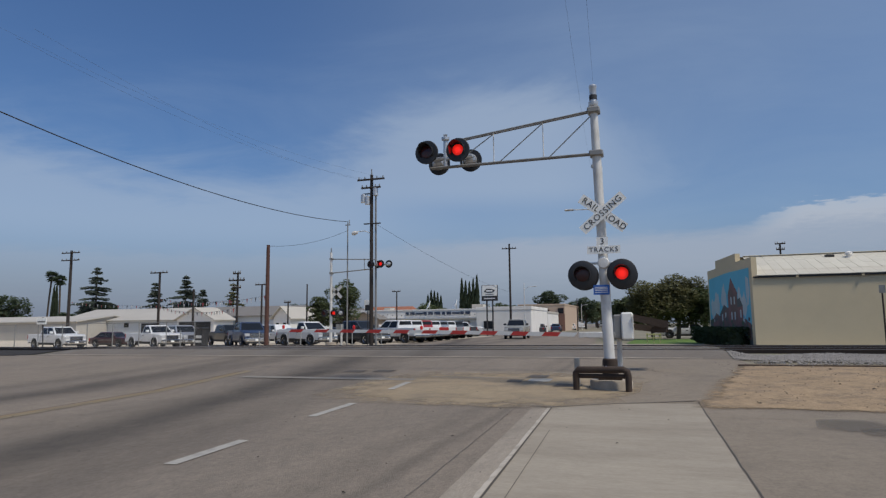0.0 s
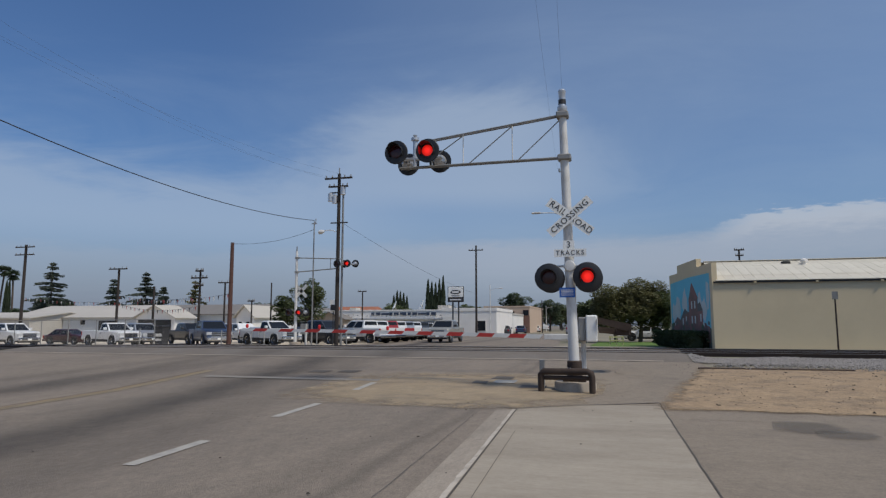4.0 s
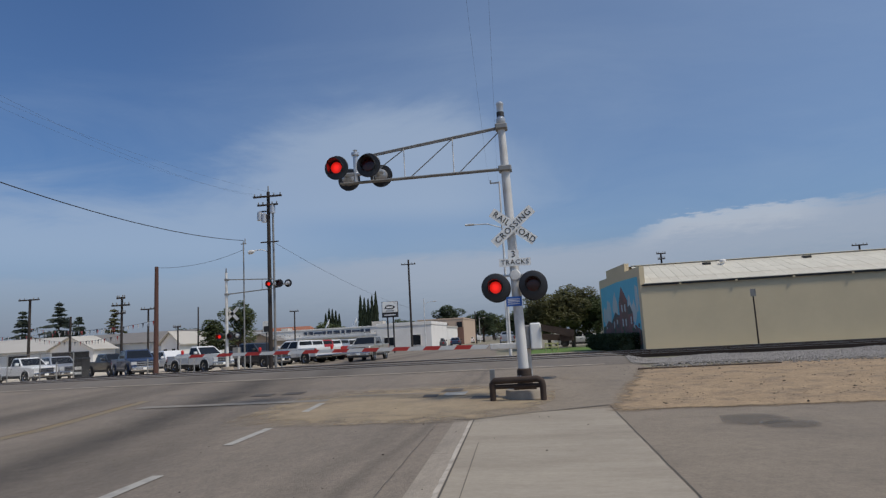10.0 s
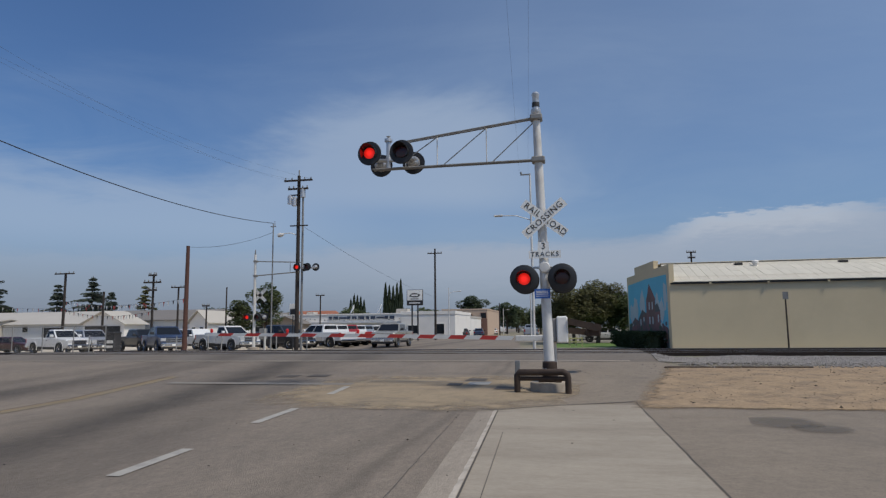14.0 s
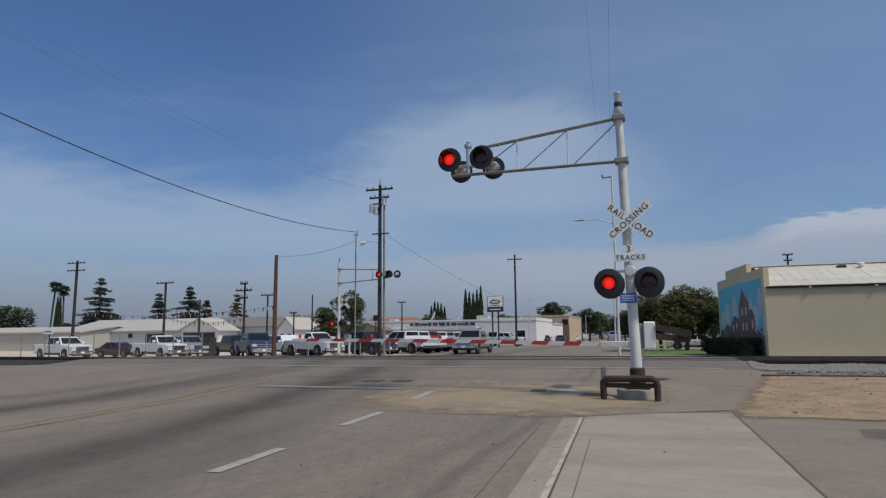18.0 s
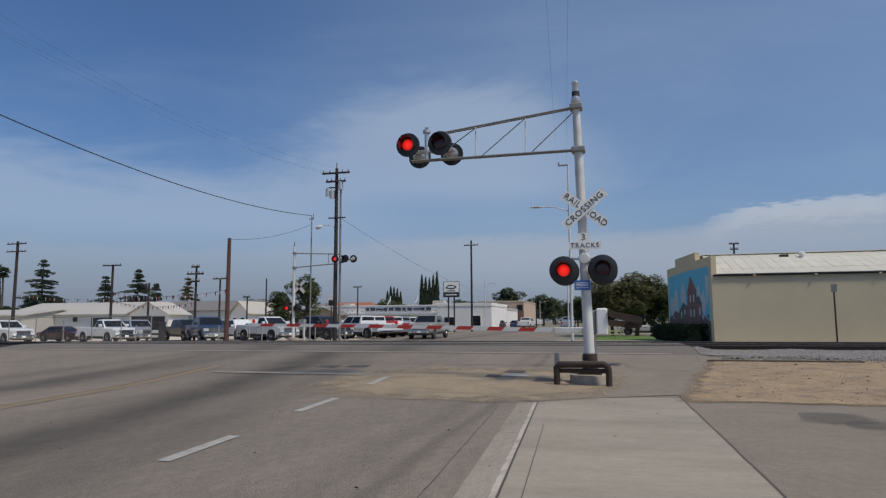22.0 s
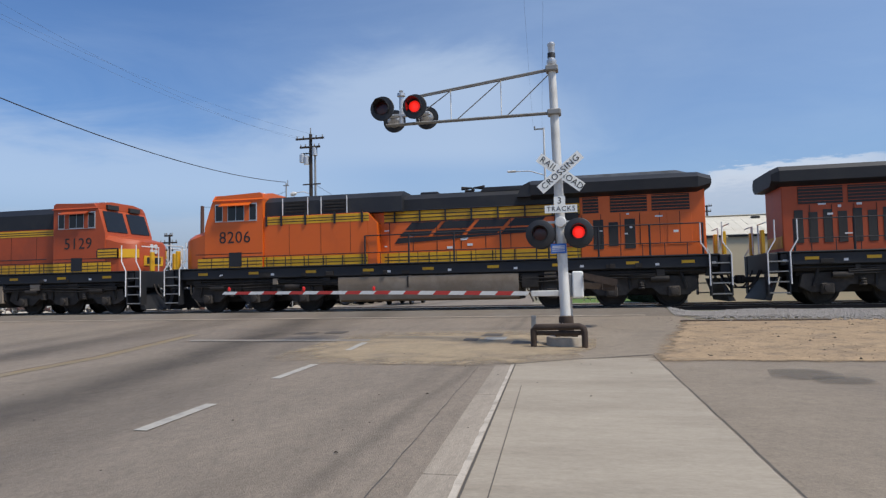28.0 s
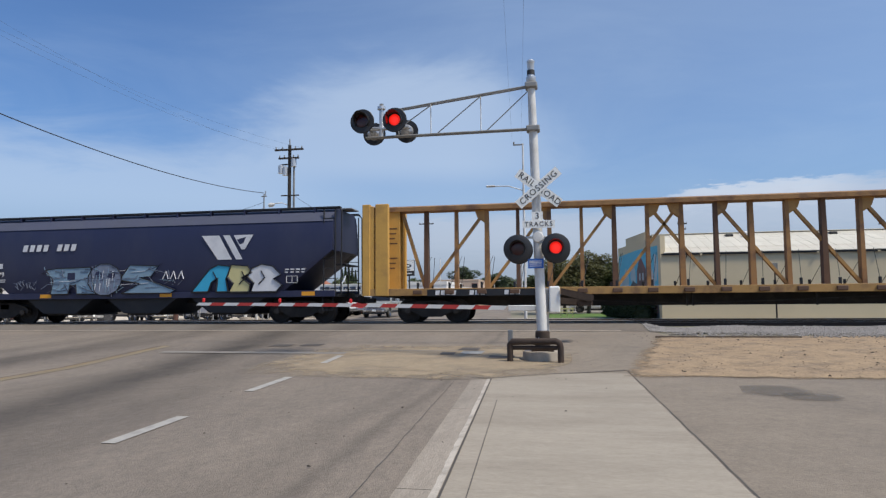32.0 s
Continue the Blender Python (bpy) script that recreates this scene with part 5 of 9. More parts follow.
            for z in (1.88, 2.01) + ((3.44, 3.53) if serif else ()):
                part("pinstripe", Geo().box(4.85, hood_end - 0.03, ye + s * 0.0065, ye + s * 0.009, z - 0.015, z + 0.015), M["loco_black"], th)
            for z in (1.88, 2.01) + ((2.45, 2.56) if serif else ()):
                part("pinstripe", Geo().box(2.0 if z < 2.2 else 1.73, 4.80 if z < 2.2 else 2.62, s * 1.4845, s * 1.487, z - 0.015, z + 0.015), M["loco_black"], th)
            part("body_line", Geo().box(1.9, 4.8, s * 1.472, s * 1.4745, 2.30, 2.325), M["under"], th)
            for k in range(7):
                x = hood_end + 0.9 + k * (16.0 - hood_end) / 7
                part("hood_rail_post", Geo().box(x, x + 0.05, s * 0.9465, s * 1.02, 3.34, 3.78), M["loco_black"], th)
            part("hood_line", Geo().box(hood_end + 0.5, 16.9, s * 0.9465, s * 0.9495, 3.31, 3.345), M["loco_black"], th)
        part("nose_stripe", Geo().box(1.09, 1.118, -0.62, 0.62, 2.0, 2.42, 0.004), yellow, th)
    if blue:
        part("tall_hood", Geo().box(10.4, 14.8, -1.30, 1.30, 1.77, 4.62, 0.05), body, th, "tall panelled blue engine hood")
        for s in (-1, 1):
            for k in range(9):
                x = 10.85 + 0.47 * k
                part("panel_seam", Geo().box(x, x + 0.02, s * 1.302, s * 1.306, 1.9, 4.5), M["under"], th)
            part("hood_window", Geo().box(9.45, 9.95, s * 1.225, s * 1.235, 3.80, 4.2, 0.004), M["dark_open"], th)
            for x, z in ((11.2, 4.1), (11.2, 3.6), (12.6, 4.0), (12.6, 3.4), (14.4, 3.9), (14.1, 3.3), (14.4, 3.1), (9.0, 3.2), (5.9, 3.4), (7.4, 2.0), (4.9, 2.4)):
                part("small_label", Geo().box(x, x + 0.16, s * 1.41, s * 1.414, z, z + 0.07) if x < 9.3 else Geo().box(x, x + 0.16, s * 1.306, s * 1.31, z, z + 0.07), M["white_let"], th)
            for k in range(9):
                x = 1.6 + 2.2 * k
                part("deck_stripe", Geo().box(x, x + 1.95, s * 1.455, s * 1.462, 1.58, 1.70), M["white_let"], th, "white stripe along the sill")
    # hood doors
    for s in (-1, 1):
        x = hood_end + 0.7
        while x < 16.4:
            part("hood_door_seam", Geo().box(x, x + 0.025, s * 0.9365, s * 0.9405, 2.2, 3.34), M["under"] if not blue else upper, th)
            x += 0.92
        for x in (5.9, 7.2, 8.4):
            yy = s * (1.403 if not serif else 1.223)
            part("body_seam", Geo().box(x, x + 0.009, yy, yy + s * 0.004, 2.16, 3.6), M["under"] if not blue else upper, th)
    # radiator section
    part("radiator_body", Geo().box(16.9, 21.1, -0.98, 0.98, 1.765, 4.05, 0.03), body, th)
    zr = 4.66
    if serif:
        sec = [(-1.28, 4.10), (-1.30, zr - 0.20), (-1.14, zr - 0.04), (1.14, zr - 0.04), (1.30, zr - 0.20), (1.28, 4.10), (0.98, 3.96), (-0.98, 3.96)]
        end = [(-1.22, 4.14), (-1.22, zr - 0.30), (-1.08, zr - 0.14), (1.08, zr - 0.14), (1.22, zr - 0.30), (1.22, 4.14), (0.96, 3.98), (-0.96, 3.98)]
        part("radiator_wing", Geo().prism(sec, "x", 16.3, 21.2), upper, th, "overhanging radiator roof")
        part("wing_end", Geo().prism(sec, "x", 21.2, 21.45, end), upper, th)
        part("wing_nose", Geo().prism([(15.9, 4.06), (16.3, 4.06), (16.3, zr - 0.08), (16.05, zr - 0.2)], "y", -1.24, 1.24), upper, th)
        part("roof_rim", Geo().box(9.2, 16.25, -0.78, 0.78, 4.382, 4.41, 0.008), M["fan_deck"], th)
    else:
        sec = [(-1.36, 4.06), (-1.40, zr - 0.24), (-1.10, zr - 0.05), (1.10, zr - 0.05), (1.40, zr - 0.24), (1.36, 4.06), (0.98, 3.94), (-0.98, 3.94)]
        end = [(-1.2, 4.2), (-1.2, zr - 0.34), (-1.0, zr - 0.18), (1.0, zr - 0.18), (1.2, zr - 0.34), (1.2, 4.2), (0.9, 4.1), (-0.9, 4.1)]
        part("radiator_wing", Geo().prism(sec, "x", 15.2, 20.85), upper, th, "overhanging radiator roof")
        part("wing_end", Geo().prism(sec, "x", 20.85, 21.3, end), upper, th)
        part("wing_nose", Geo().prism([(14.7, 4.02), (15.2, 4.02), (15.2, zr - 0.10), (14.9, zr - 0.24)], "y", -1.36, 1.36), upper, th)
        part("roof_fan_deck", Geo().prism([(15.55, zr - 0.049), (16.0, zr + 0.07), (20.2, zr + 0.07), (20.6, zr - 0.049)], "y", -1.0, 1.0), M["fan_deck"] if not blue else upper, th, "grey radiator fan deck")
        part("exhaust_hump", Geo().prism([(13.3, 4.36), (13.45, 4.52), (14.9, 4.52), (15.2, 4.36)], "y", -0.8, 0.8), upper, th)
        for x in (13.6, 14.2):
            part("silencer", Geo().box(x, x + 0.4, -0.3, 0.3, 4.522, 4.60, 0.02), M["fan_deck"] if not blue else upper, th)
    part("exhaust", Geo().box(14.5, 15.25, -0.35, 0.35, 4.36, 4.86, 0.03), upper, th) if serif else None
    part("horn", Geo().tube((12.9, -0.25, 4.60), (12.5, -0.25, 4.60), 0.03, 0.08, 10).tube((12.9, 0.0, 4.64), (13.35, 0.0, 4.64), 0.03, 0.09, 10).tube((12.9, 0.2, 4.56), (12.55, 0.2, 4.56), 0.03, 0.07, 10).tube((12.9, 0, 4.36), (12.9, 0, 4.64), 0.04, 0.04, 6).tube((12.9, -0.3, 4.58), (12.9, 0.25, 4.58), 0.04, 0.04, 6), M["under"], th)
    part("roof_unit", Geo().box(10.9, 11.6, -0.4, 0.4, 4.36, 4.52, 0.03), upper, th)
    for s in (-1, 1):
        yy = s * 0.985
        for a, b in (((17.75, 19.1), (19.25, 20.6)) if serif else ((17.0, 17.55), (17.95, 19.2), (19.35, 20.6))):
            part("radiator_grille", Geo().box(a, b, yy, yy + s * 0.02, 3.35, 3.92, 0.005), M["dark_open"], th)
            for k in range(5):
                part("grille_bar", Geo().box(a, b, yy + s * 0.021, yy + s * 0.03, 3.42 + k * 0.11, 3.435 + k * 0.11), body if not blue else upper, th)
        for a, b, z0, z1 in ([(16.95 + 0.44 * k, 17.22 + 0.44 * k, 2.05, 3.15 - 0.08 * (k % 2)) for k in range(9)] if serif else [(16.0, 16.85, 2.3, 3.4), (17.35, 17.7, 2.05, 3.1), (17.88, 18.2, 2.15, 3.0), (18.42, 18.78, 2.05, 3.1)]):
            part("vent_door", Geo().box(a, b, yy, yy + s * 0.012, z0, z1, 0.004), M["dark_open"], th)
        for a, b in (() if serif else ((18.95, 19.7), (19.85, 20.65))):
            part("access_door", Geo().box(a, b, yy, yy + s * 0.014, 2.15, 3.28, 0.006), body, th)
    if not blue:
        part("end_stripe", Geo().box(21.105, 21.115, -0.9, 0.9, 1.9, 2.3), yellow, th)
    rl = random.Random(hash_of(number))
    for s in (-1, 1):
        for k in range(16):
            x, z = rl.uniform(9.6, 20.6), rl.uniform(2.25, 3.3)
            yy = s * (0.9405 if x < 16.9 else 0.998)
            part("small_label", Geo().box(x, x + rl.uniform(0.08, 0.26), yy, yy + s * 0.005, z, z + rl.uniform(0.04, 0.09)), M["white_let"], th)
        for k in range(6):
            x = 16.95 + 0.66 * k
            part("panel_seam", Geo().box(x, x + 0.02, s * 0.9965, s * 1.0, 2.18, 3.30), M["under"] if not blue else upper, th)
        for k in range(10):
            x = rl.uniform(2.6, 20.0)
            part("sill_box", Geo().box(x, x + rl.uniform(0.1, 0.5), s * 1.452, s * rl.uniform(1.47, 1.52), 1.36, 1.36 + rl.uniform(0.08, 0.22), 0.01), M["under"], th)
        for z, w in ((1.10, 0.035), (1.0, 0.025), (1.18, 0.03)):
            part("sill_pipe", Geo().path([(1.8 + k * 1.95, s * (1.36 + 0.02 * (k % 2)), z + 0.05 * math.sin(k * 2.1 + z * 9)) for k in range(10)], w, 6), M["under"], th)
    # walkway handrails
    hm = M["loco_black"] if not blue else M["loco_blue"]
    for s in (-1, 1):
        yy = s * 1.47
        x0 = 9.0 if not serif else 8.6
        xs = [x0 + k * (20.9 - x0) / 7 for k in range(8)]
        for x in xs:
            part("handrail_post", Geo().tube((x, yy, 1.75), (x, yy, 2.82), 0.036, 0.036, 6), hm, th)
        part("handrail", Geo().tube((x0, yy, 2.82), (20.9, yy, 2.82), 0.022, 0.022, 6), hm, th)
        part("handrail", Geo().tube((x0, yy, 2.18), (20.9, yy, 2.18), 0.018, 0.018, 6), hm, th)
        for k in range(26):
            x = 2.4 + 0.72 * k
            part("toe_post", Geo().tube((x, yy, 1.75), (x, yy, 2.18), 0.014, 0.014, 5), hm, th)
        part("toe_rail", Geo().tube((2.2, yy, 2.18), (x0, yy, 2.18), 0.016, 0.016, 5), hm, th)
        part("hood_rail", Geo().tube((hood_end, s * 1.02, 3.76), (16.0, s * 1.02, 3.76), 0.016, 0.016, 5), hm, th)
        if serif:
            part("handrail", Geo().tube((5.2, s * 1.45, 2.35), (10.3, s * 1.45, 2.35), 0.02, 0.02, 6), hm, th)
        # small white and amber plates along the sill
        for k, x in enumerate((2.0, 4.2, 6.6, 8.9, 11.2, 13.6, 15.9, 18.4, 20.2)):
            part("sill_plate", Geo().box(x, x + 0.42, s * 1.452, s * 1.458, 1.48, 1.58), yellow if not blue else M["white_let"], th, "amber reflective plate" if not blue else "white reflective plate")
            part("sill_plate", Geo().box(x + 0.95, x + 1.08, s * 1.452, s * 1.458, 1.42, 1.50), M["white_let"], th)
    # end platforms, steps and rails
    for xe, s in ((0.55, 1), (21.75, -1)):
        part("pilot", Geo().box(xe, xe + s * 0.35, -1.45, 1.45, 1.05, 1.74, 0.03), M["loco_black"], th)
        part("plow", Geo().prism([(xe - s * 0.12, 0.18), (xe + s * 0.30, 0.95), (xe + s * 0.36, 0.95), (xe + s * 0.10, 0.16)], "y", -1.35, 1.35), M["loco_black"], th)
        coupler(th, xe - s * 0.55, s)
        for side in (-1, 1):
            for k, z in enumerate((0.42, 0.78, 1.12, 1.45)):
                part("step", Geo().box(xe + s * 0.02, xe + s * 0.62, side * 1.28, side * 1.54, z - 0.02, z + 0.02), M["galv_dark"], th)
            part("step_side", Geo().box(xe + s * 0.62, xe + s * 0.66, side * 1.2, side * 1.54, 0.35, 1.72), M["loco_black"], th)
            part("step_side", Geo().box(xe - s * 0.02, xe + s * 0.02, side * 1.2, side * 1.54, 0.35, 1.72), M["loco_black"], th)
            for xx in (xe + s * 0.0, xe + s * 0.68):
                part("grab_iron", Geo().path([(xx, side * 1.56, 0.7), (xx, side * 1.56, 1.75), (xx + s * 0.25, side * 1.5, 2.15), (xx + s * 0.25, side * 1.5, 2.82)], 0.022, 6), M["white_let"], th, "white grab iron")
        part("end_rail", Geo().path([(xe + s * .02, -1.45, 2.75), (xe + s * .02, -0.4, 2.75), (xe + s * .02, -0.4, 1.75)], 0.022, 6), M["white_let"], th)
        part("end_rail", Geo().path([(xe + s * .02, 1.45, 2.75), (xe + s * .02, 0.4, 2.75), (xe + s * .02, 0.4, 1.75)], 0.022, 6), M["white_let"], th)
        for yy in (-0.75, 0.75):
            part("end_post", Geo().box(xe, xe + s * 0.12, yy - 0.10, yy + 0.10, 1.74, 2.55, 0.02), M["loco_yellow"] if not blue else body, th)
        for yy in (-0.5, 0.45, 0.7):
            part("air_hose", Geo().path([(xe, yy, 1.2), (xe - s * 0.15, yy, 0.85), (xe - s * 0.35, yy * 0.9, 0.62), (xe - s * 0.55, yy * 0.8, 0.6)], 0.03, 6), M["under"], th)
    # fuel tank
    tank_m = M["tank_grey"] if number == "6023" else (M["under"] if blue else M["tank"])
    if serif:
        part("fuel_tank", Geo().prism([(-1.38, 0.95), (-1.38, 0.65), (-1.1, 0.32), (1.1, 0.32), (1.38, 0.65), (1.38, 0.95)], "x", 7.3, 14.8), M["under"], th)
        for a, b in ((7.4, 9.0), (13.9, 14.7)):
            part("tank_end", Geo().box(a, b, -1.42, 1.42, 0.5, 1.28, 0.03), tank_m, th)
        for a, b in ((9.3, 11.3), (11.6, 13.7)):
            for s in (-1, 1):
                part("air_reservoir", Geo().lathe((a, s * 1.15, 1.05), (1, 0, 0), [(0, 0.0), (0.04, 0.16), (0.12, 0.22), (b - a - 0.12, 0.22), (b - a - 0.04, 0.16), (b - a, 0)], 16), M["tank_grey"], th)
    else:
        part("fuel_tank", Geo().prism([(-1.42, 1.28), (-1.45, 1.0), (-1.28, 0.42), (-1.1, 0.34), (1.1, 0.34), (1.28, 0.42), (1.45, 1.0), (1.42, 1.28)], "x", 7.9, 14.7), tank_m, th)
        for s in (-1, 1):
            part("tank_seam", Geo().box(10.6, 10.66, s * 1.43, s * 1.46, 0.85, 1.27), M["under"], th)
    # bogies
    for xc in (4.4, 17.9):
        fr = Geo()
        for s in (-1, 1):
            fr.prism([(xc - 2.85, 0.62), (xc - 2.75, 1.02), (xc - 1.3, 1.10), (xc - 0.9, 1.24), (xc + 0.9, 1.24), (xc + 1.3, 1.10), (xc + 2.75, 1.02), (xc + 2.85, 0.62), (xc + 2.5, 0.42), (xc + 1.6, 0.42),
                      (xc + 1.35, 0.66), (xc + 0.75, 0.66), (xc + 0.45, 0.42), (xc - 0.45, 0.42), (xc - 0.75, 0.66), (xc - 1.35, 0.66), (xc - 1.6, 0.42), (xc - 2.5, 0.42)], "y", s * 1.02, s * 1.22)
        bg_ = part("bogie_frame", fr, bogie_m, th)
        part("bolster", Geo().box(xc - 2.7, xc + 2.7, -0.62, 0.62, 0.40, 1.31, 0.05), M["under"], bg_)
        part("motor", Geo().box(xc - 2.9, xc + 2.9, -1.0, 1.0, 0.95, 1.315, 0.02), M["under"], bg_)
        for s in (-1, 1):
            for dx in (-2.45, -0.62, 0.62, 2.45):
                part("damper", Geo().tube((xc + dx, s * 1.26, 0.62), (xc + dx * 0.93, s * 1.26, 1.2), 0.055, 0.05, 8), M["under"], bg_)
            part("sand_pipe", Geo().path([(xc - 2.9, s * 1.2, 1.28), (xc - 2.95, s * 1.1, 0.8), (xc - 2.75, s * 0.8, 0.25)], 0.03, 6), M["tank"], bg_)
            part("frame_rib", Geo().box(xc - 2.5, xc + 2.5, s * 1.222, s * 1.25, 0.86, 0.92), bogie_m, bg_)
        for k, dx in enumerate((-2.05, 0.0, 2.05)):
            wheelset(bg_, "wheelset", xc + dx, 0.53, M["under"])
            for s in (-1, 1):
                part("axle_box", Geo().box(xc + dx - 0.2, xc + dx + 0.2, s * 1.22, s * 1.36, 0.36, 0.72, 0.04).lathe((xc + dx, s * 1.36, 0.54), (0, s, 0), [(0, 0.13), (0.05, 0.12), (0.06, 0)], 12), bogie_m, bg_)
        for s in (-1, 1):
            for dx in (-1.0, 1.0):
                part("spring", Geo().lathe((xc + dx, s * 1.27, 0.62), (0, 0, 1), [(0, 0.10), (0.04, 0.12), (0.08, 0.09), (0.12, 0.12), (0.16, 0.09), (0.2, 0.12), (0.24, 0.09), (0.3, 0.1)], 10), bogie_m, bg_)
            part("brake_cylinder", Geo().tube((xc - 1.9, s * 1.3, 0.98), (xc - 1.3, s * 1.3, 0.98), 0.11, 0.11, 12), bogie_m, bg_)
            part("brake_cylinder", Geo().tube((xc + 1.3, s * 1.3, 0.98), (xc + 1.9, s * 1.3, 0.98), 0.11, 0.11, 12), bogie_m, bg_)
    random.seed(3)
    for s in (-1, 1):
        part("sand_tube", Geo().tube((7.2, s * 1.3, 1.15), (7.9, s * 1.3, 1.15), 0.08, 0.08, 10), M["under"], th)
        part("equipment_box", Geo().box(14.8, 15.4, s * 1.0, s * 1.4, 0.75, 1.25, 0.03), M["under"], th)
        part("brake_pipe", Geo().path([(1.7, s * 1.35, 1.25), (7.6, s * 1.35, 1.22)], 0.03, 6), M["under"], th)
        part("brake_pipe", Geo().path([(14.6, s * 1.35, 1.25), (20.9, s * 1.35, 1.22)], 0.03, 6), M["under"], th)
    part("underframe", Geo().box(1.3, 21.0, -1.25, 1.25, 1.12, 1.319, 0.02), M["under"], th)
    for s in (-1, 1):
        for k in range(11):
            x = 1.9 + 1.72 * k + random.uniform(-0.3, 0.3)
            w_ = random.uniform(0.12, 0.5)
            part("pipe_bracket", Geo().box(x, x + w_, s * 1.26, s * (1.34 + 0.08 * random.random()), 1.02 + 0.1 * random.random(), 1.30, 0.015), (M["under"], M["bogie"], M["tank"])[k % 3], th)
    # lettering on the visible side
    face = FRONT if near < 0 else pose(0, 0, 0, 90, 0, 180)
    num_m = M["white_let"] if blue else M["ink"]
    words("number", number, 0.66 if not blue else 0.46, num_m, th, pose(3.62 if not serif else 3.6, near * 1.478, 2.94 if not blue else 3.10) @ face, 0.003, 1.06)
    lm = yellow if serif else M["loco_black"]
    if not blue:
        # the maker's mark as plain slanted bars over a swoosh, or as four upright rimmed blocks
        if serif:
            x0, x1, z0, z1, sl = 9.2, 13.9, 2.36, 3.18, 0.0
        else:
            x0, x1, z0, z1, sl = 10.2, 15.2, 2.78, 3.30, 0.95
        yy = near * 0.9425
        n, gap = 4, 0.42 if serif else 0.16
        w = (x1 - x0 - gap * (n - 1)) / n
        d = 1 if near < 0 else -1
        cuts = (0.0, 1.0) if serif else (0.0, 0.34, 0.46, 1.0)
        for k in range(n):
            a = x0 + k * (w + gap)
            for ca, cb in zip(cuts[::2], cuts[1::2]):
                za, zb = z0 + (z1 - z0) * ca, z0 + (z1 - z0) * cb
                q = [(a + d * sl * (za - z0), za), (a + w + d * sl * (za - z0), za), (a + w + d * sl * (zb - z0), zb), (a + d * sl * (zb - z0), zb)]
                part("logo_block", Geo().prism(q, "y", yy, yy + near * 0.006), lm, th)
                if serif:
                    part("logo_rim", Geo().path([(px, yy + near * 0.004, pz) for px, pz in q + q[:1]], 0.02, 4), M["loco_black"], th)
        if not serif:
            q = [(10.0, 2.52), (10.15, 2.72), (15.4, 2.79), (10.2, 2.52)] if near < 0 else [(15.7, 2.52), (15.6, 2.72), (10.4, 2.79), (15.5, 2.52)]
            part("logo_swoosh", Geo().prism(q, "y", yy, yy + near * 0.006), lm, th)
        else:
            part("nose_mark", Geo().box(1.085, 1.12, -0.45, 0.45, 2.08, 2.36, 0.004), M["loco_black"], th)
    th.scale = (1, 1, 0.995)
    return th


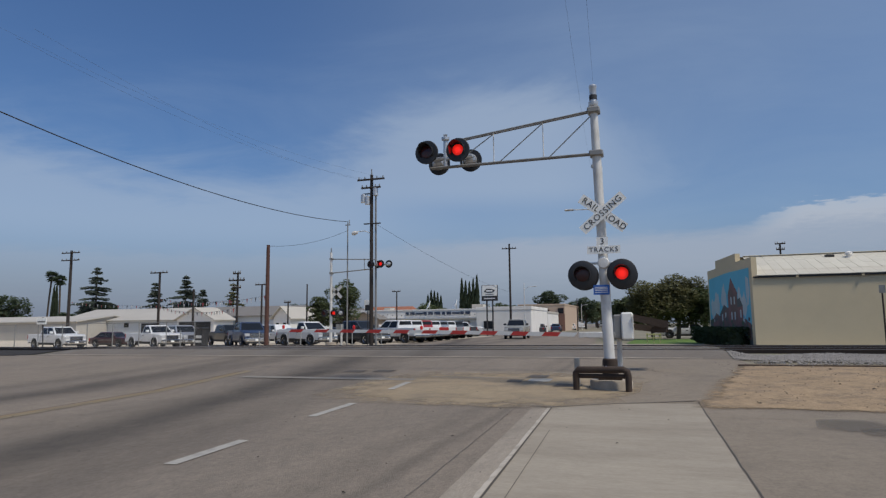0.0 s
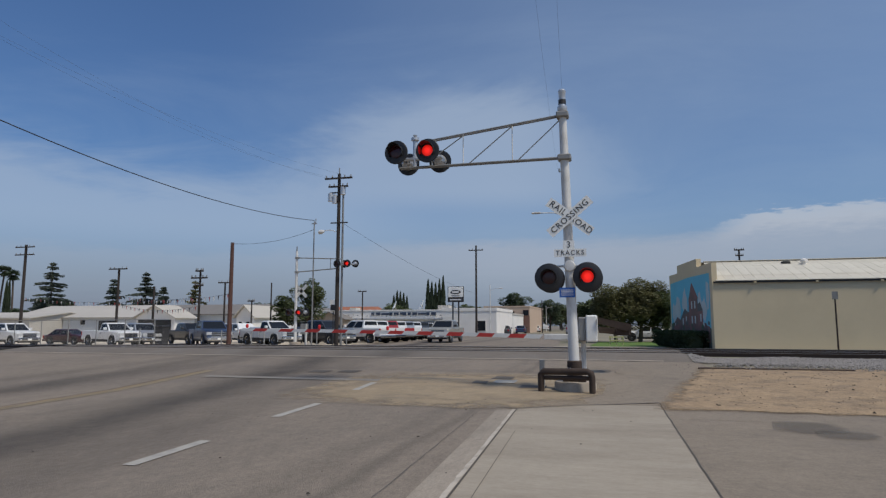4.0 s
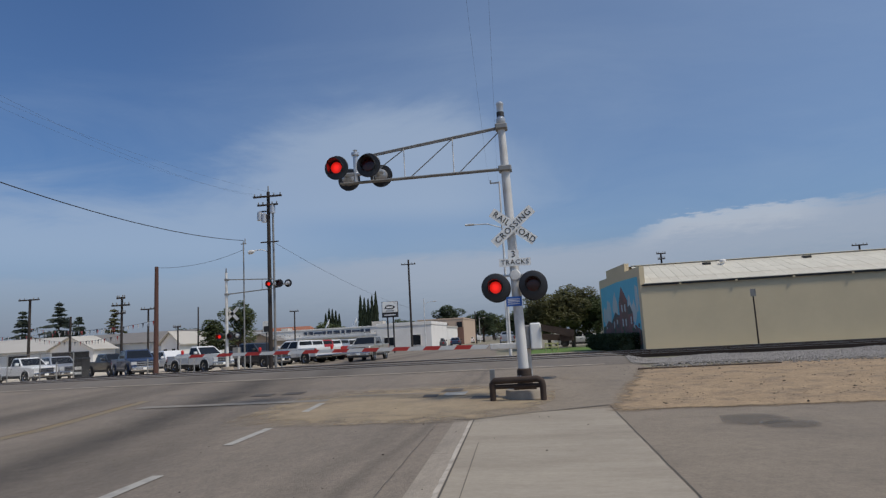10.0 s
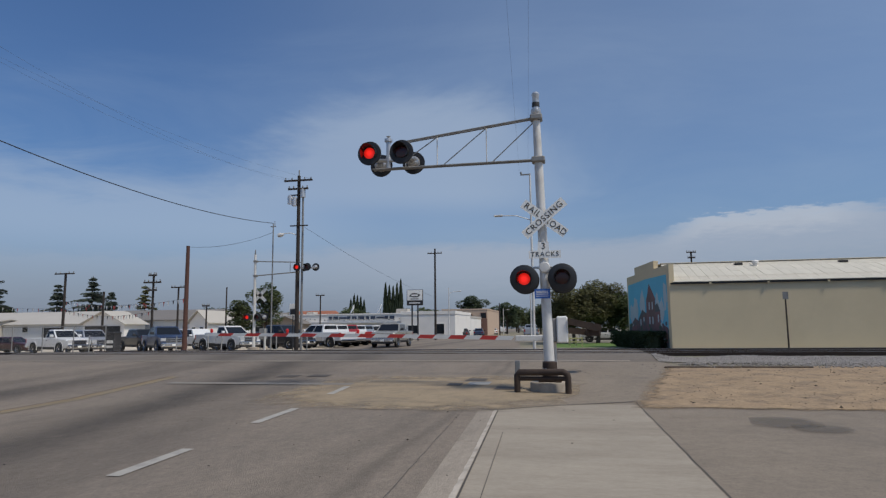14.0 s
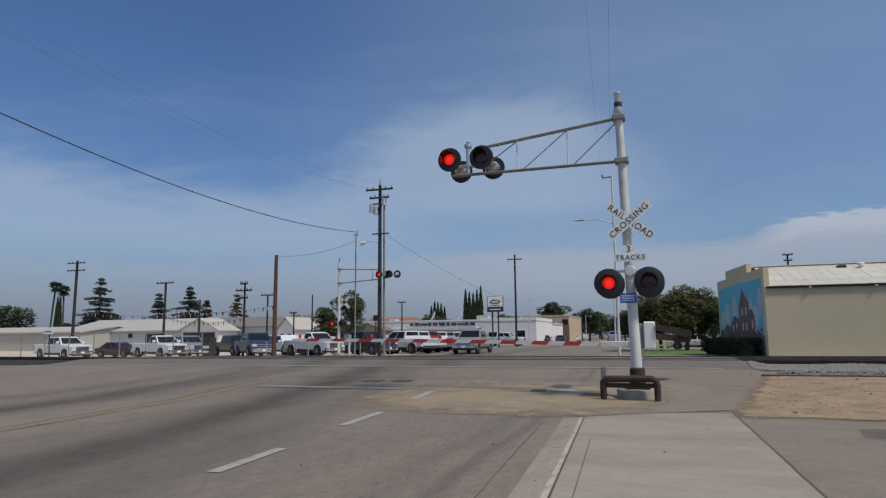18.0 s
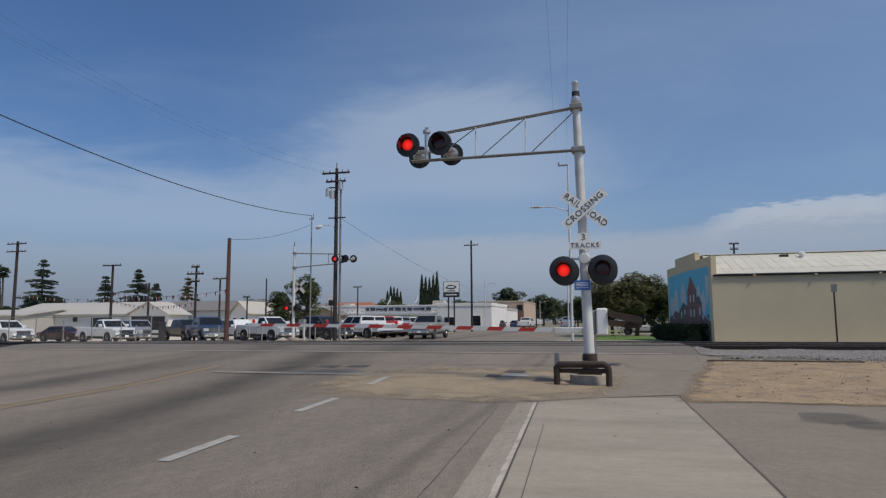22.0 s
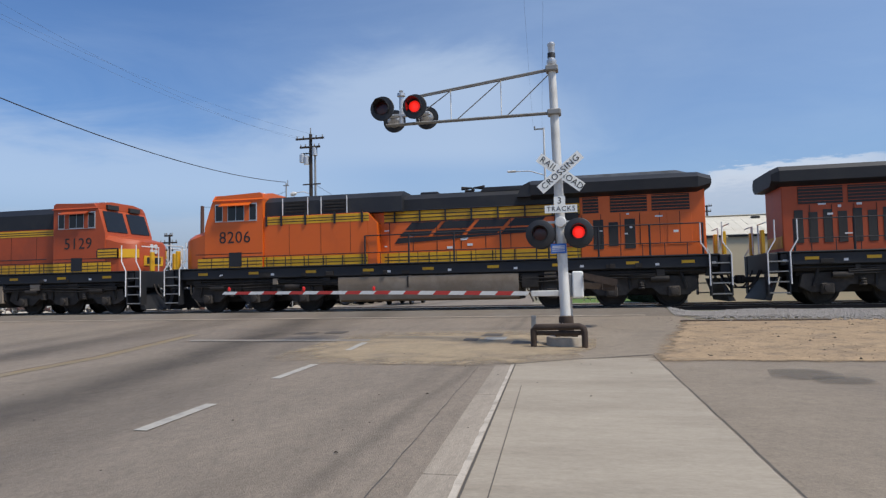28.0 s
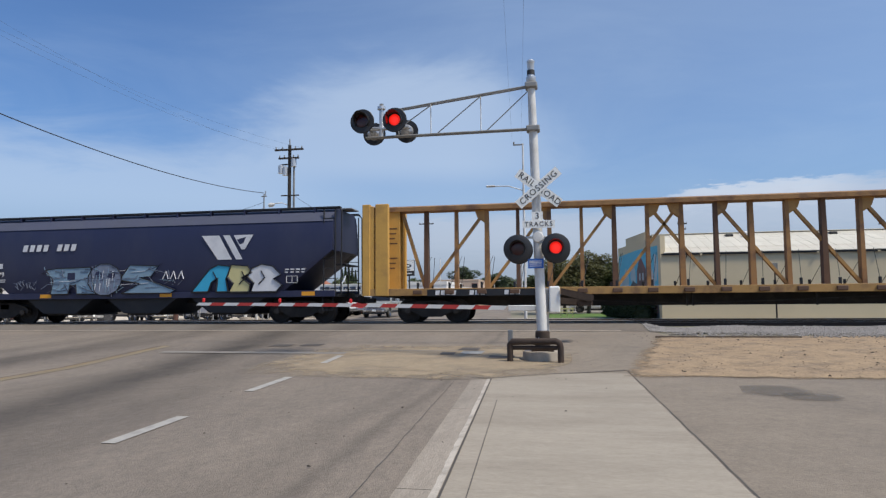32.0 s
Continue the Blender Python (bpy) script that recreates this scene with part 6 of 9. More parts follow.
def hopper(number, tag):
    """Covered hopper, 17.4 m over the couplers."""
    L = 17.4
    th = thing("hopper_car", "navy blue covered hopper car with spray paint", "hopper car", group="hopper cars")
    prof = [(-1.42, 1.16), (-1.52, 1.6), (-1.56, 2.4), (-1.52, 3.3), (-1.40, 3.85), (-1.25, 4.22), (-0.95, 4.36), (0.95, 4.36), (1.25, 4.22), (1.40, 3.85), (1.52, 3.3), (1.56, 2.4), (1.52, 1.6), (1.42, 1.16)]
    # body with sloped lower ends
    g = Geo()
    cuts = ((0.68, 2.75), (2.75, 1.16), (L - 2.75, 1.16), (L - 0.68, 2.75))
    v = []
    for x, zmin in cuts:
        for y, z in prof:
            if z < zmin:
                y2 = math.copysign(np.interp(zmin, [1.16, 1.6, 2.4, 3.3], [1.42, 1.52, 1.56, 1.52]), y)
                v.append((x, y2, zmin))
            else:
                v.append((x, y, z))
    n = len(prof)
    f = [(j * n + i, j * n + i + 1, (j + 1) * n + i + 1, (j + 1) * n + i) for j in range(3) for i in range(n - 1)]
    f += [tuple(range(n - 1, -1, -1)), tuple(range(3 * n, 4 * n))]
    f += [(j * n, (j + 1) * n, (j + 1) * n + n - 1, j * n + n - 1) for j in range(3)]
    part("body", g.add(v, f), M["navy"], th)
    for s in (-1, 1):
        q = [(s * 1.405, 3.86), (s * 1.262, 4.20), (s * 1.275, 4.21), (s * 1.425, 3.86)]
        part("side_band", Geo().prism(q, "x", 0.70, L - 0.70), M["navy_pale"], th, "paler band under the roof edge")
        part("roof_rail", Geo().box(0.5, L - 0.5, s * 1.27, s * 1.0, 4.36, 4.43, 0.01), M["loco_black"], th)
        for k in range(11):
            x = 1.5 + k * (L - 3) / 10
            part("roof_bracket", Geo().box(x - 0.03, x + 0.03, s * 1.10, s * 1.29, 4.2, 4.40), M["navy"], th)
        part("side_sill", Geo().box(0.6, L - 0.6, s * 1.43, s * 1.50, 1.0, 1.24, 0.01), M["navy"], th)
        for x in (1.45, 4.2, 9.6, L - 1.9):
            part("reflector", Geo().box(x, x + 0.52, s * 1.502, s * 1.508, 1.05, 1.2), M["reflector"], th, "amber reflector")
        for xe, d in ((0.62, 1), (L - 0.62, -1)):
            for dx in (0.0, 0.45):
                part("end_post", Geo().tube((xe + d * dx, s * 1.40, 1.1), (xe + d * dx, s * 1.40, 4.30), 0.03, 0.03, 6), M["loco_black"], th)
            for k in range(8):
                z = 1.3 + k * 0.38
                part("ladder_rung", Geo().tube((xe, s * 1.40, z), (xe + d * 0.45, s * 1.40, z), 0.014, 0.014, 6), M["loco_black"], th)
            part("slope_sheet", Geo().prism([(xe + d * 0.12, 2.7), (xe + d * 2.1, 1.2), (xe + d * 2.25, 1.2), (xe + d * 0.26, 2.74)], "y", s * 0.9, s * 1.36), M["loco_black"], th)
    part("roof_walk", Geo().box(0.3, L - 0.3, -0.45, 0.45, 4.42, 4.46), M["galv_dark"], th)
    part("hatch_cover", Geo().box(1.2, L - 1.2, -0.3, 0.3, 4.46, 4.55, 0.04), M["navy"], th)
    part("centre_sill", Geo().box(0.4, L - 0.4, -0.25, 0.25, 0.8, 1.15), M["under"], th)
    for xc in (5.0, L / 2, L - 5.0):
        g = Geo()
        g.prism([(xc - 1.75, 1.16), (xc + 1.75, 1.16), (xc + 0.75, 0.42), (xc - 0.75, 0.42)], "y", -1.35, 1.35)
        part("hopper_bay", g, M["loco_black"], th, "black discharge bay")
        part("outlet_gate", Geo().box(xc - 0.8, xc + 0.8, -1.1, 1.1, 0.34, 0.43, 0.01), M["under"], th)
    for xe, d in ((0.0, 1), (L, -1)):
        coupler(th, xe, d)
        part("end_platform", Geo().box(xe + d * 0.5, xe + d * 2.9, -1.4, 1.4, 1.0, 1.1), M["loco_black"], th)
        xc = xe + d * 2.15
        freight_bogie(th, xc)
        for s in (-1, 1):
            part("sill_step", Geo().path([(xe + d * 0.7, s * 1.42, 1.0), (xe + d * 0.7, s * 1.42, 0.5), (xe + d * 1.1, s * 1.42, 0.5), (xe + d * 1.1, s * 1.42, 1.0)], 0.018, 6), M["loco_black"], th)
            part("corner_pipe", Geo().path([(xe + d * 0.55, s * 1.1, 4.42), (xe + d * 0.42, s * 1.25, 4.25), (xe + d * 0.42, s * 1.3, 1.1)], 0.03, 6), M["loco_black"], th)
        part("brake_platform", Geo().box(xe + d * 0.45, xe + d * 0.8, -0.9, 0.9, 2.2, 2.26), M["loco_black"], th)
    # marks on the near side: triangles, name bars, number
    yb = -1.566
    ox, on = 0.15, 0.0
    for q in ([(11.25, 3.40), (11.98, 3.40), (12.52, 2.46), (11.94, 2.46)], [(12.14, 3.40), (12.42, 3.40), (12.97, 2.46), (12.70, 2.46)], [(12.58, 3.40), (13.4, 3.40), (13.05, 2.84), (12.92, 2.84)]):
        part("white_mark", Geo().prism([(px + ox, pz) for px, pz in q], "y", yb, yb - 0.006), M["white_let"], th)
    part("mark_shade", Geo().prism([(12.72 + ox, 3.22), (13.1 + ox, 3.32), (13.0 + ox, 3.08), (12.84 + ox, 3.03)], "y", yb - 0.007, yb - 0.009), M["navy"], th)
    for k in range(8):
        if k == 4:
            continue
        x = 3.35 + on + k * 0.32
        part("name_bar", Geo().prism([(x, 2.95), (x + 0.21, 2.95), (x + 0.28, 3.22), (x + 0.07, 3.22)], "y", yb - 0.002, yb - 0.007), M["white_let"], th, "white slanted lettering bar")
    for k in range(3):
        part("mark_bar", Geo().box(1.87 + k * 0.2, 2.03 + k * 0.2, yb, yb - 0.006, 2.28, 2.48), M["white_let"], th)
    words("number", number, 0.27, M["white_let"], th, pose(2.15, yb + 0.01, 2.02) @ FRONT, 0.006, 1.05)
    for z in (1.72, 1.80):
        part("small_print", Geo().box(1.75, 2.55, yb + 0.03, yb + 0.02, z, z + 0.03), M["white_let"], th)
    for k in range(4):
        part("small_print", Geo().box(14.85 + 0.22 * k, 15.0 + 0.22 * k, yb + 0.02, yb, 2.02, 2.07), M["white_let"], th)
        part("small_print", Geo().box(14.85 + 0.22 * k, 14.97 + 0.22 * k, yb + 0.02, yb, 1.92, 1.96), M["white_let"], th)
    g = Geo()
    for a, b, c, d in ((14.9, 15.35, 1.80, 1.78), (14.9, 15.35, 1.55, 1.53), (14.9, 14.92, 1.8, 1.53), (15.12, 15.14, 1.8, 1.53), (15.33, 15.35, 1.8, 1.53)):
        g.box(a, b, yb + 0.03, yb + 0.012, c, d)
    part("stencil_frame", g, M["white_let"], th)
    spray(th, tag)
    return th


def spray(th, tag):
    y = -1.568
    if tag == 1:
        rnd = random.Random(17)
        # a ragged orange field with bulging dark-rimmed golden shapes on it
        top = [(7.0 + 0.3 * k, 2.16 + 0.10 * math.sin(k * 1.7) + rnd.uniform(-0.08, 0.10)) for k in range(27)]
        low = [(15.0 - 0.3 * k, 1.22 + rnd.uniform(-0.03, 0.05)) for k in range(28)]
        part("spray_field", Geo().prism(top + low, "y", y, y - 0.003), M["spray_orange"], th, "orange spray field")
        part("spray_field", Geo().prism([(13.6, 1.22), (15.6, 1.22), (15.75, 1.5), (15.2, 1.62), (15.0, 2.2), (13.9, 2.25)], "y", y + 0.002, y - 0.0025), M["spray_red"], th, "red end of the spray field")
        # each shape: base, width, height, and how far it leans
        for k, (a, w_, h, lean) in enumerate(((7.35, 1.15, 0.86, 0.10), (8.45, 0.95, 0.78, -0.05), (9.4, 1.0, 0.88, 0.0), (10.35, 1.4, 0.84, 0.05), (11.7, 0.75, 0.90, 0.08), (12.4, 1.3, 0.86, -0.1), (13.65, 0.95, 0.80, 0.12))):
            ph = rnd.uniform(0, 6.28)
            pts = []
            for i in range(26):
                an = 2 * math.pi * i / 26
                c, sn = math.cos(an), math.sin(an)
                e = max(abs(c), abs(sn)) ** -0.55
                r = 1 + 0.10 * math.sin(3 * an + ph) + 0.09 * math.sin(5 * an + 2 * ph)
                zz = h / 2 * sn * e * r * 0.95
                pts.append((a + w_ / 2 + w_ / 2 * c * e * r * 0.95 + lean * zz, 1.72 + zz))
            part("spray_letter", Geo().prism(pts, "y", y - 0.004, y - 0.007), M["gold"], th, "bulging golden spray shape")
            under = [(px, min(pz, 1.62 + 0.06 * math.sin(px * 7))) for px, pz in pts]
            part("spray_shade", Geo().prism(under, "y", y - 0.0075, y - 0.009), M["gold_dark"], th, "brown lower half of the spray shape")
            part("spray_outline", Geo().path([(px, y - 0.010, pz) for px, pz in pts + pts[:1]], 0.036, 4), M["loco_black"], th, "black spray outline")
            part("spray_stroke", Geo().path([(a + w_ * 0.2, y - 0.0095, 1.92), (a + w_ * 0.4, y - 0.0095, 2.0), (a + w_ * 0.6, y - 0.0095, 1.98)], 0.022, 4), M["spray_cream"], th)
        for k in range(30):
            x, z = rnd.uniform(7.1, 14.8), rnd.uniform(1.25, 2.2)
            part("spray_stroke", Geo().tube((x, y - 0.013, z), (x + rnd.uniform(-0.2, 0.2), y - 0.013, z + rnd.uniform(-0.12, 0.12)), 0.012, 0.012, 4), M[("loco_black", "gold_dark", "spray_orange")[k % 3]], th)
        # a pale angular scrawl beside it
        for k in range(11):
            a = 2.75 + 0.41 * k
            pts = [(a, 1.42), (a + rnd.uniform(-0.1, 0.15), 1.72), (a - 0.1, 1.95 + rnd.uniform(-0.1, 0.12)), (a + 0.24, 2.04 + rnd.uniform(-0.12, 0.1)), (a + 0.42, 1.82), (a + 0.26, 1.68), (a + 0.46, 1.44), (a + 0.22, 1.38)]
            part("spray_tag", Geo().prism(pts, "y", y + 0.022, y + 0.019), M["spray_grey"], th, "grey spray scrawl")
            part("spray_stroke", Geo().path([(px + rnd.uniform(-0.05, 0.05), y + 0.016, pz + rnd.uniform(-0.04, 0.06)) for px, pz in pts], 0.017, 4), M["navy_pale"] if k % 2 else M["spray_pale"], th)
            part("spray_stroke", Geo().tube((a, y + 0.017, 1.42), (a + 0.4, y + 0.017, 1.95), 0.022, 0.022, 4), M["navy"], th)
        for k in range(22):
            x, z = rnd.uniform(2.2, 5.6), rnd.uniform(1.22, 1.36)
            part("spray_stroke", Geo().tube((x, y + 0.06, z), (x + rnd.uniform(-0.12, 0.2), y + 0.06, z + rnd.uniform(-0.06, 0.08)), 0.011, 0.011, 4), M["spray_pale"], th)
    else:
        ring = [(7.2 + 0.74 * math.cos(a * 0.2618) * (1 + 0.03 * (a % 2)), 1.77 + 0.62 * math.sin(a * 0.2618) * (1 + 0.04 * (a % 2))) for a in range(24)]
        block = [(4.5, 2.18), (5.0, 2.24), (6.55, 2.27), (6.62, 1.8), (6.8, 1.2), (5.95, 1.2), (5.9, 1.55), (5.62, 1.55), (5.55, 1.2), (4.75, 1.2), (4.85, 1.75)]
        bent = [(8.3, 2.32), (9.55, 2.27), (9.25, 1.86), (8.75, 1.84), (9.3, 1.66), (10.3, 1.32), (10.1, 1.2), (7.95, 1.2), (8.5, 1.45), (8.75, 1.58), (7.95, 1.72), (7.98, 1.9)]
        for pts, m, up in ((block, "spray_pale", 0), (bent, "spray_pale", 0), (ring, "spray_grey", 0.006)):
            part("spray_letter", Geo().prism(pts, "y", y - up, y - up - 0.003), M[m], th, "pale blue spray shape")
            part("spray_outline", Geo().path([(px, y - up - 0.004, pz) for px, pz in pts + pts[:1]], 0.022, 4), M["loco_black"], th)
        for cx in (6.92, 7.5):
            part("spray_hole", Geo().prism([(cx + 0.17 * math.cos(a), 1.95 + 0.15 * math.sin(a)) for a in (0, 0.8, 1.6, 2.4, 3.14, 3.9, 4.7, 5.5)], "y", y - 0.010, y - 0.013), M["navy"], th)
        part("spray_hole", Geo().box(5.5, 5.85, y - 0.007, y - 0.004, 1.78, 2.06), M["navy"], th)
        rnd = random.Random(7)
        for k in range(40):
            x = rnd.uniform(6.6, 7.8) if k < 22 else rnd.uniform(4.9, 9.4)
            z = rnd.uniform(1.35, 2.1)
            dx, dz = (0.02, 0.16) if k < 22 else (0.3, 0.02)
            part("spray_stroke", Geo().tube((x - dx, y - 0.012, z - dz), (x + dx, y - 0.012, z + dz), 0.011, 0.011, 4), M["white_let"] if k % 3 == 0 else M["spray_grey" if k >= 22 else "spray_pale"], th)
        for k in range(60):
            x, z = rnd.uniform(4.3, 10.2), rnd.uniform(1.22, 2.3)
            a = rnd.uniform(0, 3.14)
            ln = rnd.uniform(0.08, 0.3)
            part("spray_stroke", Geo().tube((x - ln * math.cos(a), y - 0.014, z - ln * math.sin(a) * 0.6), (x + ln * math.cos(a), y - 0.014, z + ln * math.sin(a) * 0.6), 0.012, 0.012, 4), M[("navy", "spray_grey", "spray_pale", "navy_pale")[k % 4]], th)
        for k in range(30):
            x, z = 0.95 + rnd.uniform(0, 1.2), rnd.uniform(2.2, 3.5)
            part("spray_stroke", Geo().tube((x, y + 0.03, z), (x + rnd.uniform(-0.2, 0.2), y + 0.03, z + rnd.uniform(-0.2, 0.2)), 0.012, 0.012, 4), M["spray_grey"], th)
        for k in range(26):
            x = 3.0 + 0.055 * k if k < 20 else 9.8 + 0.12 * (k - 20)
            z = rnd.uniform(1.45, 1.75)
            part("spray_stroke", Geo().tube((x, y, z), (x + rnd.uniform(-0.12, 0.2), y, z + rnd.uniform(-0.2, 0.2)), 0.010, 0.010, 4), M["spray_grey"], th)
        for k in range(3):
            a = 9.75 + 0.33 * k
            part("spray_tag", Geo().tube((a, y, 1.75), (a + 0.14, y, 2.05), 0.02, 0.02, 5).tube((a + 0.14, y, 2.05), (a + 0.24, y, 1.75), 0.02, 0.02, 5), M["white_let"], th)
        for k, (a, m) in enumerate(((11.3, "spray_blue"), (12.5, "spray_cream"), (13.3, "white_let"))):
            pts = ([(11.0, 1.22), (11.75, 2.1), (12.1, 2.26), (12.65, 2.2), (12.45, 1.7), (12.55, 1.22), (12.05, 1.22), (12.1, 1.75), (11.85, 1.6), (11.7, 1.22)],
                   [(12.65, 2.26), (13.35, 2.2), (13.5, 1.95), (13.1, 1.75), (13.45, 1.5), (13.4, 1.2), (12.6, 1.2), (12.75, 1.55), (12.5, 1.8)],
                   [(13.5, 2.1), (13.9, 2.26), (14.35, 2.18), (14.7, 1.85), (14.4, 1.7), (14.75, 1.45), (14.5, 1.2), (13.5, 1.2), (13.6, 1.55), (13.35, 1.8)])[k]
            part("spray_letter", Geo().prism(pts, "y", y - 0.004 - 0.004 * k, y - 0.007 - 0.004 * k), M[m], th)
            part("spray_outline", Geo().path([(px, y - 0.008 - 0.004 * k, pz) for px, pz in pts + pts[:1]], 0.032, 4), M["loco_black"], th)
            part("spray_stroke", Geo().path([(a + 0.5, y - 0.012 - 0.004 * k, 1.5), (a + 0.75, y - 0.012 - 0.004 * k, 1.75), (a + 0.6, y - 0.012 - 0.004 * k, 2.0)], 0.025, 4), M["loco_black"], th)
    random.seed(200 + tag)
    for k in range(7):
        a = 0.95 + random.uniform(0, 1.0)
        z = random.uniform(2.7, 3.4)
        part("spray_line", Geo().path([(a, y + 0.03, z), (a + random.uniform(-.2, .3), y + 0.03, z + random.uniform(-.3, .3)), (a + random.uniform(-.1, .4), y + 0.03, z + random.uniform(-.3, .3))], 0.008, 4), M["spray_grey"], th)


def freight_bogie(th, xc):
    fr = Geo()
    for s in (-1, 1):
        fr.prism([(xc - 1.15, 0.58), (xc - 0.95, 0.72), (xc - 0.45, 0.85), (xc + 0.45, 0.85), (xc + 0.95, 0.72), (xc + 1.15, 0.58), (xc + 1.1, 0.44), (xc + 0.7, 0.42), (xc + 0.35, 0.24), (xc - 0.35, 0.24), (xc - 0.7, 0.42), (xc - 1.1, 0.44)], "y", s * 0.95, s * 1.1)
    fr.box(xc - 0.2, xc + 0.2, -1.1, 1.1, 0.6, 0.8)
    b = part("bogie_frame", fr, M["under"], th)
    for dx in (-0.9, 0.9):
        wheelset(b, "wheelset", xc + dx, 0.46, M["under"])
        for s in (-1, 1):
            part("bearing", Geo().lathe((xc + dx, s * 1.1, 0.47), (0, s, 0), [(0, 0.11), (0.08, 0.11), (0.09, 0.05), (0.1, 0)], 10), M["bogie"], b)


def centerbeam():
    L = 24.0
    th = thing("centerbeam_flatcar", "empty yellow centerbeam flatcar with rusty truss", "flatcar", group="flatcars")
    g = Geo()
    for s in (-1, 1):
        g.box(0.5, L - 0.5, s * 1.2, s * 1.42, 1.05, 1.32, 0.01)
    g.box(0.5, L - 0.5, -1.2, 1.2, 1.22, 1.30)
    part("deck", g, M["beam"], th, "rusty yellow deck sill")
    part("centre_sill", Geo().prism([(0.6, 1.05), (2.5, 0.85), (5.5, 0.62), (L - 5.5, 0.62), (L - 2.5, 0.85), (L - 0.6, 1.05), (L - 0.6, 1.2), (0.6, 1.2)], "y", -0.3, 0.3), M["under"], th)
    part("name_panel", Geo().box(2.9, 6.9, -1.428, -1.424, 1.03, 1.28), M["loco_black"], th, "black panel with white marks")
    for k in range(3):
        for j in range(3 + (k == 0)):
            x = 3.2 + 1.25 * k + 0.2 * j
            part("mark_bar", Geo().prism([(x, 1.07), (x + 0.15, 1.07), (x + 0.17, 1.24), (x + 0.02, 1.24)], "y", -1.4285, -1.432), M["white_let"], th)
    for x0, x1 in ((0.45, 0.75), (0.95, 1.45), (L - 0.75, L - 0.45), (L - 1.45, L - 0.95)):
        part("bulkhead_post", Geo().box(x0, x1, -1.45, -1.25, 1.05, 4.62, 0.02), M["bulkhead"], th)
        part("bulkhead_post", Geo().box(x0, x1, 1.25, 1.45, 1.05, 4.62, 0.02), M["bulkhead"], th)
    for xa, xb in ((0.5, 0.9), (L - 0.9, L - 0.5)):
        g = Geo().box(xa, xb, -1.42, 1.42, 1.3, 4.55, 0.02)
        part("bulkhead", g, M["bulkhead"], th, "yellow end bulkhead")
        for k in range(7):
            z = 1.6 + k * 0.42
            part("bulkhead_rib", Geo().box(xa - 0.05, xa, -1.4, 1.4, z, z + 0.08, 0.01), M["beam"], th)
            part("bulkhead_rib", Geo().box(xb, xb + 0.05, -1.4, 1.4, z, z + 0.08, 0.01), M["beam"], th)
    for x0, x1 in ((0.9, 1.6), (L - 1.6, L - 0.9)):
        part("end_web", Geo().box(x0, x1, -0.30, -0.24, 1.3, 4.5), M["bulkhead"], th, "yellow web plate with stencilled lines")
        part("end_web", Geo().box(x0, x1, 0.24, 0.30, 1.3, 4.5), M["bulkhead"], th)
        for k in range(9):
            if k in (4, 5):
                continue
            z = 3.75 - 0.2 * k
            part("small_print", Geo().box(x0 + 0.12, x0 + 0.6 - 0.05 * (k % 3), -0.303, -0.306, z, z + 0.05), M["rusty"], th)
    part("top_chord", Geo().prism([(-0.36, 4.46), (-0.36, 4.62), (-0.1, 4.70), (0.1, 4.70), (0.36, 4.62), (0.36, 4.46)], "x", 0.5, L - 0.5), M["beam_rust"], th)
    n = 16
    xs = [2.6 + k * (L - 5.2) / n for k in range(n + 1)]
    for k, x in enumerate(xs):
        wpost = 0.11 if k % 2 else 0.14
        part("truss_post", Geo().prism([(x - wpost * 0.7, 1.3), (x - wpost * 0.5, 4.46), (x + wpost * 0.5, 4.46), (x + wpost * 0.7, 1.3)], "y", -0.15, 0.15), M["beam_rust"] if k % 3 else M["rusty"], th)
    part("truss_brace", Geo().prism([(1.6, 4.4), (1.72, 4.4), (xs[0], 1.35), (xs[0] - 0.12, 1.35)], "y", -0.08, 0.08), M["beam"], th)
    spans = [(0, 2, 1), (2, 4, 1), (4, 6, 1), (6, 8, 1), (7, 9, 0), (9, 11, 0), (11, 13, 0), (13, 15, 0)]
    for a, b, up in spans:
        xa, xb = xs[a], xs[b]
        za, zb = (1.35, 4.4) if up else (4.4, 1.35)
        g = Geo().prism([(xa, za), (xa + 0.13, za), (xb, zb), (xb - 0.13, zb)], "y", -0.08, 0.08)
        part("truss_brace", g, M["beam"], th)
        xg, s = (xb, -1) if up else (xa, 1)
        part("gusset", Geo().prism([(xg, 4.46), (xg + s * 0.45, 4.46), (xg + s * 0.35, 4.15), (xg + s * 0.1, 3.95), (xg, 3.95)], "y", -0.14, 0.14), M["beam"], th)
    for x in xs:
        for s in (-1, 1):
            part("winch", Geo().box(x - 0.22, x + 0.12, s * 1.43, s * 1.50, 1.10, 1.26, 0.02), M["rusty"], th)
            part("cable", Geo().tube((x - 0.05, s * 1.35, 1.35), (x + 0.25, s * 0.3, 2.6), 0.01, 0.01, 5), M["loco_black"], th)
            part("strap_hook", Geo().box(x - 0.1, x - 0.02, s * 1.3, s * 1.38, 1.32, 1.55, 0.01), M["loco_black"], th)
    for xe, d in ((0.0, 1), (L, -1)):
        coupler(th, xe, d)
        freight_bogie(th, xe + d * 3.0)
    part("brake_rod", Geo().path([(7, -1.0, 0.9), (12, -1.0, 0.68), (18, -1.0, 0.9)], 0.02, 6), M["under"], th)
    for x in (8.6, 11.9, 12.1, 16):
        part("rod_hanger", Geo().box(x, x + 0.06, -1.05, -1.0, 0.6, 1.1), M["under"], th)
    th.scale = (1, 1, 0.955)
    return th


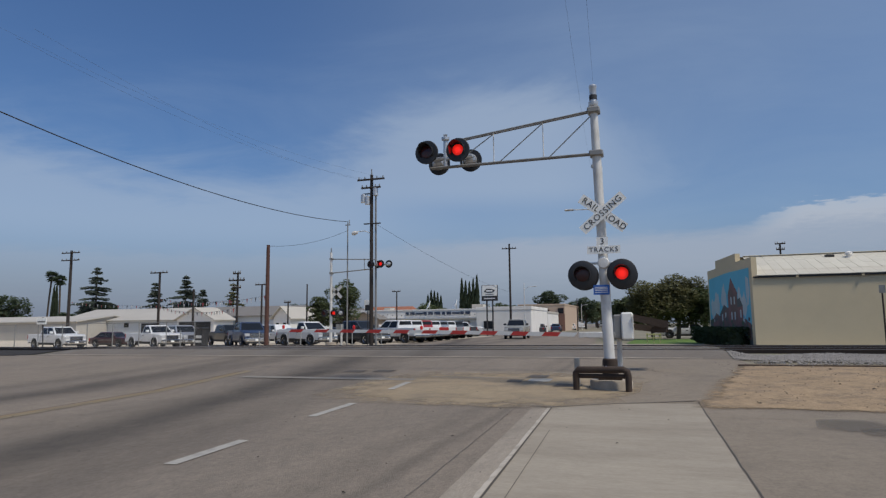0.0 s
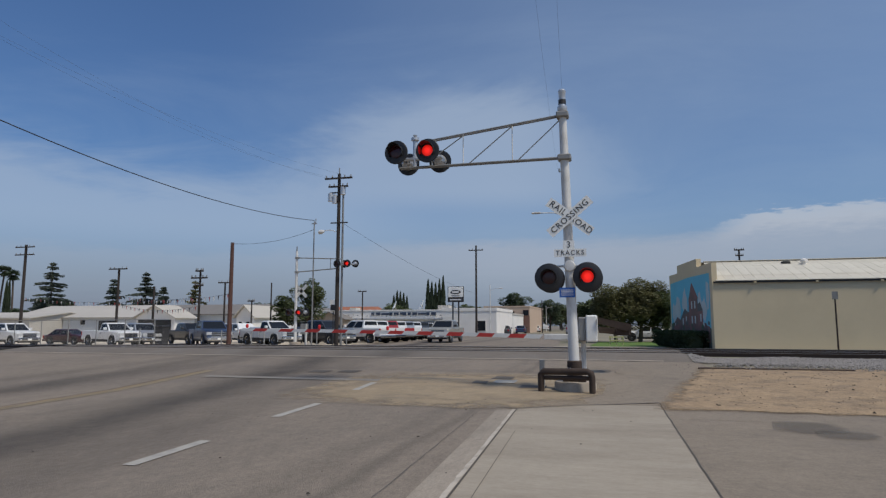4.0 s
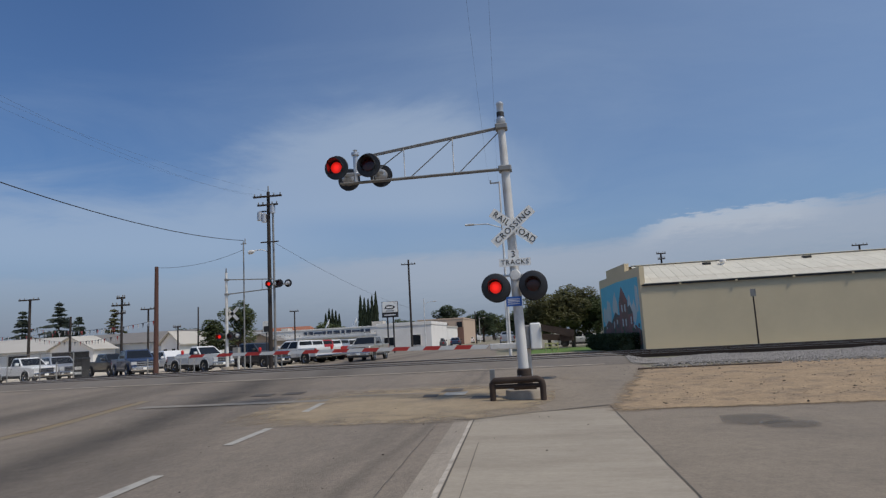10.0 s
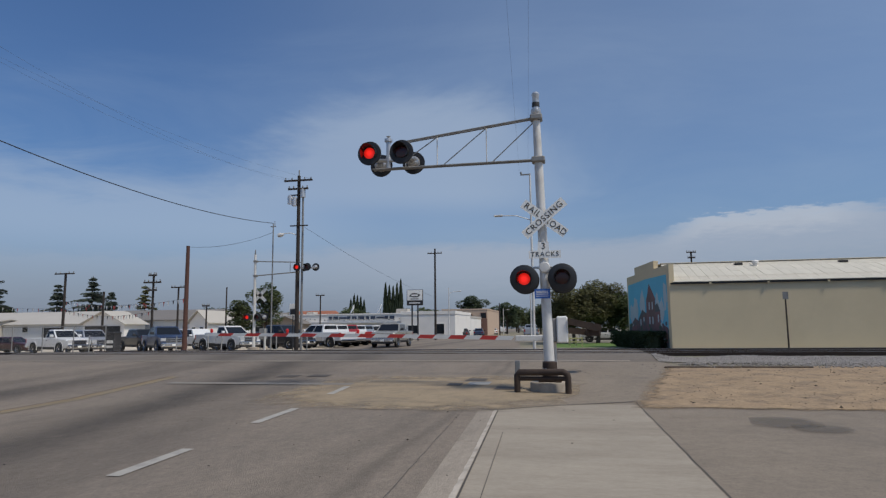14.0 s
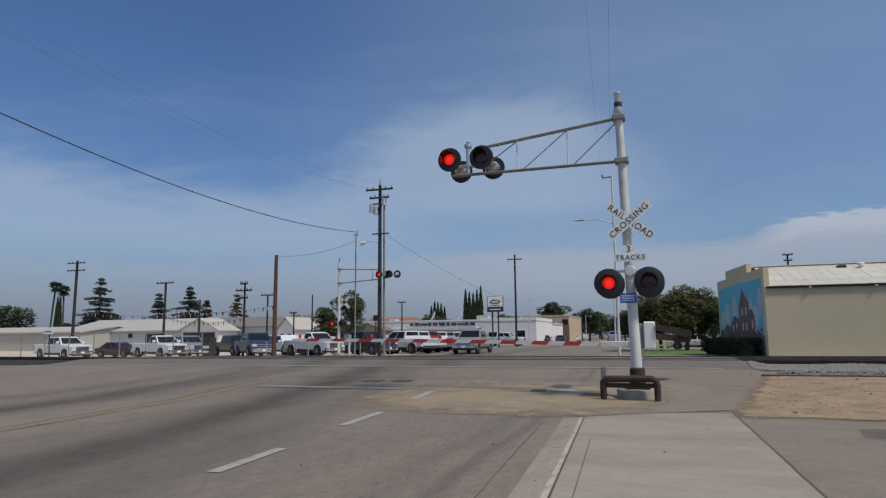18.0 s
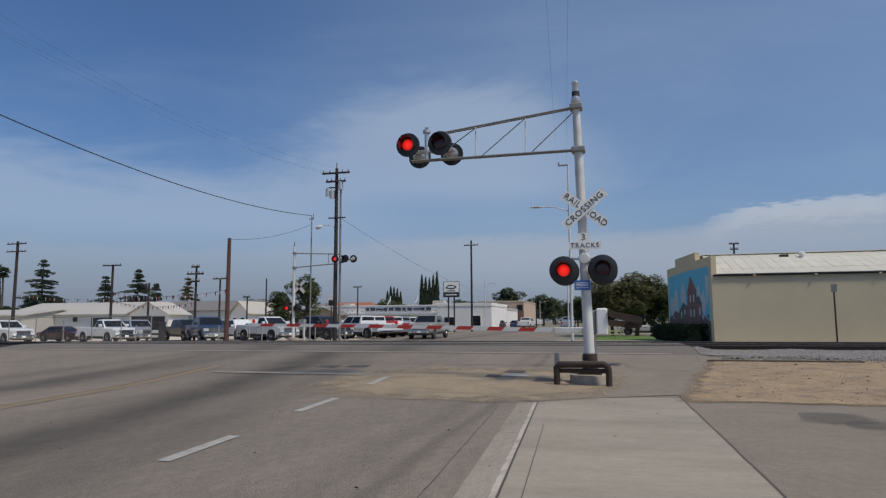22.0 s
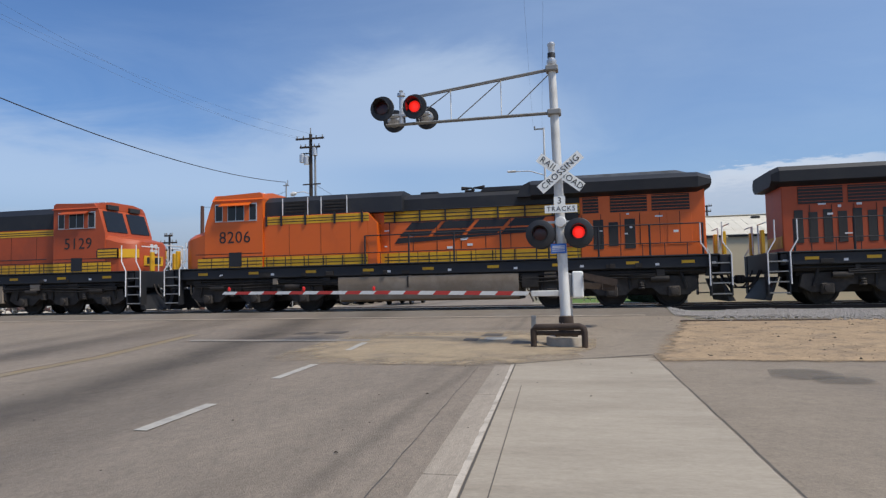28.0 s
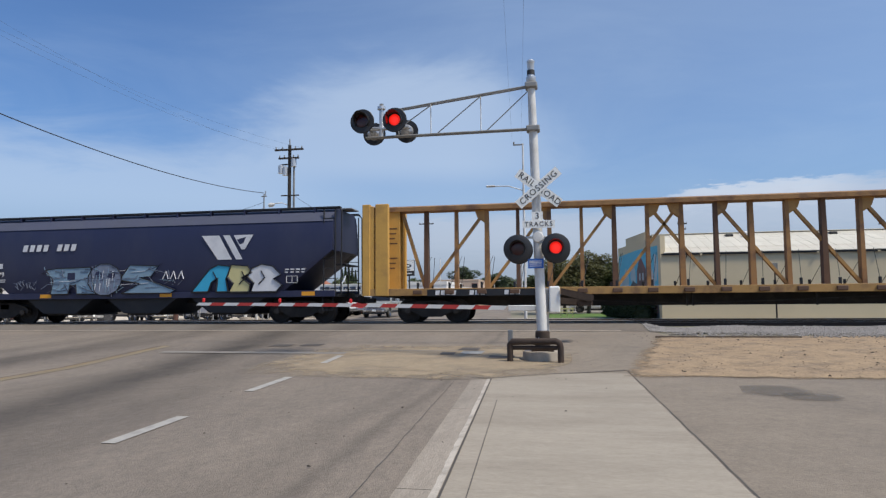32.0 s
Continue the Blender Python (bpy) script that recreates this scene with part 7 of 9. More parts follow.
def make_train():
    U = 22.3
    H = 17.4
    TRAIN.append((loco("orange", "6023"), 0, 0))
    TRAIN.append((loco("blue", "2025"), U, 0))
    TRAIN.append((loco("old", "5129", True, 1), 3 * U, 180))
    TRAIN.append((loco("orange", "8206"), 3 * U, 0))
    TRAIN.append((loco("old", "4199", True, 1), 5 * U, 180))
    TRAIN.append((hopper("51071", 1), 5 * U, 0))
    TRAIN.append((hopper("51079", 2), 5 * U + H, 0))
    TRAIN.append((centerbeam(), 5 * U + 2 * H, 0))


make_train()


# ---- buildings ----
def mural_building():
    th = thing("mural_building", "long beige stucco building with mural and pale metal roof", "building")
    ax, ay, bx, by = 5.9, 38.5, 4.4, 48.4        # near and far corner of the painted end
    x1 = 60
    ze, zr, yr = 3.78, 5.30, 43.4
    part("front_wall", Geo().box(ax, x1, ay, ay + 0.3, -0.2, ze), M["beige"], th)
    part("back_wall", Geo().box(bx, x1, by - 0.3, by, -0.2, ze), M["beige"], th)
    # painted false front with steps, thickness to the right
    prof = [(0.0, -0.2), (0.0, 4.84), (0.30, 4.84), (0.30, 5.34), (0.77, 5.34), (0.77, 4.84), (1.0, 4.84), (1.0, -0.2)]
    d = Vector((bx - ax, by - ay, 0))
    n = Vector((d.y, -d.x, 0)).normalized() * 0.28       # towards the building
    v = [Vector((ax, ay, z)) + d * u for u, z in prof] + [Vector((ax, ay, z)) + d * u + n for u, z in prof]
    k = len(prof)
    f = [tuple(range(k)), tuple(range(2 * k - 1, k - 1, -1))] + [(i, (i + 1) % k, (i + 1) % k + k, i + k) for i in range(k)]
    part("false_front", Geo().add(v, f), M["beige"], th, "stepped beige false front")

    def paint_patch(pts, depth, material, name="mural_patch", label=""):
        o = -n.normalized() * depth
        v0 = [Vector((ax, ay, z)) + d * u + o for u, z in pts]
        v1 = [p - o * 0.9 for p in v0]
        m = len(pts)
        fs = [tuple(range(m))] + [(i, (i + 1) % m, (i + 1) % m + m, i + m) for i in range(m)]
        part(name, Geo().add(v0 + v1, fs), material, th, label)

    paint_patch([(0.05, 0.1), (0.05, 4.30), (0.5, 4.36), (0.97, 4.25), (0.97, 0.1)], 0.010, M["mural_sky"], "mural", "mural of a blue sky over an old brick depot")
    random.seed(31)
    for u0, u1, z0, z1 in ((0.06, 0.13, 2.2, 4.0), (0.54, 0.66, 1.9, 3.7), (0.70, 0.84, 1.7, 3.3), (0.83, 0.94, 1.6, 2.9), (0.12, 0.22, 1.6, 3.0), (0.22, 0.30, 1.9, 3.3)):
        pts = []
        for i in range(18):
            a = 2 * math.pi * i / 18
            r = random.uniform(0.75, 1.15)
            pts.append(((u0 + u1) / 2 + (u1 - u0) / 2 * math.cos(a) * r, (z0 + z1) / 2 + (z1 - z0) / 2 * math.sin(a) * r))
        paint_patch(pts, 0.014, M["mural_cloud"], "mural_cloud")
    paint_patch([(0.05, 0.1), (0.05, 1.2), (0.2, 1.6), (0.26, 2.3), (0.5, 2.2), (0.62, 1.9), (0.75, 1.7), (0.97, 1.5), (0.97, 0.1)], 0.018, M["mural_dark"], "mural_ground")
    paint_patch([(0.30, 0.2), (0.30, 3.1), (0.36, 3.1), (0.42, 3.95), (0.50, 3.0), (0.50, 0.2)], 0.022, M["mural_brown"], "mural_tower")
    paint_patch([(0.20, 0.2), (0.20, 2.3), (0.30, 2.6), (0.30, 0.2)], 0.023, M["mural_red"], "mural_wing")
    paint_patch([(0.50, 0.2), (0.50, 2.2), (0.60, 2.35), (0.70, 1.9), (0.70, 0.2)], 0.023, M["mural_brown"], "mural_wing")
    for u, z in ((0.36, 2.4), (0.43, 2.4), (0.36, 1.5), (0.43, 1.5), (0.24, 1.6), (0.57, 1.5), (0.65, 1.4)):
        paint_patch([(u - 0.012, z), (u - 0.012, z + 0.45), (u + 0.012, z + 0.45), (u + 0.012, z)], 0.027, M["mural_cloud"], "mural_window")
    for u, z in ((0.10, 0.4), (0.84, 0.4), (0.78, 0.5)):
        paint_patch([(u - 0.03, z), (u - 0.03, z + 0.9), (u + 0.03, z + 1.0), (u + 0.03, z)], 0.027, M["mural_red"], "mural_patch")
    # broken brushwork: foliage, wagons and stonework along the foot, lit and shaded faces on the depot
    for _ in range(70):
        u, z = random.uniform(0.08, 0.95), random.uniform(0.25, 1.55)
        du, dz = random.uniform(0.008, 0.03), random.uniform(0.08, 0.32)
        pts = [(u + du * math.cos(k * 0.9) * random.uniform(0.6, 1.2), z + dz * math.sin(k * 0.9) * random.uniform(0.6, 1.2)) for k in range(7)]
        paint_patch(pts, 0.0285 + 0.0004 * (_ % 9), (M["mural_dark"], M["mural_brown"], M["mural_red"], M["mural_cloud"], M["mural_dark"], M["mural_green"])[_ % 6], "mural_stroke")
    for pts, m in (([(0.29, 3.0), (0.42, 4.0), (0.455, 3.55), (0.36, 2.95)], "mural_red"), ([(0.44, 0.4), (0.44, 3.0), (0.50, 2.95), (0.50, 0.4)], "mural_red"), ([(0.20, 2.25), (0.25, 2.75), (0.31, 2.6), (0.30, 2.2)], "mural_dark"),
                   ([(0.52, 2.15), (0.60, 2.45), (0.71, 1.85), (0.70, 1.7), (0.60, 2.1)], "mural_dark"), ([(0.72, 0.4), (0.72, 1.75), (0.80, 1.95), (0.88, 1.6), (0.88, 0.4)], "mural_brown")):
        paint_patch(pts, 0.025, M[m], "mural_stroke")
    # roof in sheets on the near slope
    sheets = 104
    w = (x1 - ax - 0.3) / sheets
    for row in range(4):
        y0 = ay - 0.12 + (yr - ay + 0.12) * row / 4
        y1 = ay - 0.12 + (yr - ay + 0.12) * (row + 1) / 4
        z0, z1 = [ze + (zr - ze) * (y - ay + 0.12) / (yr - ay + 0.12) for y in (y0, y1)]
        g = Geo()
        lift = 0.012 * (4 - row)
        g.add([(0, y0, z0 + lift), (w - 0.012, y0, z0 + lift), (w - 0.012, y1 + 0.05, z1 + lift), (0, y1 + 0.05, z1 + lift),
               (0, y0, z0 - 0.03 + lift), (w - 0.012, y0, z0 - 0.03 + lift), (w - 0.012, y1 + 0.05, z1 - 0.03 + lift), (0, y1 + 0.05, z1 - 0.03 + lift)],
              [(0, 1, 2, 3), (7, 6, 5, 4), (0, 4, 5, 1), (1, 5, 6, 2), (2, 6, 7, 3), (3, 7, 4, 0)])
        me = mesh_of("roof_sheet", g, M["roof_metal"])
        for i in range(sheets):
            o = new("roof_sheet", me)
            o.parent = th
            o.matrix_basis = pose(ax + 0.2 + i * w, 0, random.uniform(-0.006, 0.006))
    part("back_roof", Geo().add([(ax, yr, zr), (x1, yr, zr), (x1, by + 0.2, ze), (bx, by + 0.2, ze)], [(0, 1, 2, 3)]), M["roof_metal"], th)
    part("ridge_cap", Geo().box(ax + 0.2, x1, yr - 0.15, yr + 0.15, zr + 0.02, zr + 0.06, 0.01), M["roof_metal"], th)
    # near-black strip along the front, just below the roof edge
    part("eave_board", Geo().box(ax + 0.05, x1, ay - 0.10, ay - 0.06, ze - 0.09, ze - 0.005), M["dark_open"], th)
    for x in (10.35, 16.2, 21.4, 26):
        part("roof_vent", Geo().box(x, x + 0.45, 42.4, 42.9, 5.0, 5.17, 0.04), M["dark_open"], th, "low dark roof vent")
    part("roof_fan", Geo().lathe((11.45, 42.2, 4.85), (0, 0, 1), [(0, 0.13), (0.22, 0.13), (0.23, 0.19), (0.36, 0.19), (0.42, 0.1), (0.44, 0)], 16), M["off_white"], th, "round metal roof ventilator")
    for x in range(8, 40, 3):
        part("rafter_end", Geo().box(x, x + 0.12, ay - 0.16, ay - 0.10, ze - 0.12, ze - 0.03), M["beige"], th)


mural_building()


def sign_post():
    th = thing("track_sign", "small sign on a rusty post before the beige wall", "sign", pose(11.55, 37.4, 0.1))
    part("post", Geo().tube((0, 0, 0), (0, 0, 2.75), 0.045, 0.04, 8), M["rust_pipe"], th)
    part("plate", Geo().box(-0.14, 0.14, -0.05, -0.04, 2.6, 3.0, 0.003), M["galv_dark"], th)


sign_post()


def block(name, label, x0, x1, y0, y1, z1, wall, roof=None, category="building", parapet=0.25):
    th = thing(name, label, category)
    z0 = -0.6
    part("wall", Geo().box(x0, x1, y0, y1, z0, z1, 0.02), wall, th)
    part("parapet", Geo().box(x0 - 0.08, x1 + 0.08, y0 - 0.08, y1 + 0.08, z1 + 0.002, z1 + parapet, 0.02), roof or wall, th)
    return th


def openings(th, y, items, frame_m=None):
    for x, z0, w, h in items:
        win = part("window", Geo().box(x - w / 2 - 0.08, x + w / 2 + 0.08, y - 0.06, y + 0.02, z0 - 0.08, z0 + h + 0.08, 0.01), frame_m or M["off_white"], th)
        part("pane", Geo().box(x - w / 2, x + w / 2, y - 0.075, y - 0.062, z0, z0 + h), M["glass"], win)


def dealer():
    th = block("showroom", "long low white showroom with a flat roof", -57, -25.6, 100, 118, 3.7, M["off_white"], M["off_white"], "building", 0.22)
    part("fascia", Geo().box(-57, -25.6, 99.5, 99.96, 2.35, 2.62, 0.01), M["grey_wall"], th)
    random.seed(8)
    x = -38.4
    for k in range(11):
        w = 0.55 + 0.25 * (k % 3)
        if k not in (2, 8):
            part("letter_bar", Geo().box(x, x + w, 99.86, 99.96, 3.02, 3.50, 0.02), M["ink_blue"], th, "dark blue-grey lettering bar")
        else:
            part("emblem_bar", Geo().box(x - 0.1, x + w + 0.2, 99.86, 99.96, 3.1, 3.4, 0.02), M["ink_blue"], th)
        x += w + 0.25
    for k in range(30):
        x = -50.5 + 0.83 * k
        part("string_light", Geo().lathe((x, 99.4, 2.9 + 0.12 * math.sin(k * 1.3)), (0, 0, 1), [(0, 0), (0.05, 0.11), (0.16, 0.11), (0.22, 0)], 6), M["galv_dark"], th)
    openings(th, 99.96, [(-54 + 3.2 * k, 0.6, 1.9, 1.4) for k in range(9)], M["grey_wall"])
    for x, w, h in ((-28.2, 1.9, 0.8), (-44, 1.2, 0.5)):
        part("roof_unit", Geo().box(x, x + w, 104, 106, 3.9, 3.9 + h, 0.03), M["cream"], th, "rooftop cooling unit")
    for x, z in ((-34.6, 4.6), (-30.0, 4.7)):
        d = part("satellite_dish", Geo().lathe((x, 101, z), (-0.7, -0.35, 0.35), [(0, 0.05), (0.03, 0.35), (0.10, 0.6), (0.19, 0.8), (0.21, 0.8), (0.12, 0.6), (0.05, 0.35), (0.02, 0.0)], 18), M["sign_white"], th, "white satellite dish")
        part("dish_mount", Geo().tube((x, 101.2, 3.7), (x, 101.1, z), 0.06, 0.06, 8), M["galv_dark"], th)
    th2 = block("shop", "white shop building with a taller front", -25.5, -17.0, 97, 112, 3.55, M["off_white"], M["off_white"], "building", 0.5)
    openings(th2, 96.96, [(-23.6, 0.7, 1.5, 1.2), (-19.3, 0.6, 1.2, 1.5)])
    th3 = block("shop", "white corner shop with an open dark porch", -23.5, -18.4, 121, 135, 3.3, M["off_white"], M["cream"], "building", 0.4)
    # solid near-black panel on the wall: the porch's inner shade as colour
    part("porch_opening", Geo().box(-22.5, -19.0, 120.9, 121.0, 0.0, 2.3), M["dark_open"], th3)
    for x in (-22.3, -20.6, -18.9):
        part("porch_post", Geo().box(x - 0.1, x + 0.1, 120.0, 120.2, -0.1, 2.5), M["off_white"], th3)
    th4 = block("tan_building", "two-storey tan building with a brick base", -27, -17.2, 136, 160, 5.2, M["tan_wall"], M["tan_wall"], "building", 0.3)
    part("brick_front", Geo().box(-20.5, -17.2, 135.8, 135.98, -0.1, 3.4), M["brick"], th4)
    openings(th4, 135.96, [(-24, 3.2, 1.0, 1.1), (-21, 3.2, 1.1, 1.1), (-18.0, 3.5, 1.1, 1.1)], M["brick"])
    th5 = block("clay_roof_house", "building under an orange clay tile roof", -62, -50, 131, 142, 3.6, M["tan_wall"], M["tile_roof"], "house", 0.1)
    part("tile_roof", Geo().add([(-62.5, 130.5, 3.6), (-49.5, 130.5, 3.6), (-51, 136, 5.6), (-61, 136, 5.6), (-49.5, 142, 3.6), (-62.5, 142, 3.6)], [(0, 1, 2, 3), (3, 2, 4, 5), (1, 4, 2), (0, 3, 5)]), M["tile_roof"], th5)


dealer()


def gable(name, label, x0, x1, y0, y1, ze, zr, wall, roof, along="x", category="building"):
    th = thing(name, label, category)
    part("wall", Geo().box(x0, x1, y0, y1, -0.6, ze, 0.01), wall, th)
    if along == "x":
        ym = (y0 + y1) / 2
        part("roof", Geo().prism([(y0 - 0.4, ze - 0.1), (ym, zr), (y1 + 0.4, ze - 0.1), (y1 + 0.4, ze - 0.22), (ym, zr - 0.14), (y0 - 0.4, ze - 0.22)], "x", x0 - 0.4, x1 + 0.4), roof, th)
        for x in (x0, x1 - 0.15):
            part("gable_end", Geo().prism([(y0, ze), (ym, zr - 0.15), (y1, ze)], "x", x, x + 0.15), wall, th)
    else:
        xm = (x0 + x1) / 2
        part("roof", Geo().prism([(x0 - 0.4, ze - 0.1), (xm, zr), (x1 + 0.4, ze - 0.1), (x1 + 0.4, ze - 0.22), (xm, zr - 0.14), (x0 - 0.4, ze - 0.22)], "y", y0 - 0.5, y1 + 0.4), roof, th)
        part("gable_end", Geo().prism([(x0, ze), (xm, zr - 0.15), (x1, ze)], "y", y0, y0 + 0.15), wall, th)
    return th


def left_buildings():
    w = gable("warehouse", "long white warehouse with a cream metal roof", -95, -70, 84, 100, 2.75, 4.75, M["grey_wall"], M["cream"])
    openings(w, 83.96, [(-85.5, 1.5, 0.9, 0.7), (-80.5, 1.5, 0.9, 0.7), (-89, 1.5, 0.9, 0.7)], M["grey_wall"])
    part("loading_door", Geo().box(-77.5, -74, 83.9, 83.97, 0.0, 2.1), M["dark_open"], w)
    gable("shed", "low cream storage shed beyond the lot", -135, -84.5, 78, 92, 2.6, 3.5, M["cream"], M["cream"])
    p = gable("porch_building", "white gabled porch with a dark opening", -67.2, -60.6, 80, 84.5, 2.6, 4.35, M["off_white"], M["cream"], "y")
    # the shade inside the porch, painted as a near-black panel
    part("porch_opening", Geo().box(-66.8, -61.2, 79.9, 79.97, 0.0, 2.2), M["dark_open"], p)
    gable("workshop", "grey workshop with a long shingle roof", -69.5, -52.5, 86, 98, 3.2, 4.75, M["grey_wall"], M["grey_roof"])
    gable("workshop", "grey workshop with a long shingle roof", -58, -48, 100, 109, 3.2, 4.4, M["grey_wall"], M["grey_roof"])
    h = gable("house", "small white gabled house", -50.6, -47.9, 80, 92, 2.6, 4.25, M["off_white"], M["cream"], "y", "house")
    openings(h, 79.96, [(-49.9, 0.9, 0.5, 1.0), (-48.7, 0.9, 0.5, 1.0)])
    gable("house", "small pale house behind the lot", -46.5, -41.5, 96, 104, 2.5, 3.6, M["tan_wall"], M["grey_roof"], "y", "house")


left_buildings()


def pylon_sign():
    th = thing("pylon_sign", "white pylon sign with a dark emblem on two posts", "sign")
    y = 80
    for x in (-19.45, -18.7):
        part("post", Geo().box(x - 0.08, x + 0.08, y - 0.08, y + 0.08, -0.2, 4.6), M["trim_dark"], th)
    part("panel", Geo().box(-20.05, -18.1, y - 0.15, y + 0.15, 4.95, 6.25, 0.03), M["sign_white"], th)
    part("border", Geo().box(-20.12, -18.03, y - 0.10, y + 0.10, 4.33, 6.32, 0.02), M["trim_dark"], th)
    part("lower_panel", Geo().box(-20.05, -18.1, y - 0.15, y + 0.15, 4.40, 4.88, 0.02), M["trim_dark"], th)
    part("lower_bar", Geo().box(-19.8, -18.35, y - 0.165, y - 0.152, 4.56, 4.70), M["white_let"], th, "white lettering bar")
    q = [(-19.75, 5.55), (-19.45, 5.85), (-18.9, 5.85), (-18.4, 5.70), (-18.4, 5.55), (-18.7, 5.35), (-19.25, 5.35), (-19.75, 5.45)]
    part("emblem", Geo().prism(q, "y", y - 0.165, y - 0.152), M["trim_dark"], th, "plain dark emblem")
    part("emblem_core", Geo().box(-19.5, -18.65, y - 0.172, y - 0.166, 5.5, 5.7), M["sign_white"], th)
    part("lettering_bar", Geo().box(-19.6, -18.55, y - 0.165, y - 0.152, 5.08, 5.2), M["galv_dark"], th)
    t2 = thing("lot_sign", "small lot sign on a post with dark and white bars", "sign")
    part("post", Geo().tube((-18.8, 43, -0.1), (-18.8, 43, 2.4), 0.04, 0.04, 8), M["trim_dark"], t2)
    part("panel", Geo().box(-19.03, -18.57, 42.9, 43.0, 2.4, 3.2, 0.01), M["sign_white"], t2)
    part("bar", Geo().box(-18.97, -18.63, 42.885, 42.898, 2.45, 2.85), M["trim_dark"], t2)


pylon_sign()


def planter():
    # low rusty shelter roof, fence posts and hedge beside the lawn
    random.seed(77)
    th = thing("hedge", "clipped dark green hedge along the painted wall", "hedge")
    g = Geo()
    for _ in range(5200):
        u = random.random()
        x, y = 5.4 - 1.5 * u + random.uniform(-0.9, 0.35), 39.2 + 9 * u
        z = 0.1 + random.uniform(0, 0.95) ** 0.8
        s = random.uniform(0.04, 0.10)
        a, b = random.uniform(0, 6.28), random.uniform(-1, 1)
        ca, sa = math.cos(a) * s, math.sin(a) * s
        g.add([(x - ca, y - sa, z - b * s), (x + sa, y - ca, z), (x + ca, y + sa, z + b * s), (x - sa, y + ca, z + s * 0.6)], [(0, 1, 2, 3)])
    o = new("leaves", raw_mesh("leaves", g, M["hedge"]))
    o.parent = th
    g = Geo()
    for u in range(9):
        x, y = 5.2 - 1.5 * u / 9, 39.4 + 9 * u / 9
        g.box(x - 0.55, x + 0.2, y, y + 0.95, 0.0, 0.78, 0.15)
    part("hedge_core", g, M["leaf_dark"], th)
    t5 = thing("barrier", "low pale yellow barrier on the lawn", "barrier")
    for x in (0.18, 0.62, 1.06):
        part("post", Geo().box(x, x + 0.09, 49.2, 49.3, -0.12, 0.62), M["spray_cream"], t5)
    for z in (0.25, 0.5):
        part("rail", Geo().box(0.16, 1.2, 49.14, 49.198, z, z + 0.09), M["spray_cream"], t5)


planter()

# ---- vehicles ----
def wheel(parent, x, y, r, s):
    t = part("wheel", Geo().lathe((x, y, r), (0, s, 0), [(-0.12, r * 0.6), (-0.12, r * 0.94), (-0.09, r), (0.08, r), (0.12, r * 0.94), (0.12, r * 0.66), (0.09, r * 0.62)], 20), M["tire"], parent)
    g = Geo().lathe((x, y, r), (0, s, 0), [(0.085, r * 0.63), (0.10, r * 0.60), (0.06, r * 0.5), (0.07, r * 0.2), (0.10, r * 0.16), (0.105, 0)], 16)
    part("rim", g, M["chrome"], t)


def loft(rings):
    g = Geo()
    n = len(rings[0])
    v = [p for r in rings for p in r]
    f = [(j * n + i, j * n + (i + 1) % n, (j + 1) * n + (i + 1) % n, (j + 1) * n + i) for j in range(len(rings) - 1) for i in range(n)]
    f += [tuple(range(n - 1, -1, -1)), tuple(range((len(rings) - 1) * n, len(rings) * n))]
    return g.add(v, f)


def glass_on(parent, a, b, c, d, out):
    """A pane a little proud of a sloping face."""
    o = Vector(out)
    pts = [Vector(p) for p in (a, b, c, d)]
    g = Geo().add([p + o for p in pts] + pts, [(0, 1, 2, 3), (0, 4, 5, 1), (1, 5, 6, 2), (2, 6, 7, 3), (3, 7, 4, 0)])
    part("window", g, M["glass"], parent)


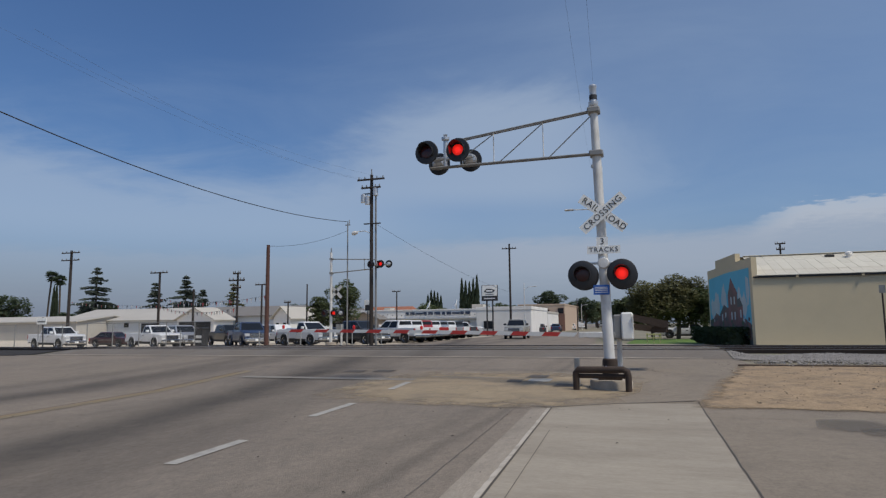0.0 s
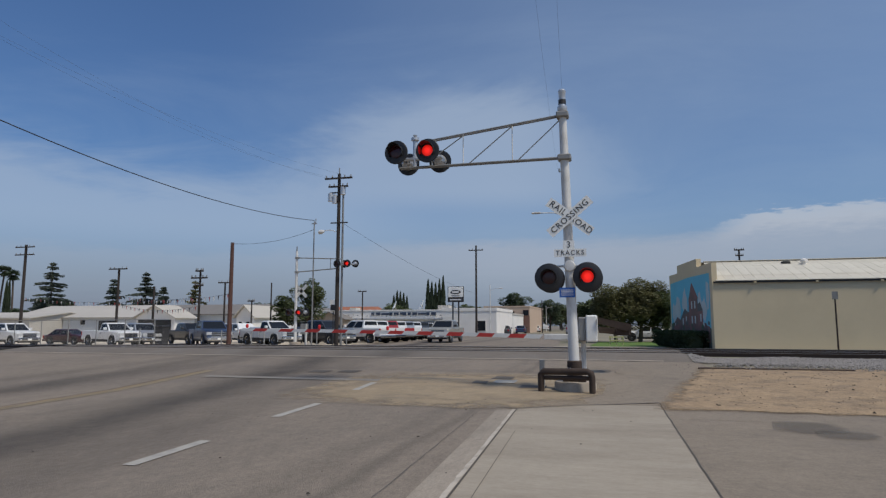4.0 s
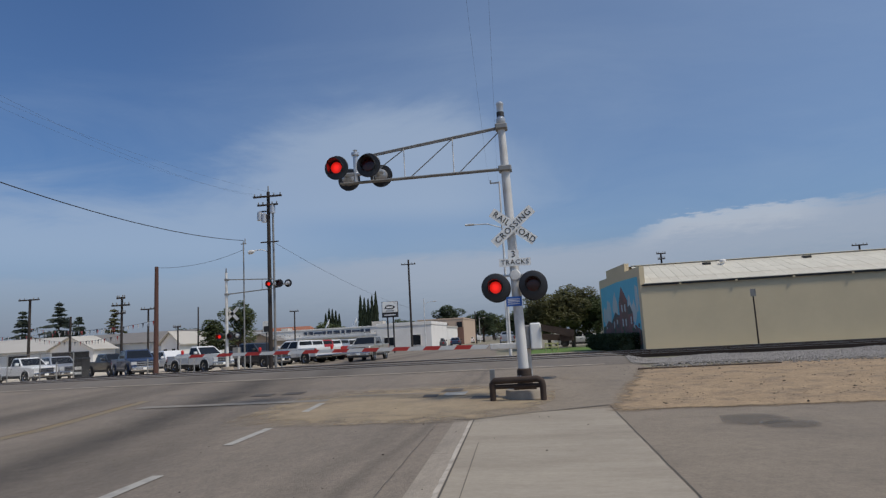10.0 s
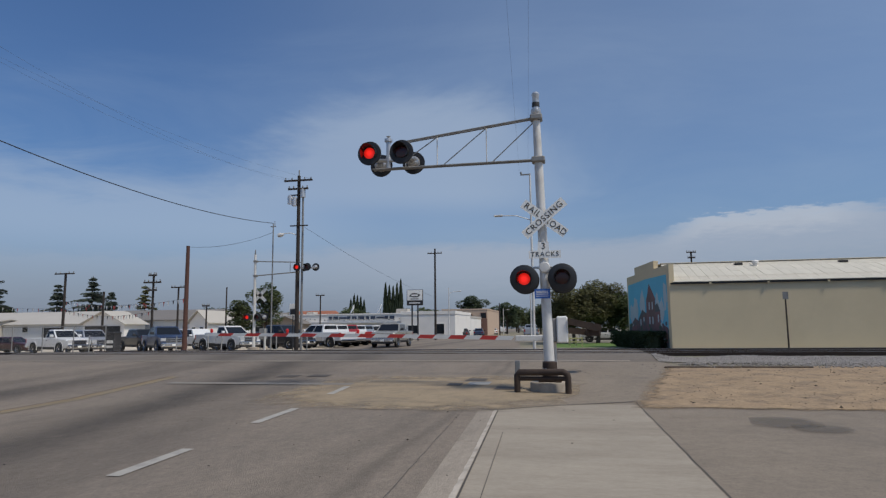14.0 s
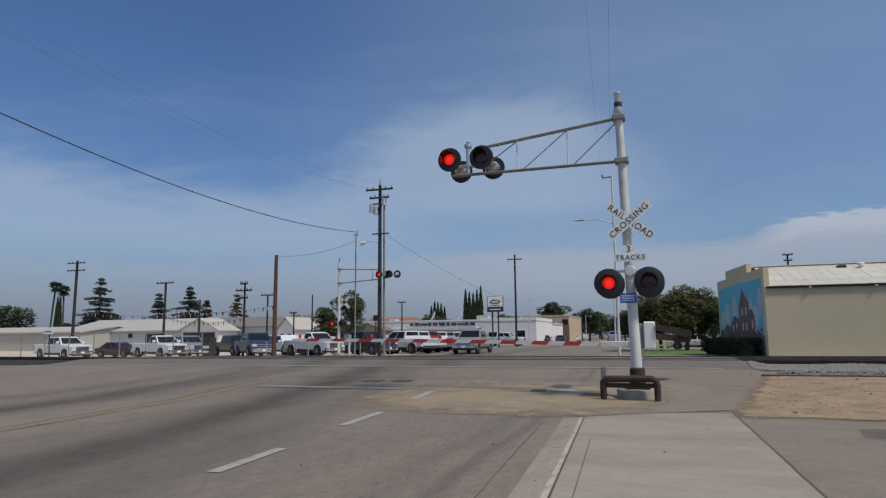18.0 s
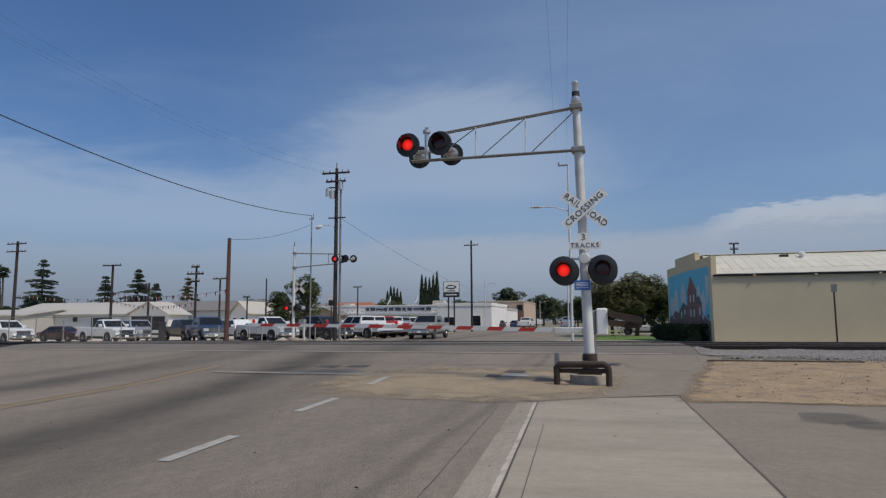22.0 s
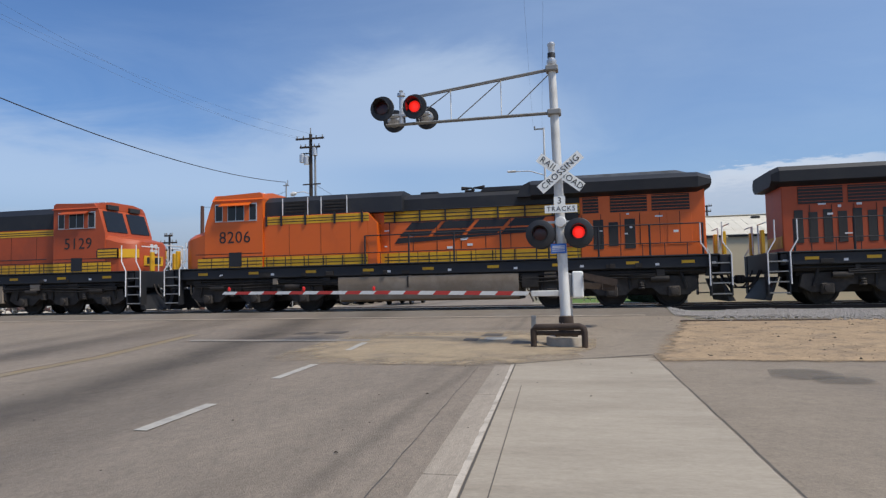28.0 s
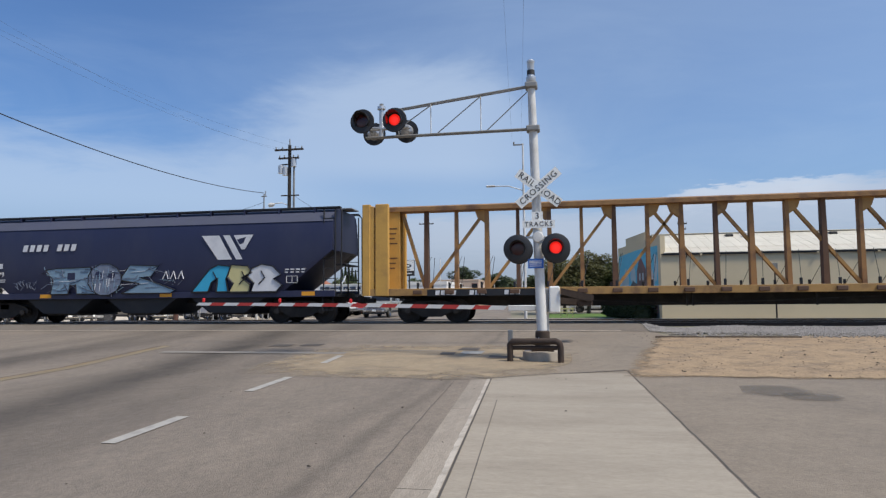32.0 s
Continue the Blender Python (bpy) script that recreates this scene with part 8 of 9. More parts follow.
def vehicle(kind, colour, label, at=None, group="parked vehicles"):
    """Origin on the ground under the middle; the front looks along +x."""
    P = PAINTS[colour]
    S = {"crew": dict(L=5.8, W=1.0, H=1.92, z0=0.46, zb=1.27, zh=1.26, cab=(-0.98, 1.40, -0.86, 0.62), r=0.41, wb=(-1.78, 1.95), name="pickup_truck", cat="pickup truck", bed=True),
         "single": dict(L=5.5, W=1.0, H=1.88, z0=0.46, zb=1.25, zh=1.24, cab=(-0.12, 1.32, -0.03, 0.55), r=0.41, wb=(-1.70, 1.80), name="pickup_truck", cat="pickup truck", bed=True),
         "suv": dict(L=5.0, W=0.98, H=1.85, z0=0.40, zb=1.12, zh=1.14, cab=(-2.40, 1.25, -2.22, 0.45), r=0.39, wb=(-1.5, 1.5), name="suv", cat="car", bed=False),
         "sedan": dict(L=4.7, W=0.9, H=1.45, z0=0.28, zb=0.90, zh=0.92, cab=(-1.80, 1.10, -1.05, 0.22), r=0.33, wb=(-1.4, 1.4), name="sedan", cat="car", bed=False)}[kind]
    L, W, H, z0, zb, zh, r = (S[k] for k in ("L", "W", "H", "z0", "zb", "zh", "r"))
    c0, c1, t0, t1 = S["cab"]
    th = thing(S["name"], label, S["cat"], at, group)
    h = L / 2
    rear_top = zb

    def ring(x, w, za, zt, ins=0.10):
        return [(x, -w + 0.06, za), (x, -w, za + 0.15), (x, -w, zt - ins), (x, -w + 0.09, zt), (x, w - 0.09, zt), (x, w, zt - ins), (x, w, za + 0.15), (x, w - 0.06, za)]

    front = c1 - 0.15
    if S["bed"]:
        body = loft([ring(c0 - 0.02, W, z0, zb), ring(front, W, z0, zb + 0.03), ring(front + 0.5, W, z0, zh), ring(h - 0.35, W * 0.97, z0, zh - 0.03), ring(h - 0.1, W * 0.93, z0 + 0.05, zh - 0.12), ring(h, W * 0.88, z0 + 0.1, zh - 0.25)])
        b = part("body", body, P, th)
        bed = Geo()
        bed.box(-h, c0 - 0.04, -W, -W + 0.09, z0 + 0.12, zb, 0.03).box(-h, c0 - 0.04, W - 0.09, W, z0 + 0.12, zb, 0.03)
        bed.box(-h, c0 - 0.04, -W + 0.09, W - 0.09, z0 + 0.15, z0 + 0.22).box(-h, -h + 0.08, -W + 0.09, W - 0.09, z0 + 0.22, zb, 0.02)
        part("cargo_bed", bed, P, th)
        for s in (-1, 1):
            part("tail_lamp", Geo().box(-h - 0.012, -h + 0.10, s * (W - 0.13), s * (W + 0.008), zb - 0.42, zb - 0.05, 0.015), M["lamp_red"], th)
    else:
        body = loft([ring(-h, W * 0.86, z0 + 0.1, zb - 0.05), ring(-h + 0.2, W * 0.96, z0, zb), ring(c0 + 0.2, W, z0, zb), ring(front, W, z0, zb + 0.02), ring(front + 0.4, W, z0, zh - 0.02), ring(h - 0.3, W * 0.95, z0, zh - 0.10), ring(h - 0.05, W * 0.86, z0 + 0.05, zh - 0.25), ring(h, W * 0.8, z0 + 0.1, zh - 0.32)])
        part("body", body, P, th)
        for s in (-1, 1):
            part("tail_lamp", Geo().box(-h - 0.01, -h + 0.12, s * (W - 0.28), s * (W - 0.06), zb - 0.32, zb - 0.06, 0.015), M["lamp_red"], th)
    wt = W - 0.24
    ws = W - 0.03
    rings = [[(c0, -ws, zb - 0.02), (c1, -ws, zb - 0.02), (c1, ws, zb - 0.02), (c0, ws, zb - 0.02)],
             [(t0 - 0.05, -wt - 0.03, H - 0.07), (t1 + 0.08, -wt - 0.03, H - 0.07), (t1 + 0.08, wt + 0.03, H - 0.07), (t0 - 0.05, wt + 0.03, H - 0.07)],
             [(t0, -wt + 0.08, H), (t1, -wt + 0.08, H), (t1, wt - 0.08, H), (t0, wt - 0.08, H)]]
    part("cab", loft(rings), P, th)
    za, zt = zb + 0.03, H - 0.10

    def side(u, z, s):
        k = (z - zb + 0.02) / (H - 0.05 - zb)
        xa, xb = c0 + (t0 - 0.05 - c0) * k, c1 + (t1 + 0.08 - c1) * k
        return (xa + (xb - xa) * u, s * (ws + (wt + 0.03 - ws) * k), z)

    n = {"crew": 2, "single": 1, "suv": 3, "sedan": 2}[kind]
    for s in (-1, 1):
        for k in range(n):
            u0, u1 = 0.05 + 0.90 * k / n + 0.02, 0.05 + 0.90 * (k + 1) / n - 0.02
            glass_on(th, side(u0, za, s), side(u1, za, s), side(u1, zt, s), side(u0, zt, s), (0, s * 0.012, 0.004))
            x = side(u0, za, s)[0] - 0.05
            part("door_seam", Geo().box(x, x + 0.015, s * (W + 0.001), s * (W + 0.004), z0 + 0.12, zb - 0.1), M["trim_dark"], th)
            part("door_handle", Geo().box(x + 0.12, x + 0.30, s * W, s * (W + 0.03), zb - 0.22, zb - 0.17, 0.008), M["trim_dark"], th)
        part("mirror", Geo().box(c1 - 0.45, c1 - 0.30, s * (W - 0.02), s * (W + 0.24), zb + 0.06, zb + 0.26, 0.03), M["trim_dark"] if colour != "white" else P, th)
        for x in S["wb"]:
            # dark disc on the body side paints the shade of the wheel well
            part("wheel_arch", Geo().lathe((x, s * (W - 0.02), r + 0.05), (0, s, 0), [(0, r + 0.10), (0.023, r + 0.10), (0.025, 0)], 24), M["dark_open"], th)
            part("fender_lip", Geo().path([(x + (r + 0.115) * math.cos(q * math.pi / 10), s * (W + 0.012), r + 0.05 + (r + 0.115) * math.sin(q * math.pi / 10)) for q in range(-1, 12)], 0.022, 6), P, th)
            wheel(th, x, s * (W - 0.08), r, s)
        part("headlamp", Geo().box(h - 0.24, h + 0.004, s * W * 0.56, s * W * 0.93, zh - 0.42, zh - 0.20, 0.02), M["lamp_clear"], th)
        part("fog_lamp", Geo().box(h + 0.02, h + 0.075, s * W * 0.62, s * W * 0.80, z0 + 0.04, z0 + 0.14, 0.01), M["lamp_clear"], th)
        part("rocker", Geo().box(S["wb"][0] + r + 0.12, S["wb"][1] - r - 0.12, s * (W - 0.06), s * (W + 0.006), z0 - 0.04, z0 + 0.10, 0.02), M["trim_dark"], th)
        part("body_crease", Geo().box(-h + 0.15, h - 0.45, s * (W + 0.0005), s * (W + 0.010), zb - 0.36, zb - 0.33), P, th)
    f = lambda y, z, up: (side(0.985, z, 1)[0] + 0.0, y, z)
    glass_on(th, f(-ws + .12, za, 0), f(ws - .12, za, 0), f(wt - .05, zt, 0), f(-wt + .05, zt, 0), (0.02, 0, 0.014))
    fb = lambda y, z: (side(0.015, z, 1)[0], y, z)
    glass_on(th, fb(-ws + .14, za), fb(ws - .14, za), fb(wt - .08, zt), fb(-wt + .08, zt), (-0.03, 0, 0.006))
    part("grille", Geo().box(h - 0.06, h + 0.015, -W * 0.55, W * 0.55, zh - 0.58, zh - 0.20, 0.02), M["trim_dark"], th)
    part("hood_edge", Geo().box(h - 0.20, h + 0.012, -W * 0.86, W * 0.86, zh - 0.20, zh - 0.13, 0.02), P, th)
    for k in range(3 if S["bed"] else 1):
        part("grille_bar", Geo().box(h + 0.01, h + 0.035, -W * 0.58, W * 0.58, zh - 0.29 - 0.14 * k, zh - 0.23 - 0.14 * k, 0.008), M["chrome"] if S["bed"] else M["trim_dark"], th)
    part("front_bumper", Geo().box(h - 0.15, h + 0.07, -W * 0.92, W * 0.92, z0 - 0.02, z0 + 0.26, 0.05), M["chrome"] if S["bed"] else P, th)
    part("air_dam", Geo().box(h - 0.2, h + 0.02, -W * 0.85, W * 0.85, z0 - 0.16, z0 - 0.03, 0.02), M["trim_dark"], th)
    part("rear_bumper", Geo().box(-h - 0.10, -h + 0.05, -W * 0.92, W * 0.92, z0 + 0.02, z0 + 0.22, 0.04), M["chrome"] if S["bed"] else P, th)
    part("plate", Geo().box(h + 0.071, h + 0.078, -0.15, 0.15, z0 + 0.04, z0 + 0.18), M["sign_white"], th)
    part("underside", Geo().box(-h + 0.3, h - 0.3, -W + 0.15, W - 0.15, z0 - 0.10, z0 + 0.14, 0.04), M["trim_dark"], th)
    return th


def park(kind, colour, label, x, y, rz):
    return vehicle(kind, colour, label, pose(x, y, ground_z(x, y) + 0.006, 0, 0, rz))


park("crew", "white", "white crew-cab pickup parked behind the chain-link fence", -49.1, 44.0, -12)
park("sedan", "maroon", "dark maroon sedan parked deep in the lot", -49.8, 51, 0)
park("single", "white", "white single-cab pickup with red tag parked in the lot", -39.2, 44.6, -18)
park("crew", "silver", "silver crew-cab pickup parked in the lot", -40.0, 48.8, -28)
park("crew", "black", "black crew-cab pickup parked in the lot", -37.6, 52.4, -30)
park("suv", "white", "white suv parked behind the black pickup", -33.4, 54.5, -30)
park("crew", "blue", "dark blue crew-cab pickup parked near the lot edge", -29.8, 44.4, -42)
park("sedan", "silver", "silver sedan parked behind the blue pickup", -29.5, 51.5, -30)
park("single", "white", "white single-cab pickup parked near the far signal", -25.6, 46.2, -24)
park("crew", "charcoal", "charcoal crew-cab pickup parked near the utility pole", -22.4, 48.8, -22)
park("sedan", "charcoal", "dark sedan parked behind the pickups", -26.5, 54.5, -20)
row_y = [52.3, 55.6, 58.9, 62.2, 65.5, 69, 73]
row_c = ["white", "white", "red", "white", "silver", "white", "charcoal"]
for y_, c_ in zip(row_y, row_c):
    park("crew", c_, c_ + " crew-cab pickup in the row beside the street", -20.3 - 0.075 * (y_ - 52), y_, 158)
park("crew", "white", "white crew-cab pickup parked before the showroom", -24.5, 86, 10)
park("suv", "charcoal", "dark suv parked before the showroom", -29, 84, 0)
park("sedan", "silver", "silver sedan parked before the showroom", -34, 85, 5)
park("sedan", "maroon", "maroon sedan parked before the showroom", -25, 78, 100)
park("sedan", "charcoal", "dark sedan parked at the kerb by the white shop", -17.3, 106, 95)
park("sedan", "blue", "dark blue sedan parked at the kerb by the white shop", -17.0, 122, 95)
park("sedan", "white", "white sedan parked along the street", -17.6, 150, 95)
park("suv", "white", "white suv parked along the street", -19.3, 185, 95)
park("sedan", "charcoal", "dark sedan parked along the street", -21.4, 200, 95)
park("crew", "silver", "silver pickup parked along the far kerb", -5.6, 96, 95)
park("suv", "white", "white van far down the street", -18.6, 245, 95)
park("sedan", "white", "white sedan parked behind the trees", 3.4, 66, 180)

# ---- trees ----
def leaf_cloud(blobs, count, size, seed, droop=0.0):
    """Leaf clumps scattered through ellipsoids: (x, y, z, rx, ry, rz)."""
    rnd = random.Random(seed)
    g = Geo()
    vol = [b[3] * b[4] * b[5] for b in blobs]
    for b, v in zip(blobs, vol):
        for _ in range(max(8, int(count * v / sum(vol)))):
            while True:
                p = [rnd.uniform(-1, 1) for _ in range(3)]
                q = math.sqrt(sum(c * c for c in p))
                if 0.35 < q < 1:
                    break
            k = (0.72 + 0.42 * rnd.random()) / q if rnd.random() < 0.6 else 1.1
            x, y, z = b[0] + p[0] * k * b[3], b[1] + p[1] * k * b[4], b[2] + p[2] * k * b[5]
            s = size * rnd.uniform(0.5, 1.3)
            a, t = rnd.uniform(0, 6.28), rnd.uniform(-0.9, 0.9)
            u = Vector((math.cos(a), math.sin(a), t * 0.6 - droop)) * s
            w = Vector((-math.sin(a), math.cos(a), rnd.uniform(-0.8, 0.8))) * s * 0.6
            c = Vector((x, y, z))
            g.add([c - u, c - w * 0.8, c + u, c + w], [(0, 1, 2, 3)])
    return g


def deciduous(label, at, h, r, leaf, seed, count=2600, size=0.2, name="tree"):
    rnd = random.Random(seed)
    th = thing(name, label, "tree", at, group="trees")
    g = Geo()
    zt = h * 0.45
    g.tube((0, 0, -0.3), (0.05 * h * rnd.uniform(-1, 1), 0, zt), 0.035 * h, 0.022 * h, 8)
    blobs = []
    n = 30 if count > 7000 else 16
    for k in range(n):
        a = 2.4 * k + rnd.uniform(-0.5, 0.5)
        rr = r * rnd.uniform(0.3, 0.78)
        z = h * (0.36 + 0.50 * k / (n - 1)) + rnd.uniform(-0.04, 0.04) * h
        x, y = rr * math.cos(a), rr * math.sin(a)
        g.tube((0, 0, zt * rnd.uniform(0.6, 1.0)), (x, y, z), 0.016 * h, 0.006 * h, 6)
        s = r * rnd.uniform(0.24, 0.46)
        blobs.append((x, y, z, s, s, s * rnd.uniform(0.6, 0.9)))
    blobs.append((0, 0, h * 0.78, r * 0.5, r * 0.5, h * 0.2))
    part("trunk", g, M["bark"], th)
    o = new("crown", raw_mesh("crown", leaf_cloud(blobs, count, size, seed), leaf))
    o.parent = th
    return th


def conifer(label, at, h, r, seed, levels=17, leaf=None):
    rnd = random.Random(seed)
    th = thing("conifer", label, "tree", at, group="conifers")
    part("trunk", Geo().tube((0, 0, -0.3), (0, 0, h * 0.97), 0.02 * h, 0.003 * h, 8), M["bark"], th)
    g, lim = Geo(), Geo()
    for k in range(levels):
        zk = h * (0.14 + 0.84 * k / levels) + rnd.uniform(-0.25, 0.25)
        rad = r * (1 - (k / levels) ** 1.15) * rnd.uniform(0.62, 1.12) + 0.25
        for j in range(9):
            a = 2 * math.pi * j / 9 + rnd.uniform(-0.4, 0.4) + k
            z = zk + rnd.uniform(-0.28, 0.28) * h / levels
            ln = rad * rnd.uniform(0.65, 1.2)
            lim.tube((0, 0, z), (ln * math.cos(a), ln * math.sin(a), z - 0.10 * ln + 0.1), 0.05, 0.015, 4)
            n = int(10 + ln * 17)
            for i in range(n):
                u = (i + rnd.random()) / n
                w = 0.34 * (1 - 0.4 * u)
                x = ln * u * math.cos(a) + rnd.uniform(-w, w)
                y = ln * u * math.sin(a) + rnd.uniform(-w, w)
                zz = z - 0.10 * ln * u * u + rnd.uniform(-0.20, 0.10)
                s = rnd.uniform(0.16, 0.36)
                b = a + rnd.uniform(-0.8, 0.8)
                uu = Vector((math.cos(b), math.sin(b), rnd.uniform(-0.4, 0.2))) * s
                ww = Vector((-math.sin(b) * 0.5, math.cos(b) * 0.5, rnd.uniform(-0.9, -0.2))) * s * 0.45
                c = Vector((x, y, zz))
                g.add([c - uu, c - ww, c + uu, c + ww], [(0, 1, 2, 3)])
    part("limb", lim, M["bark"], th)
    o = new("crown", raw_mesh("crown", g, leaf or M["needle_hazed"]))
    o.parent = th
    return th


def cypress(label, at, h, n, w, seed):
    rnd = random.Random(seed)
    th = thing("cypress", label, "tree", at, group="cypresses")
    g = Geo()
    tr = Geo()
    for k in range(n):
        x = (k - (n - 1) / 2) * w
        hh = h * rnd.uniform(0.82, 1.0)
        tr.tube((x, 0, -0.2), (x, 0, hh * 0.5), 0.15, 0.08, 6)
        for _ in range(1500):
            u = rnd.random()
            z = hh * (0.02 + 0.98 * u)
            rr = w * 0.78 * min(1, 0.5 + u * 1.5) * (1 - u ** 2.2) + 0.05
            a = rnd.uniform(0, 6.28)
            q = rr * math.sqrt(rnd.random())
            s = rnd.uniform(0.2, 0.5)
            c = Vector((x + q * math.cos(a), q * math.sin(a), z))
            e = Vector((math.cos(a * 3), math.sin(a * 3), 0)) * s * 0.4
            g.add([c - Vector((s * .2, 0, s)), c + e, c + Vector((s * .1, 0, s * 1.3)), c - e], [(0, 1, 2, 3)])
    part("trunk", tr, M["bark"], th)
    o = new("crown", raw_mesh("crown", g, M["leaf_dark"]))
    o.parent = th


def palm(label, at, h, seed):
    rnd = random.Random(seed)
    th = thing("palm", label, "tree", at, group="palms")
    lean = rnd.uniform(-1.2, 1.2)
    pts = [(lean * (k / 6) ** 2, 0, h * k / 6 - 0.3 * (k == 0)) for k in range(7)]
    part("trunk", Geo().path(pts, 0.20, 8), M["bark"], th)
    g = Geo()
    for k in range(70):
        a, e = rnd.uniform(0, 6.28), rnd.uniform(-1.2, 1.1)
        ln = rnd.uniform(1.3, 2.0)
        d = Vector((math.cos(a) * math.cos(e), math.sin(a) * math.cos(e), math.sin(e)))
        c = Vector(pts[-1])
        side = d.cross(Vector((0, 0, 1))).normalized()
        for j in range(9):
            f = (j - 4) / 4
            dd = (d + side * f * 0.8).normalized()
            p = c + d * ln * 0.5
            q = c + dd * ln + Vector((0, 0, -0.25 * abs(f)))
            g.add([c + d * ln * 0.25 - side * 0.10, p + side * 0.14, q], [(0, 1, 2)])
    o = new("crown", raw_mesh("crown", g, M["leaf_dark"]))
    o.parent = th


def plant():
    Z = lambda x, y: pose(x, y, ground_z(x, y))
    deciduous("broad leafy tree beside the lawn", Z(0.6, 59), 4.9, 2.5, M["leaf_warm"], 1, 15000, 0.12)
    deciduous("broad leafy tree beside the lawn", Z(2.6, 60), 5.7, 2.3, M["leaf_warm"], 2, 15000, 0.12)
    deciduous("low leafy tree beside the painted building", Z(4.9, 60.5), 4.7, 1.8, M["leaf"], 3, 11000, 0.12)
    deciduous("leafy tree along the street", Z(-1.6, 64), 4.0, 1.6, M["leaf"], 4, 8000, 0.13)
    for k, (x, y, h, r) in enumerate(((-16.3, 168, 8.2, 3.4), (-12.4, 205, 6.6, 2.6), (-20.5, 185, 8.0, 4.0), (-16.0, 200, 8.0, 4), (-20, 240, 7.5, 4), (-15, 265, 7, 4), (-6.8, 150, 6.2, 2.4), (-9.5, 185, 6.5, 3), (-12.5, 230, 7, 3.4), (-19, 300, 8, 6), (-26, 310, 8, 6))):
        deciduous("leafy street tree far down the road", Z(x, y), h, r, M["leaf"] if k % 2 else M["leaf_dark"], 10 + k, 2600, 0.32)
    deciduous("wide round tree behind the tan building", Z(-25.8, 170), 10.2, 4.2, M["leaf_dark"], 30, 5000, 0.32)
    deciduous("leafy tree behind the car lot", Z(-37.5, 70), 5.2, 1.7, M["leaf"], 31, 3600, 0.17)
    deciduous("tall dark tree behind the car lot", Z(-34.7, 71), 7.3, 2.3, M["leaf"], 32, 4200, 0.17)
    for k, (x, y, h, r) in enumerate(((-47, 135, 6.5, 4), (-66, 140, 6, 4.5), (-40, 175, 7.5, 4), (-52, 190, 8, 5), (-75, 150, 6.5, 5), (-88, 150, 7, 6), (-31, 150, 6.0, 2))):
        deciduous("distant leafy tree behind the roofs", Z(x, y), h, r, M["leaf_dark"] if k % 2 else M["leaf"], 40 + k, 2600, 0.35)
    cypress("row of tall pointed cypresses", Z(-41.7, 150), 13.8, 5, 0.95, 50)
    cypress("row of pointed cypresses", Z(-54.1, 160), 10.8, 5, 0.9, 51)
    conifer("tall layered conifer behind the warehouse", Z(-114.6, 110), 15.6, 5.6, 60)
    conifer("layered conifer behind the warehouse", Z(-98.8, 110), 11.4, 3.6, 61)
    conifer("tall layered conifer behind the warehouse", Z(-91.0, 110), 13.0, 5.4, 62)
    conifer("slim conifer behind the warehouse", Z(-86.8, 110), 9.8, 2.6, 63)
    conifer("thin grey-green conifer behind the workshop", Z(-86.8, 120), 11.8, 4.0, 64, 13, M["leaf_warm"])
    palm("tall fan palm beyond the lot", Z(-140.2, 120), 14.6, 70)
    palm("tall fan palm beyond the lot", Z(-136.2, 120), 13.6, 71)
    cypress("single dark column cypress", Z(-135.6, 118), 14.0, 2, 0.8, 72)
    for k, (x, y, h, r) in enumerate(((-118, 92, 8.4, 5), (-126, 92, 8.6, 5), (-124, 118, 8.2, 3.6), (-119, 118, 7.6, 3.2), (-132, 118, 5.4, 2.4))):
        deciduous("dense dark tree beyond the lot", Z(x, y), h, r, M["leaf_dark"], 80 + k, 4000, 0.34)


plant()

# ---- poles, wires, fence, pennants ----
def crossarm(parent, x, y, z, w, m):
    part("crossarm", Geo().box(x - w, x + w, y - 0.06, y + 0.06, z - 0.06, z + 0.06, 0.01), m, parent)
    for k in (-0.9, -0.45, 0.45, 0.9):
        part("insulator", Geo().lathe((x + w * k, y, z + 0.06), (0, 0, 1), [(0, 0.03), (0.05, 0.055), (0.10, 0.03), (0.14, 0.05), (0.17, 0)], 8), M["galv_dark"], parent)


def utility_pole(label, x, y, h, arms=(), m="wood_pole", r=0.15, lean=0.0):
    th = thing("utility_pole", label, "utility pole", pose(x, y, ground_z(x, y)), group="utility poles")
    part("pole", Geo().tube((0, 0, -0.4), (lean, 0, h), r, r * 0.72, 10), M[m], th)
    for z, w in arms:
        crossarm(th, lean * z / h, -0.14, z, w, M[m])
    return th


p = utility_pole("tall wooden utility pole with transformers and street light", -18.07, 42, 12.15, ((11.8, 1.05), (11.2, 0.75)), "wood_pole", 0.16)
part("steel_pole", Geo().tube((0.30, 0.1, -0.3), (0.28, 0.1, 11.0), 0.09, 0.07, 10), M["galv_dark"], p, "slim steel pole strapped beside it")
for k, (dx, dz) in enumerate(((-0.62, 10.15), (-0.30, 10.0), (0.32, 10.6))):
    part("transformer", Geo().lathe((dx, -0.05, dz), (0, 0, 1), [(0, 0.0), (0.01, 0.19), (0.55, 0.19), (0.60, 0.14), (0.66, 0.05), (0.7, 0)], 14), M["alu"], p, "grey can transformer")
part("bracket", Geo().box(-0.62, 0.40, -0.04, 0.04, 10.75, 10.83), M["wood_pole"], p)
part("pole_pin", Geo().tube((0.0, 0, 12.1), (0.0, 0, 12.58), 0.05, 0.04, 8), M["galv_dark"], p)
part("lamp_arm", Geo().path([(0, 0, 7.9), (-0.5, -0.1, 8.1), (-1.0, -0.2, 8.05)], 0.03, 6), M["galv"], p)
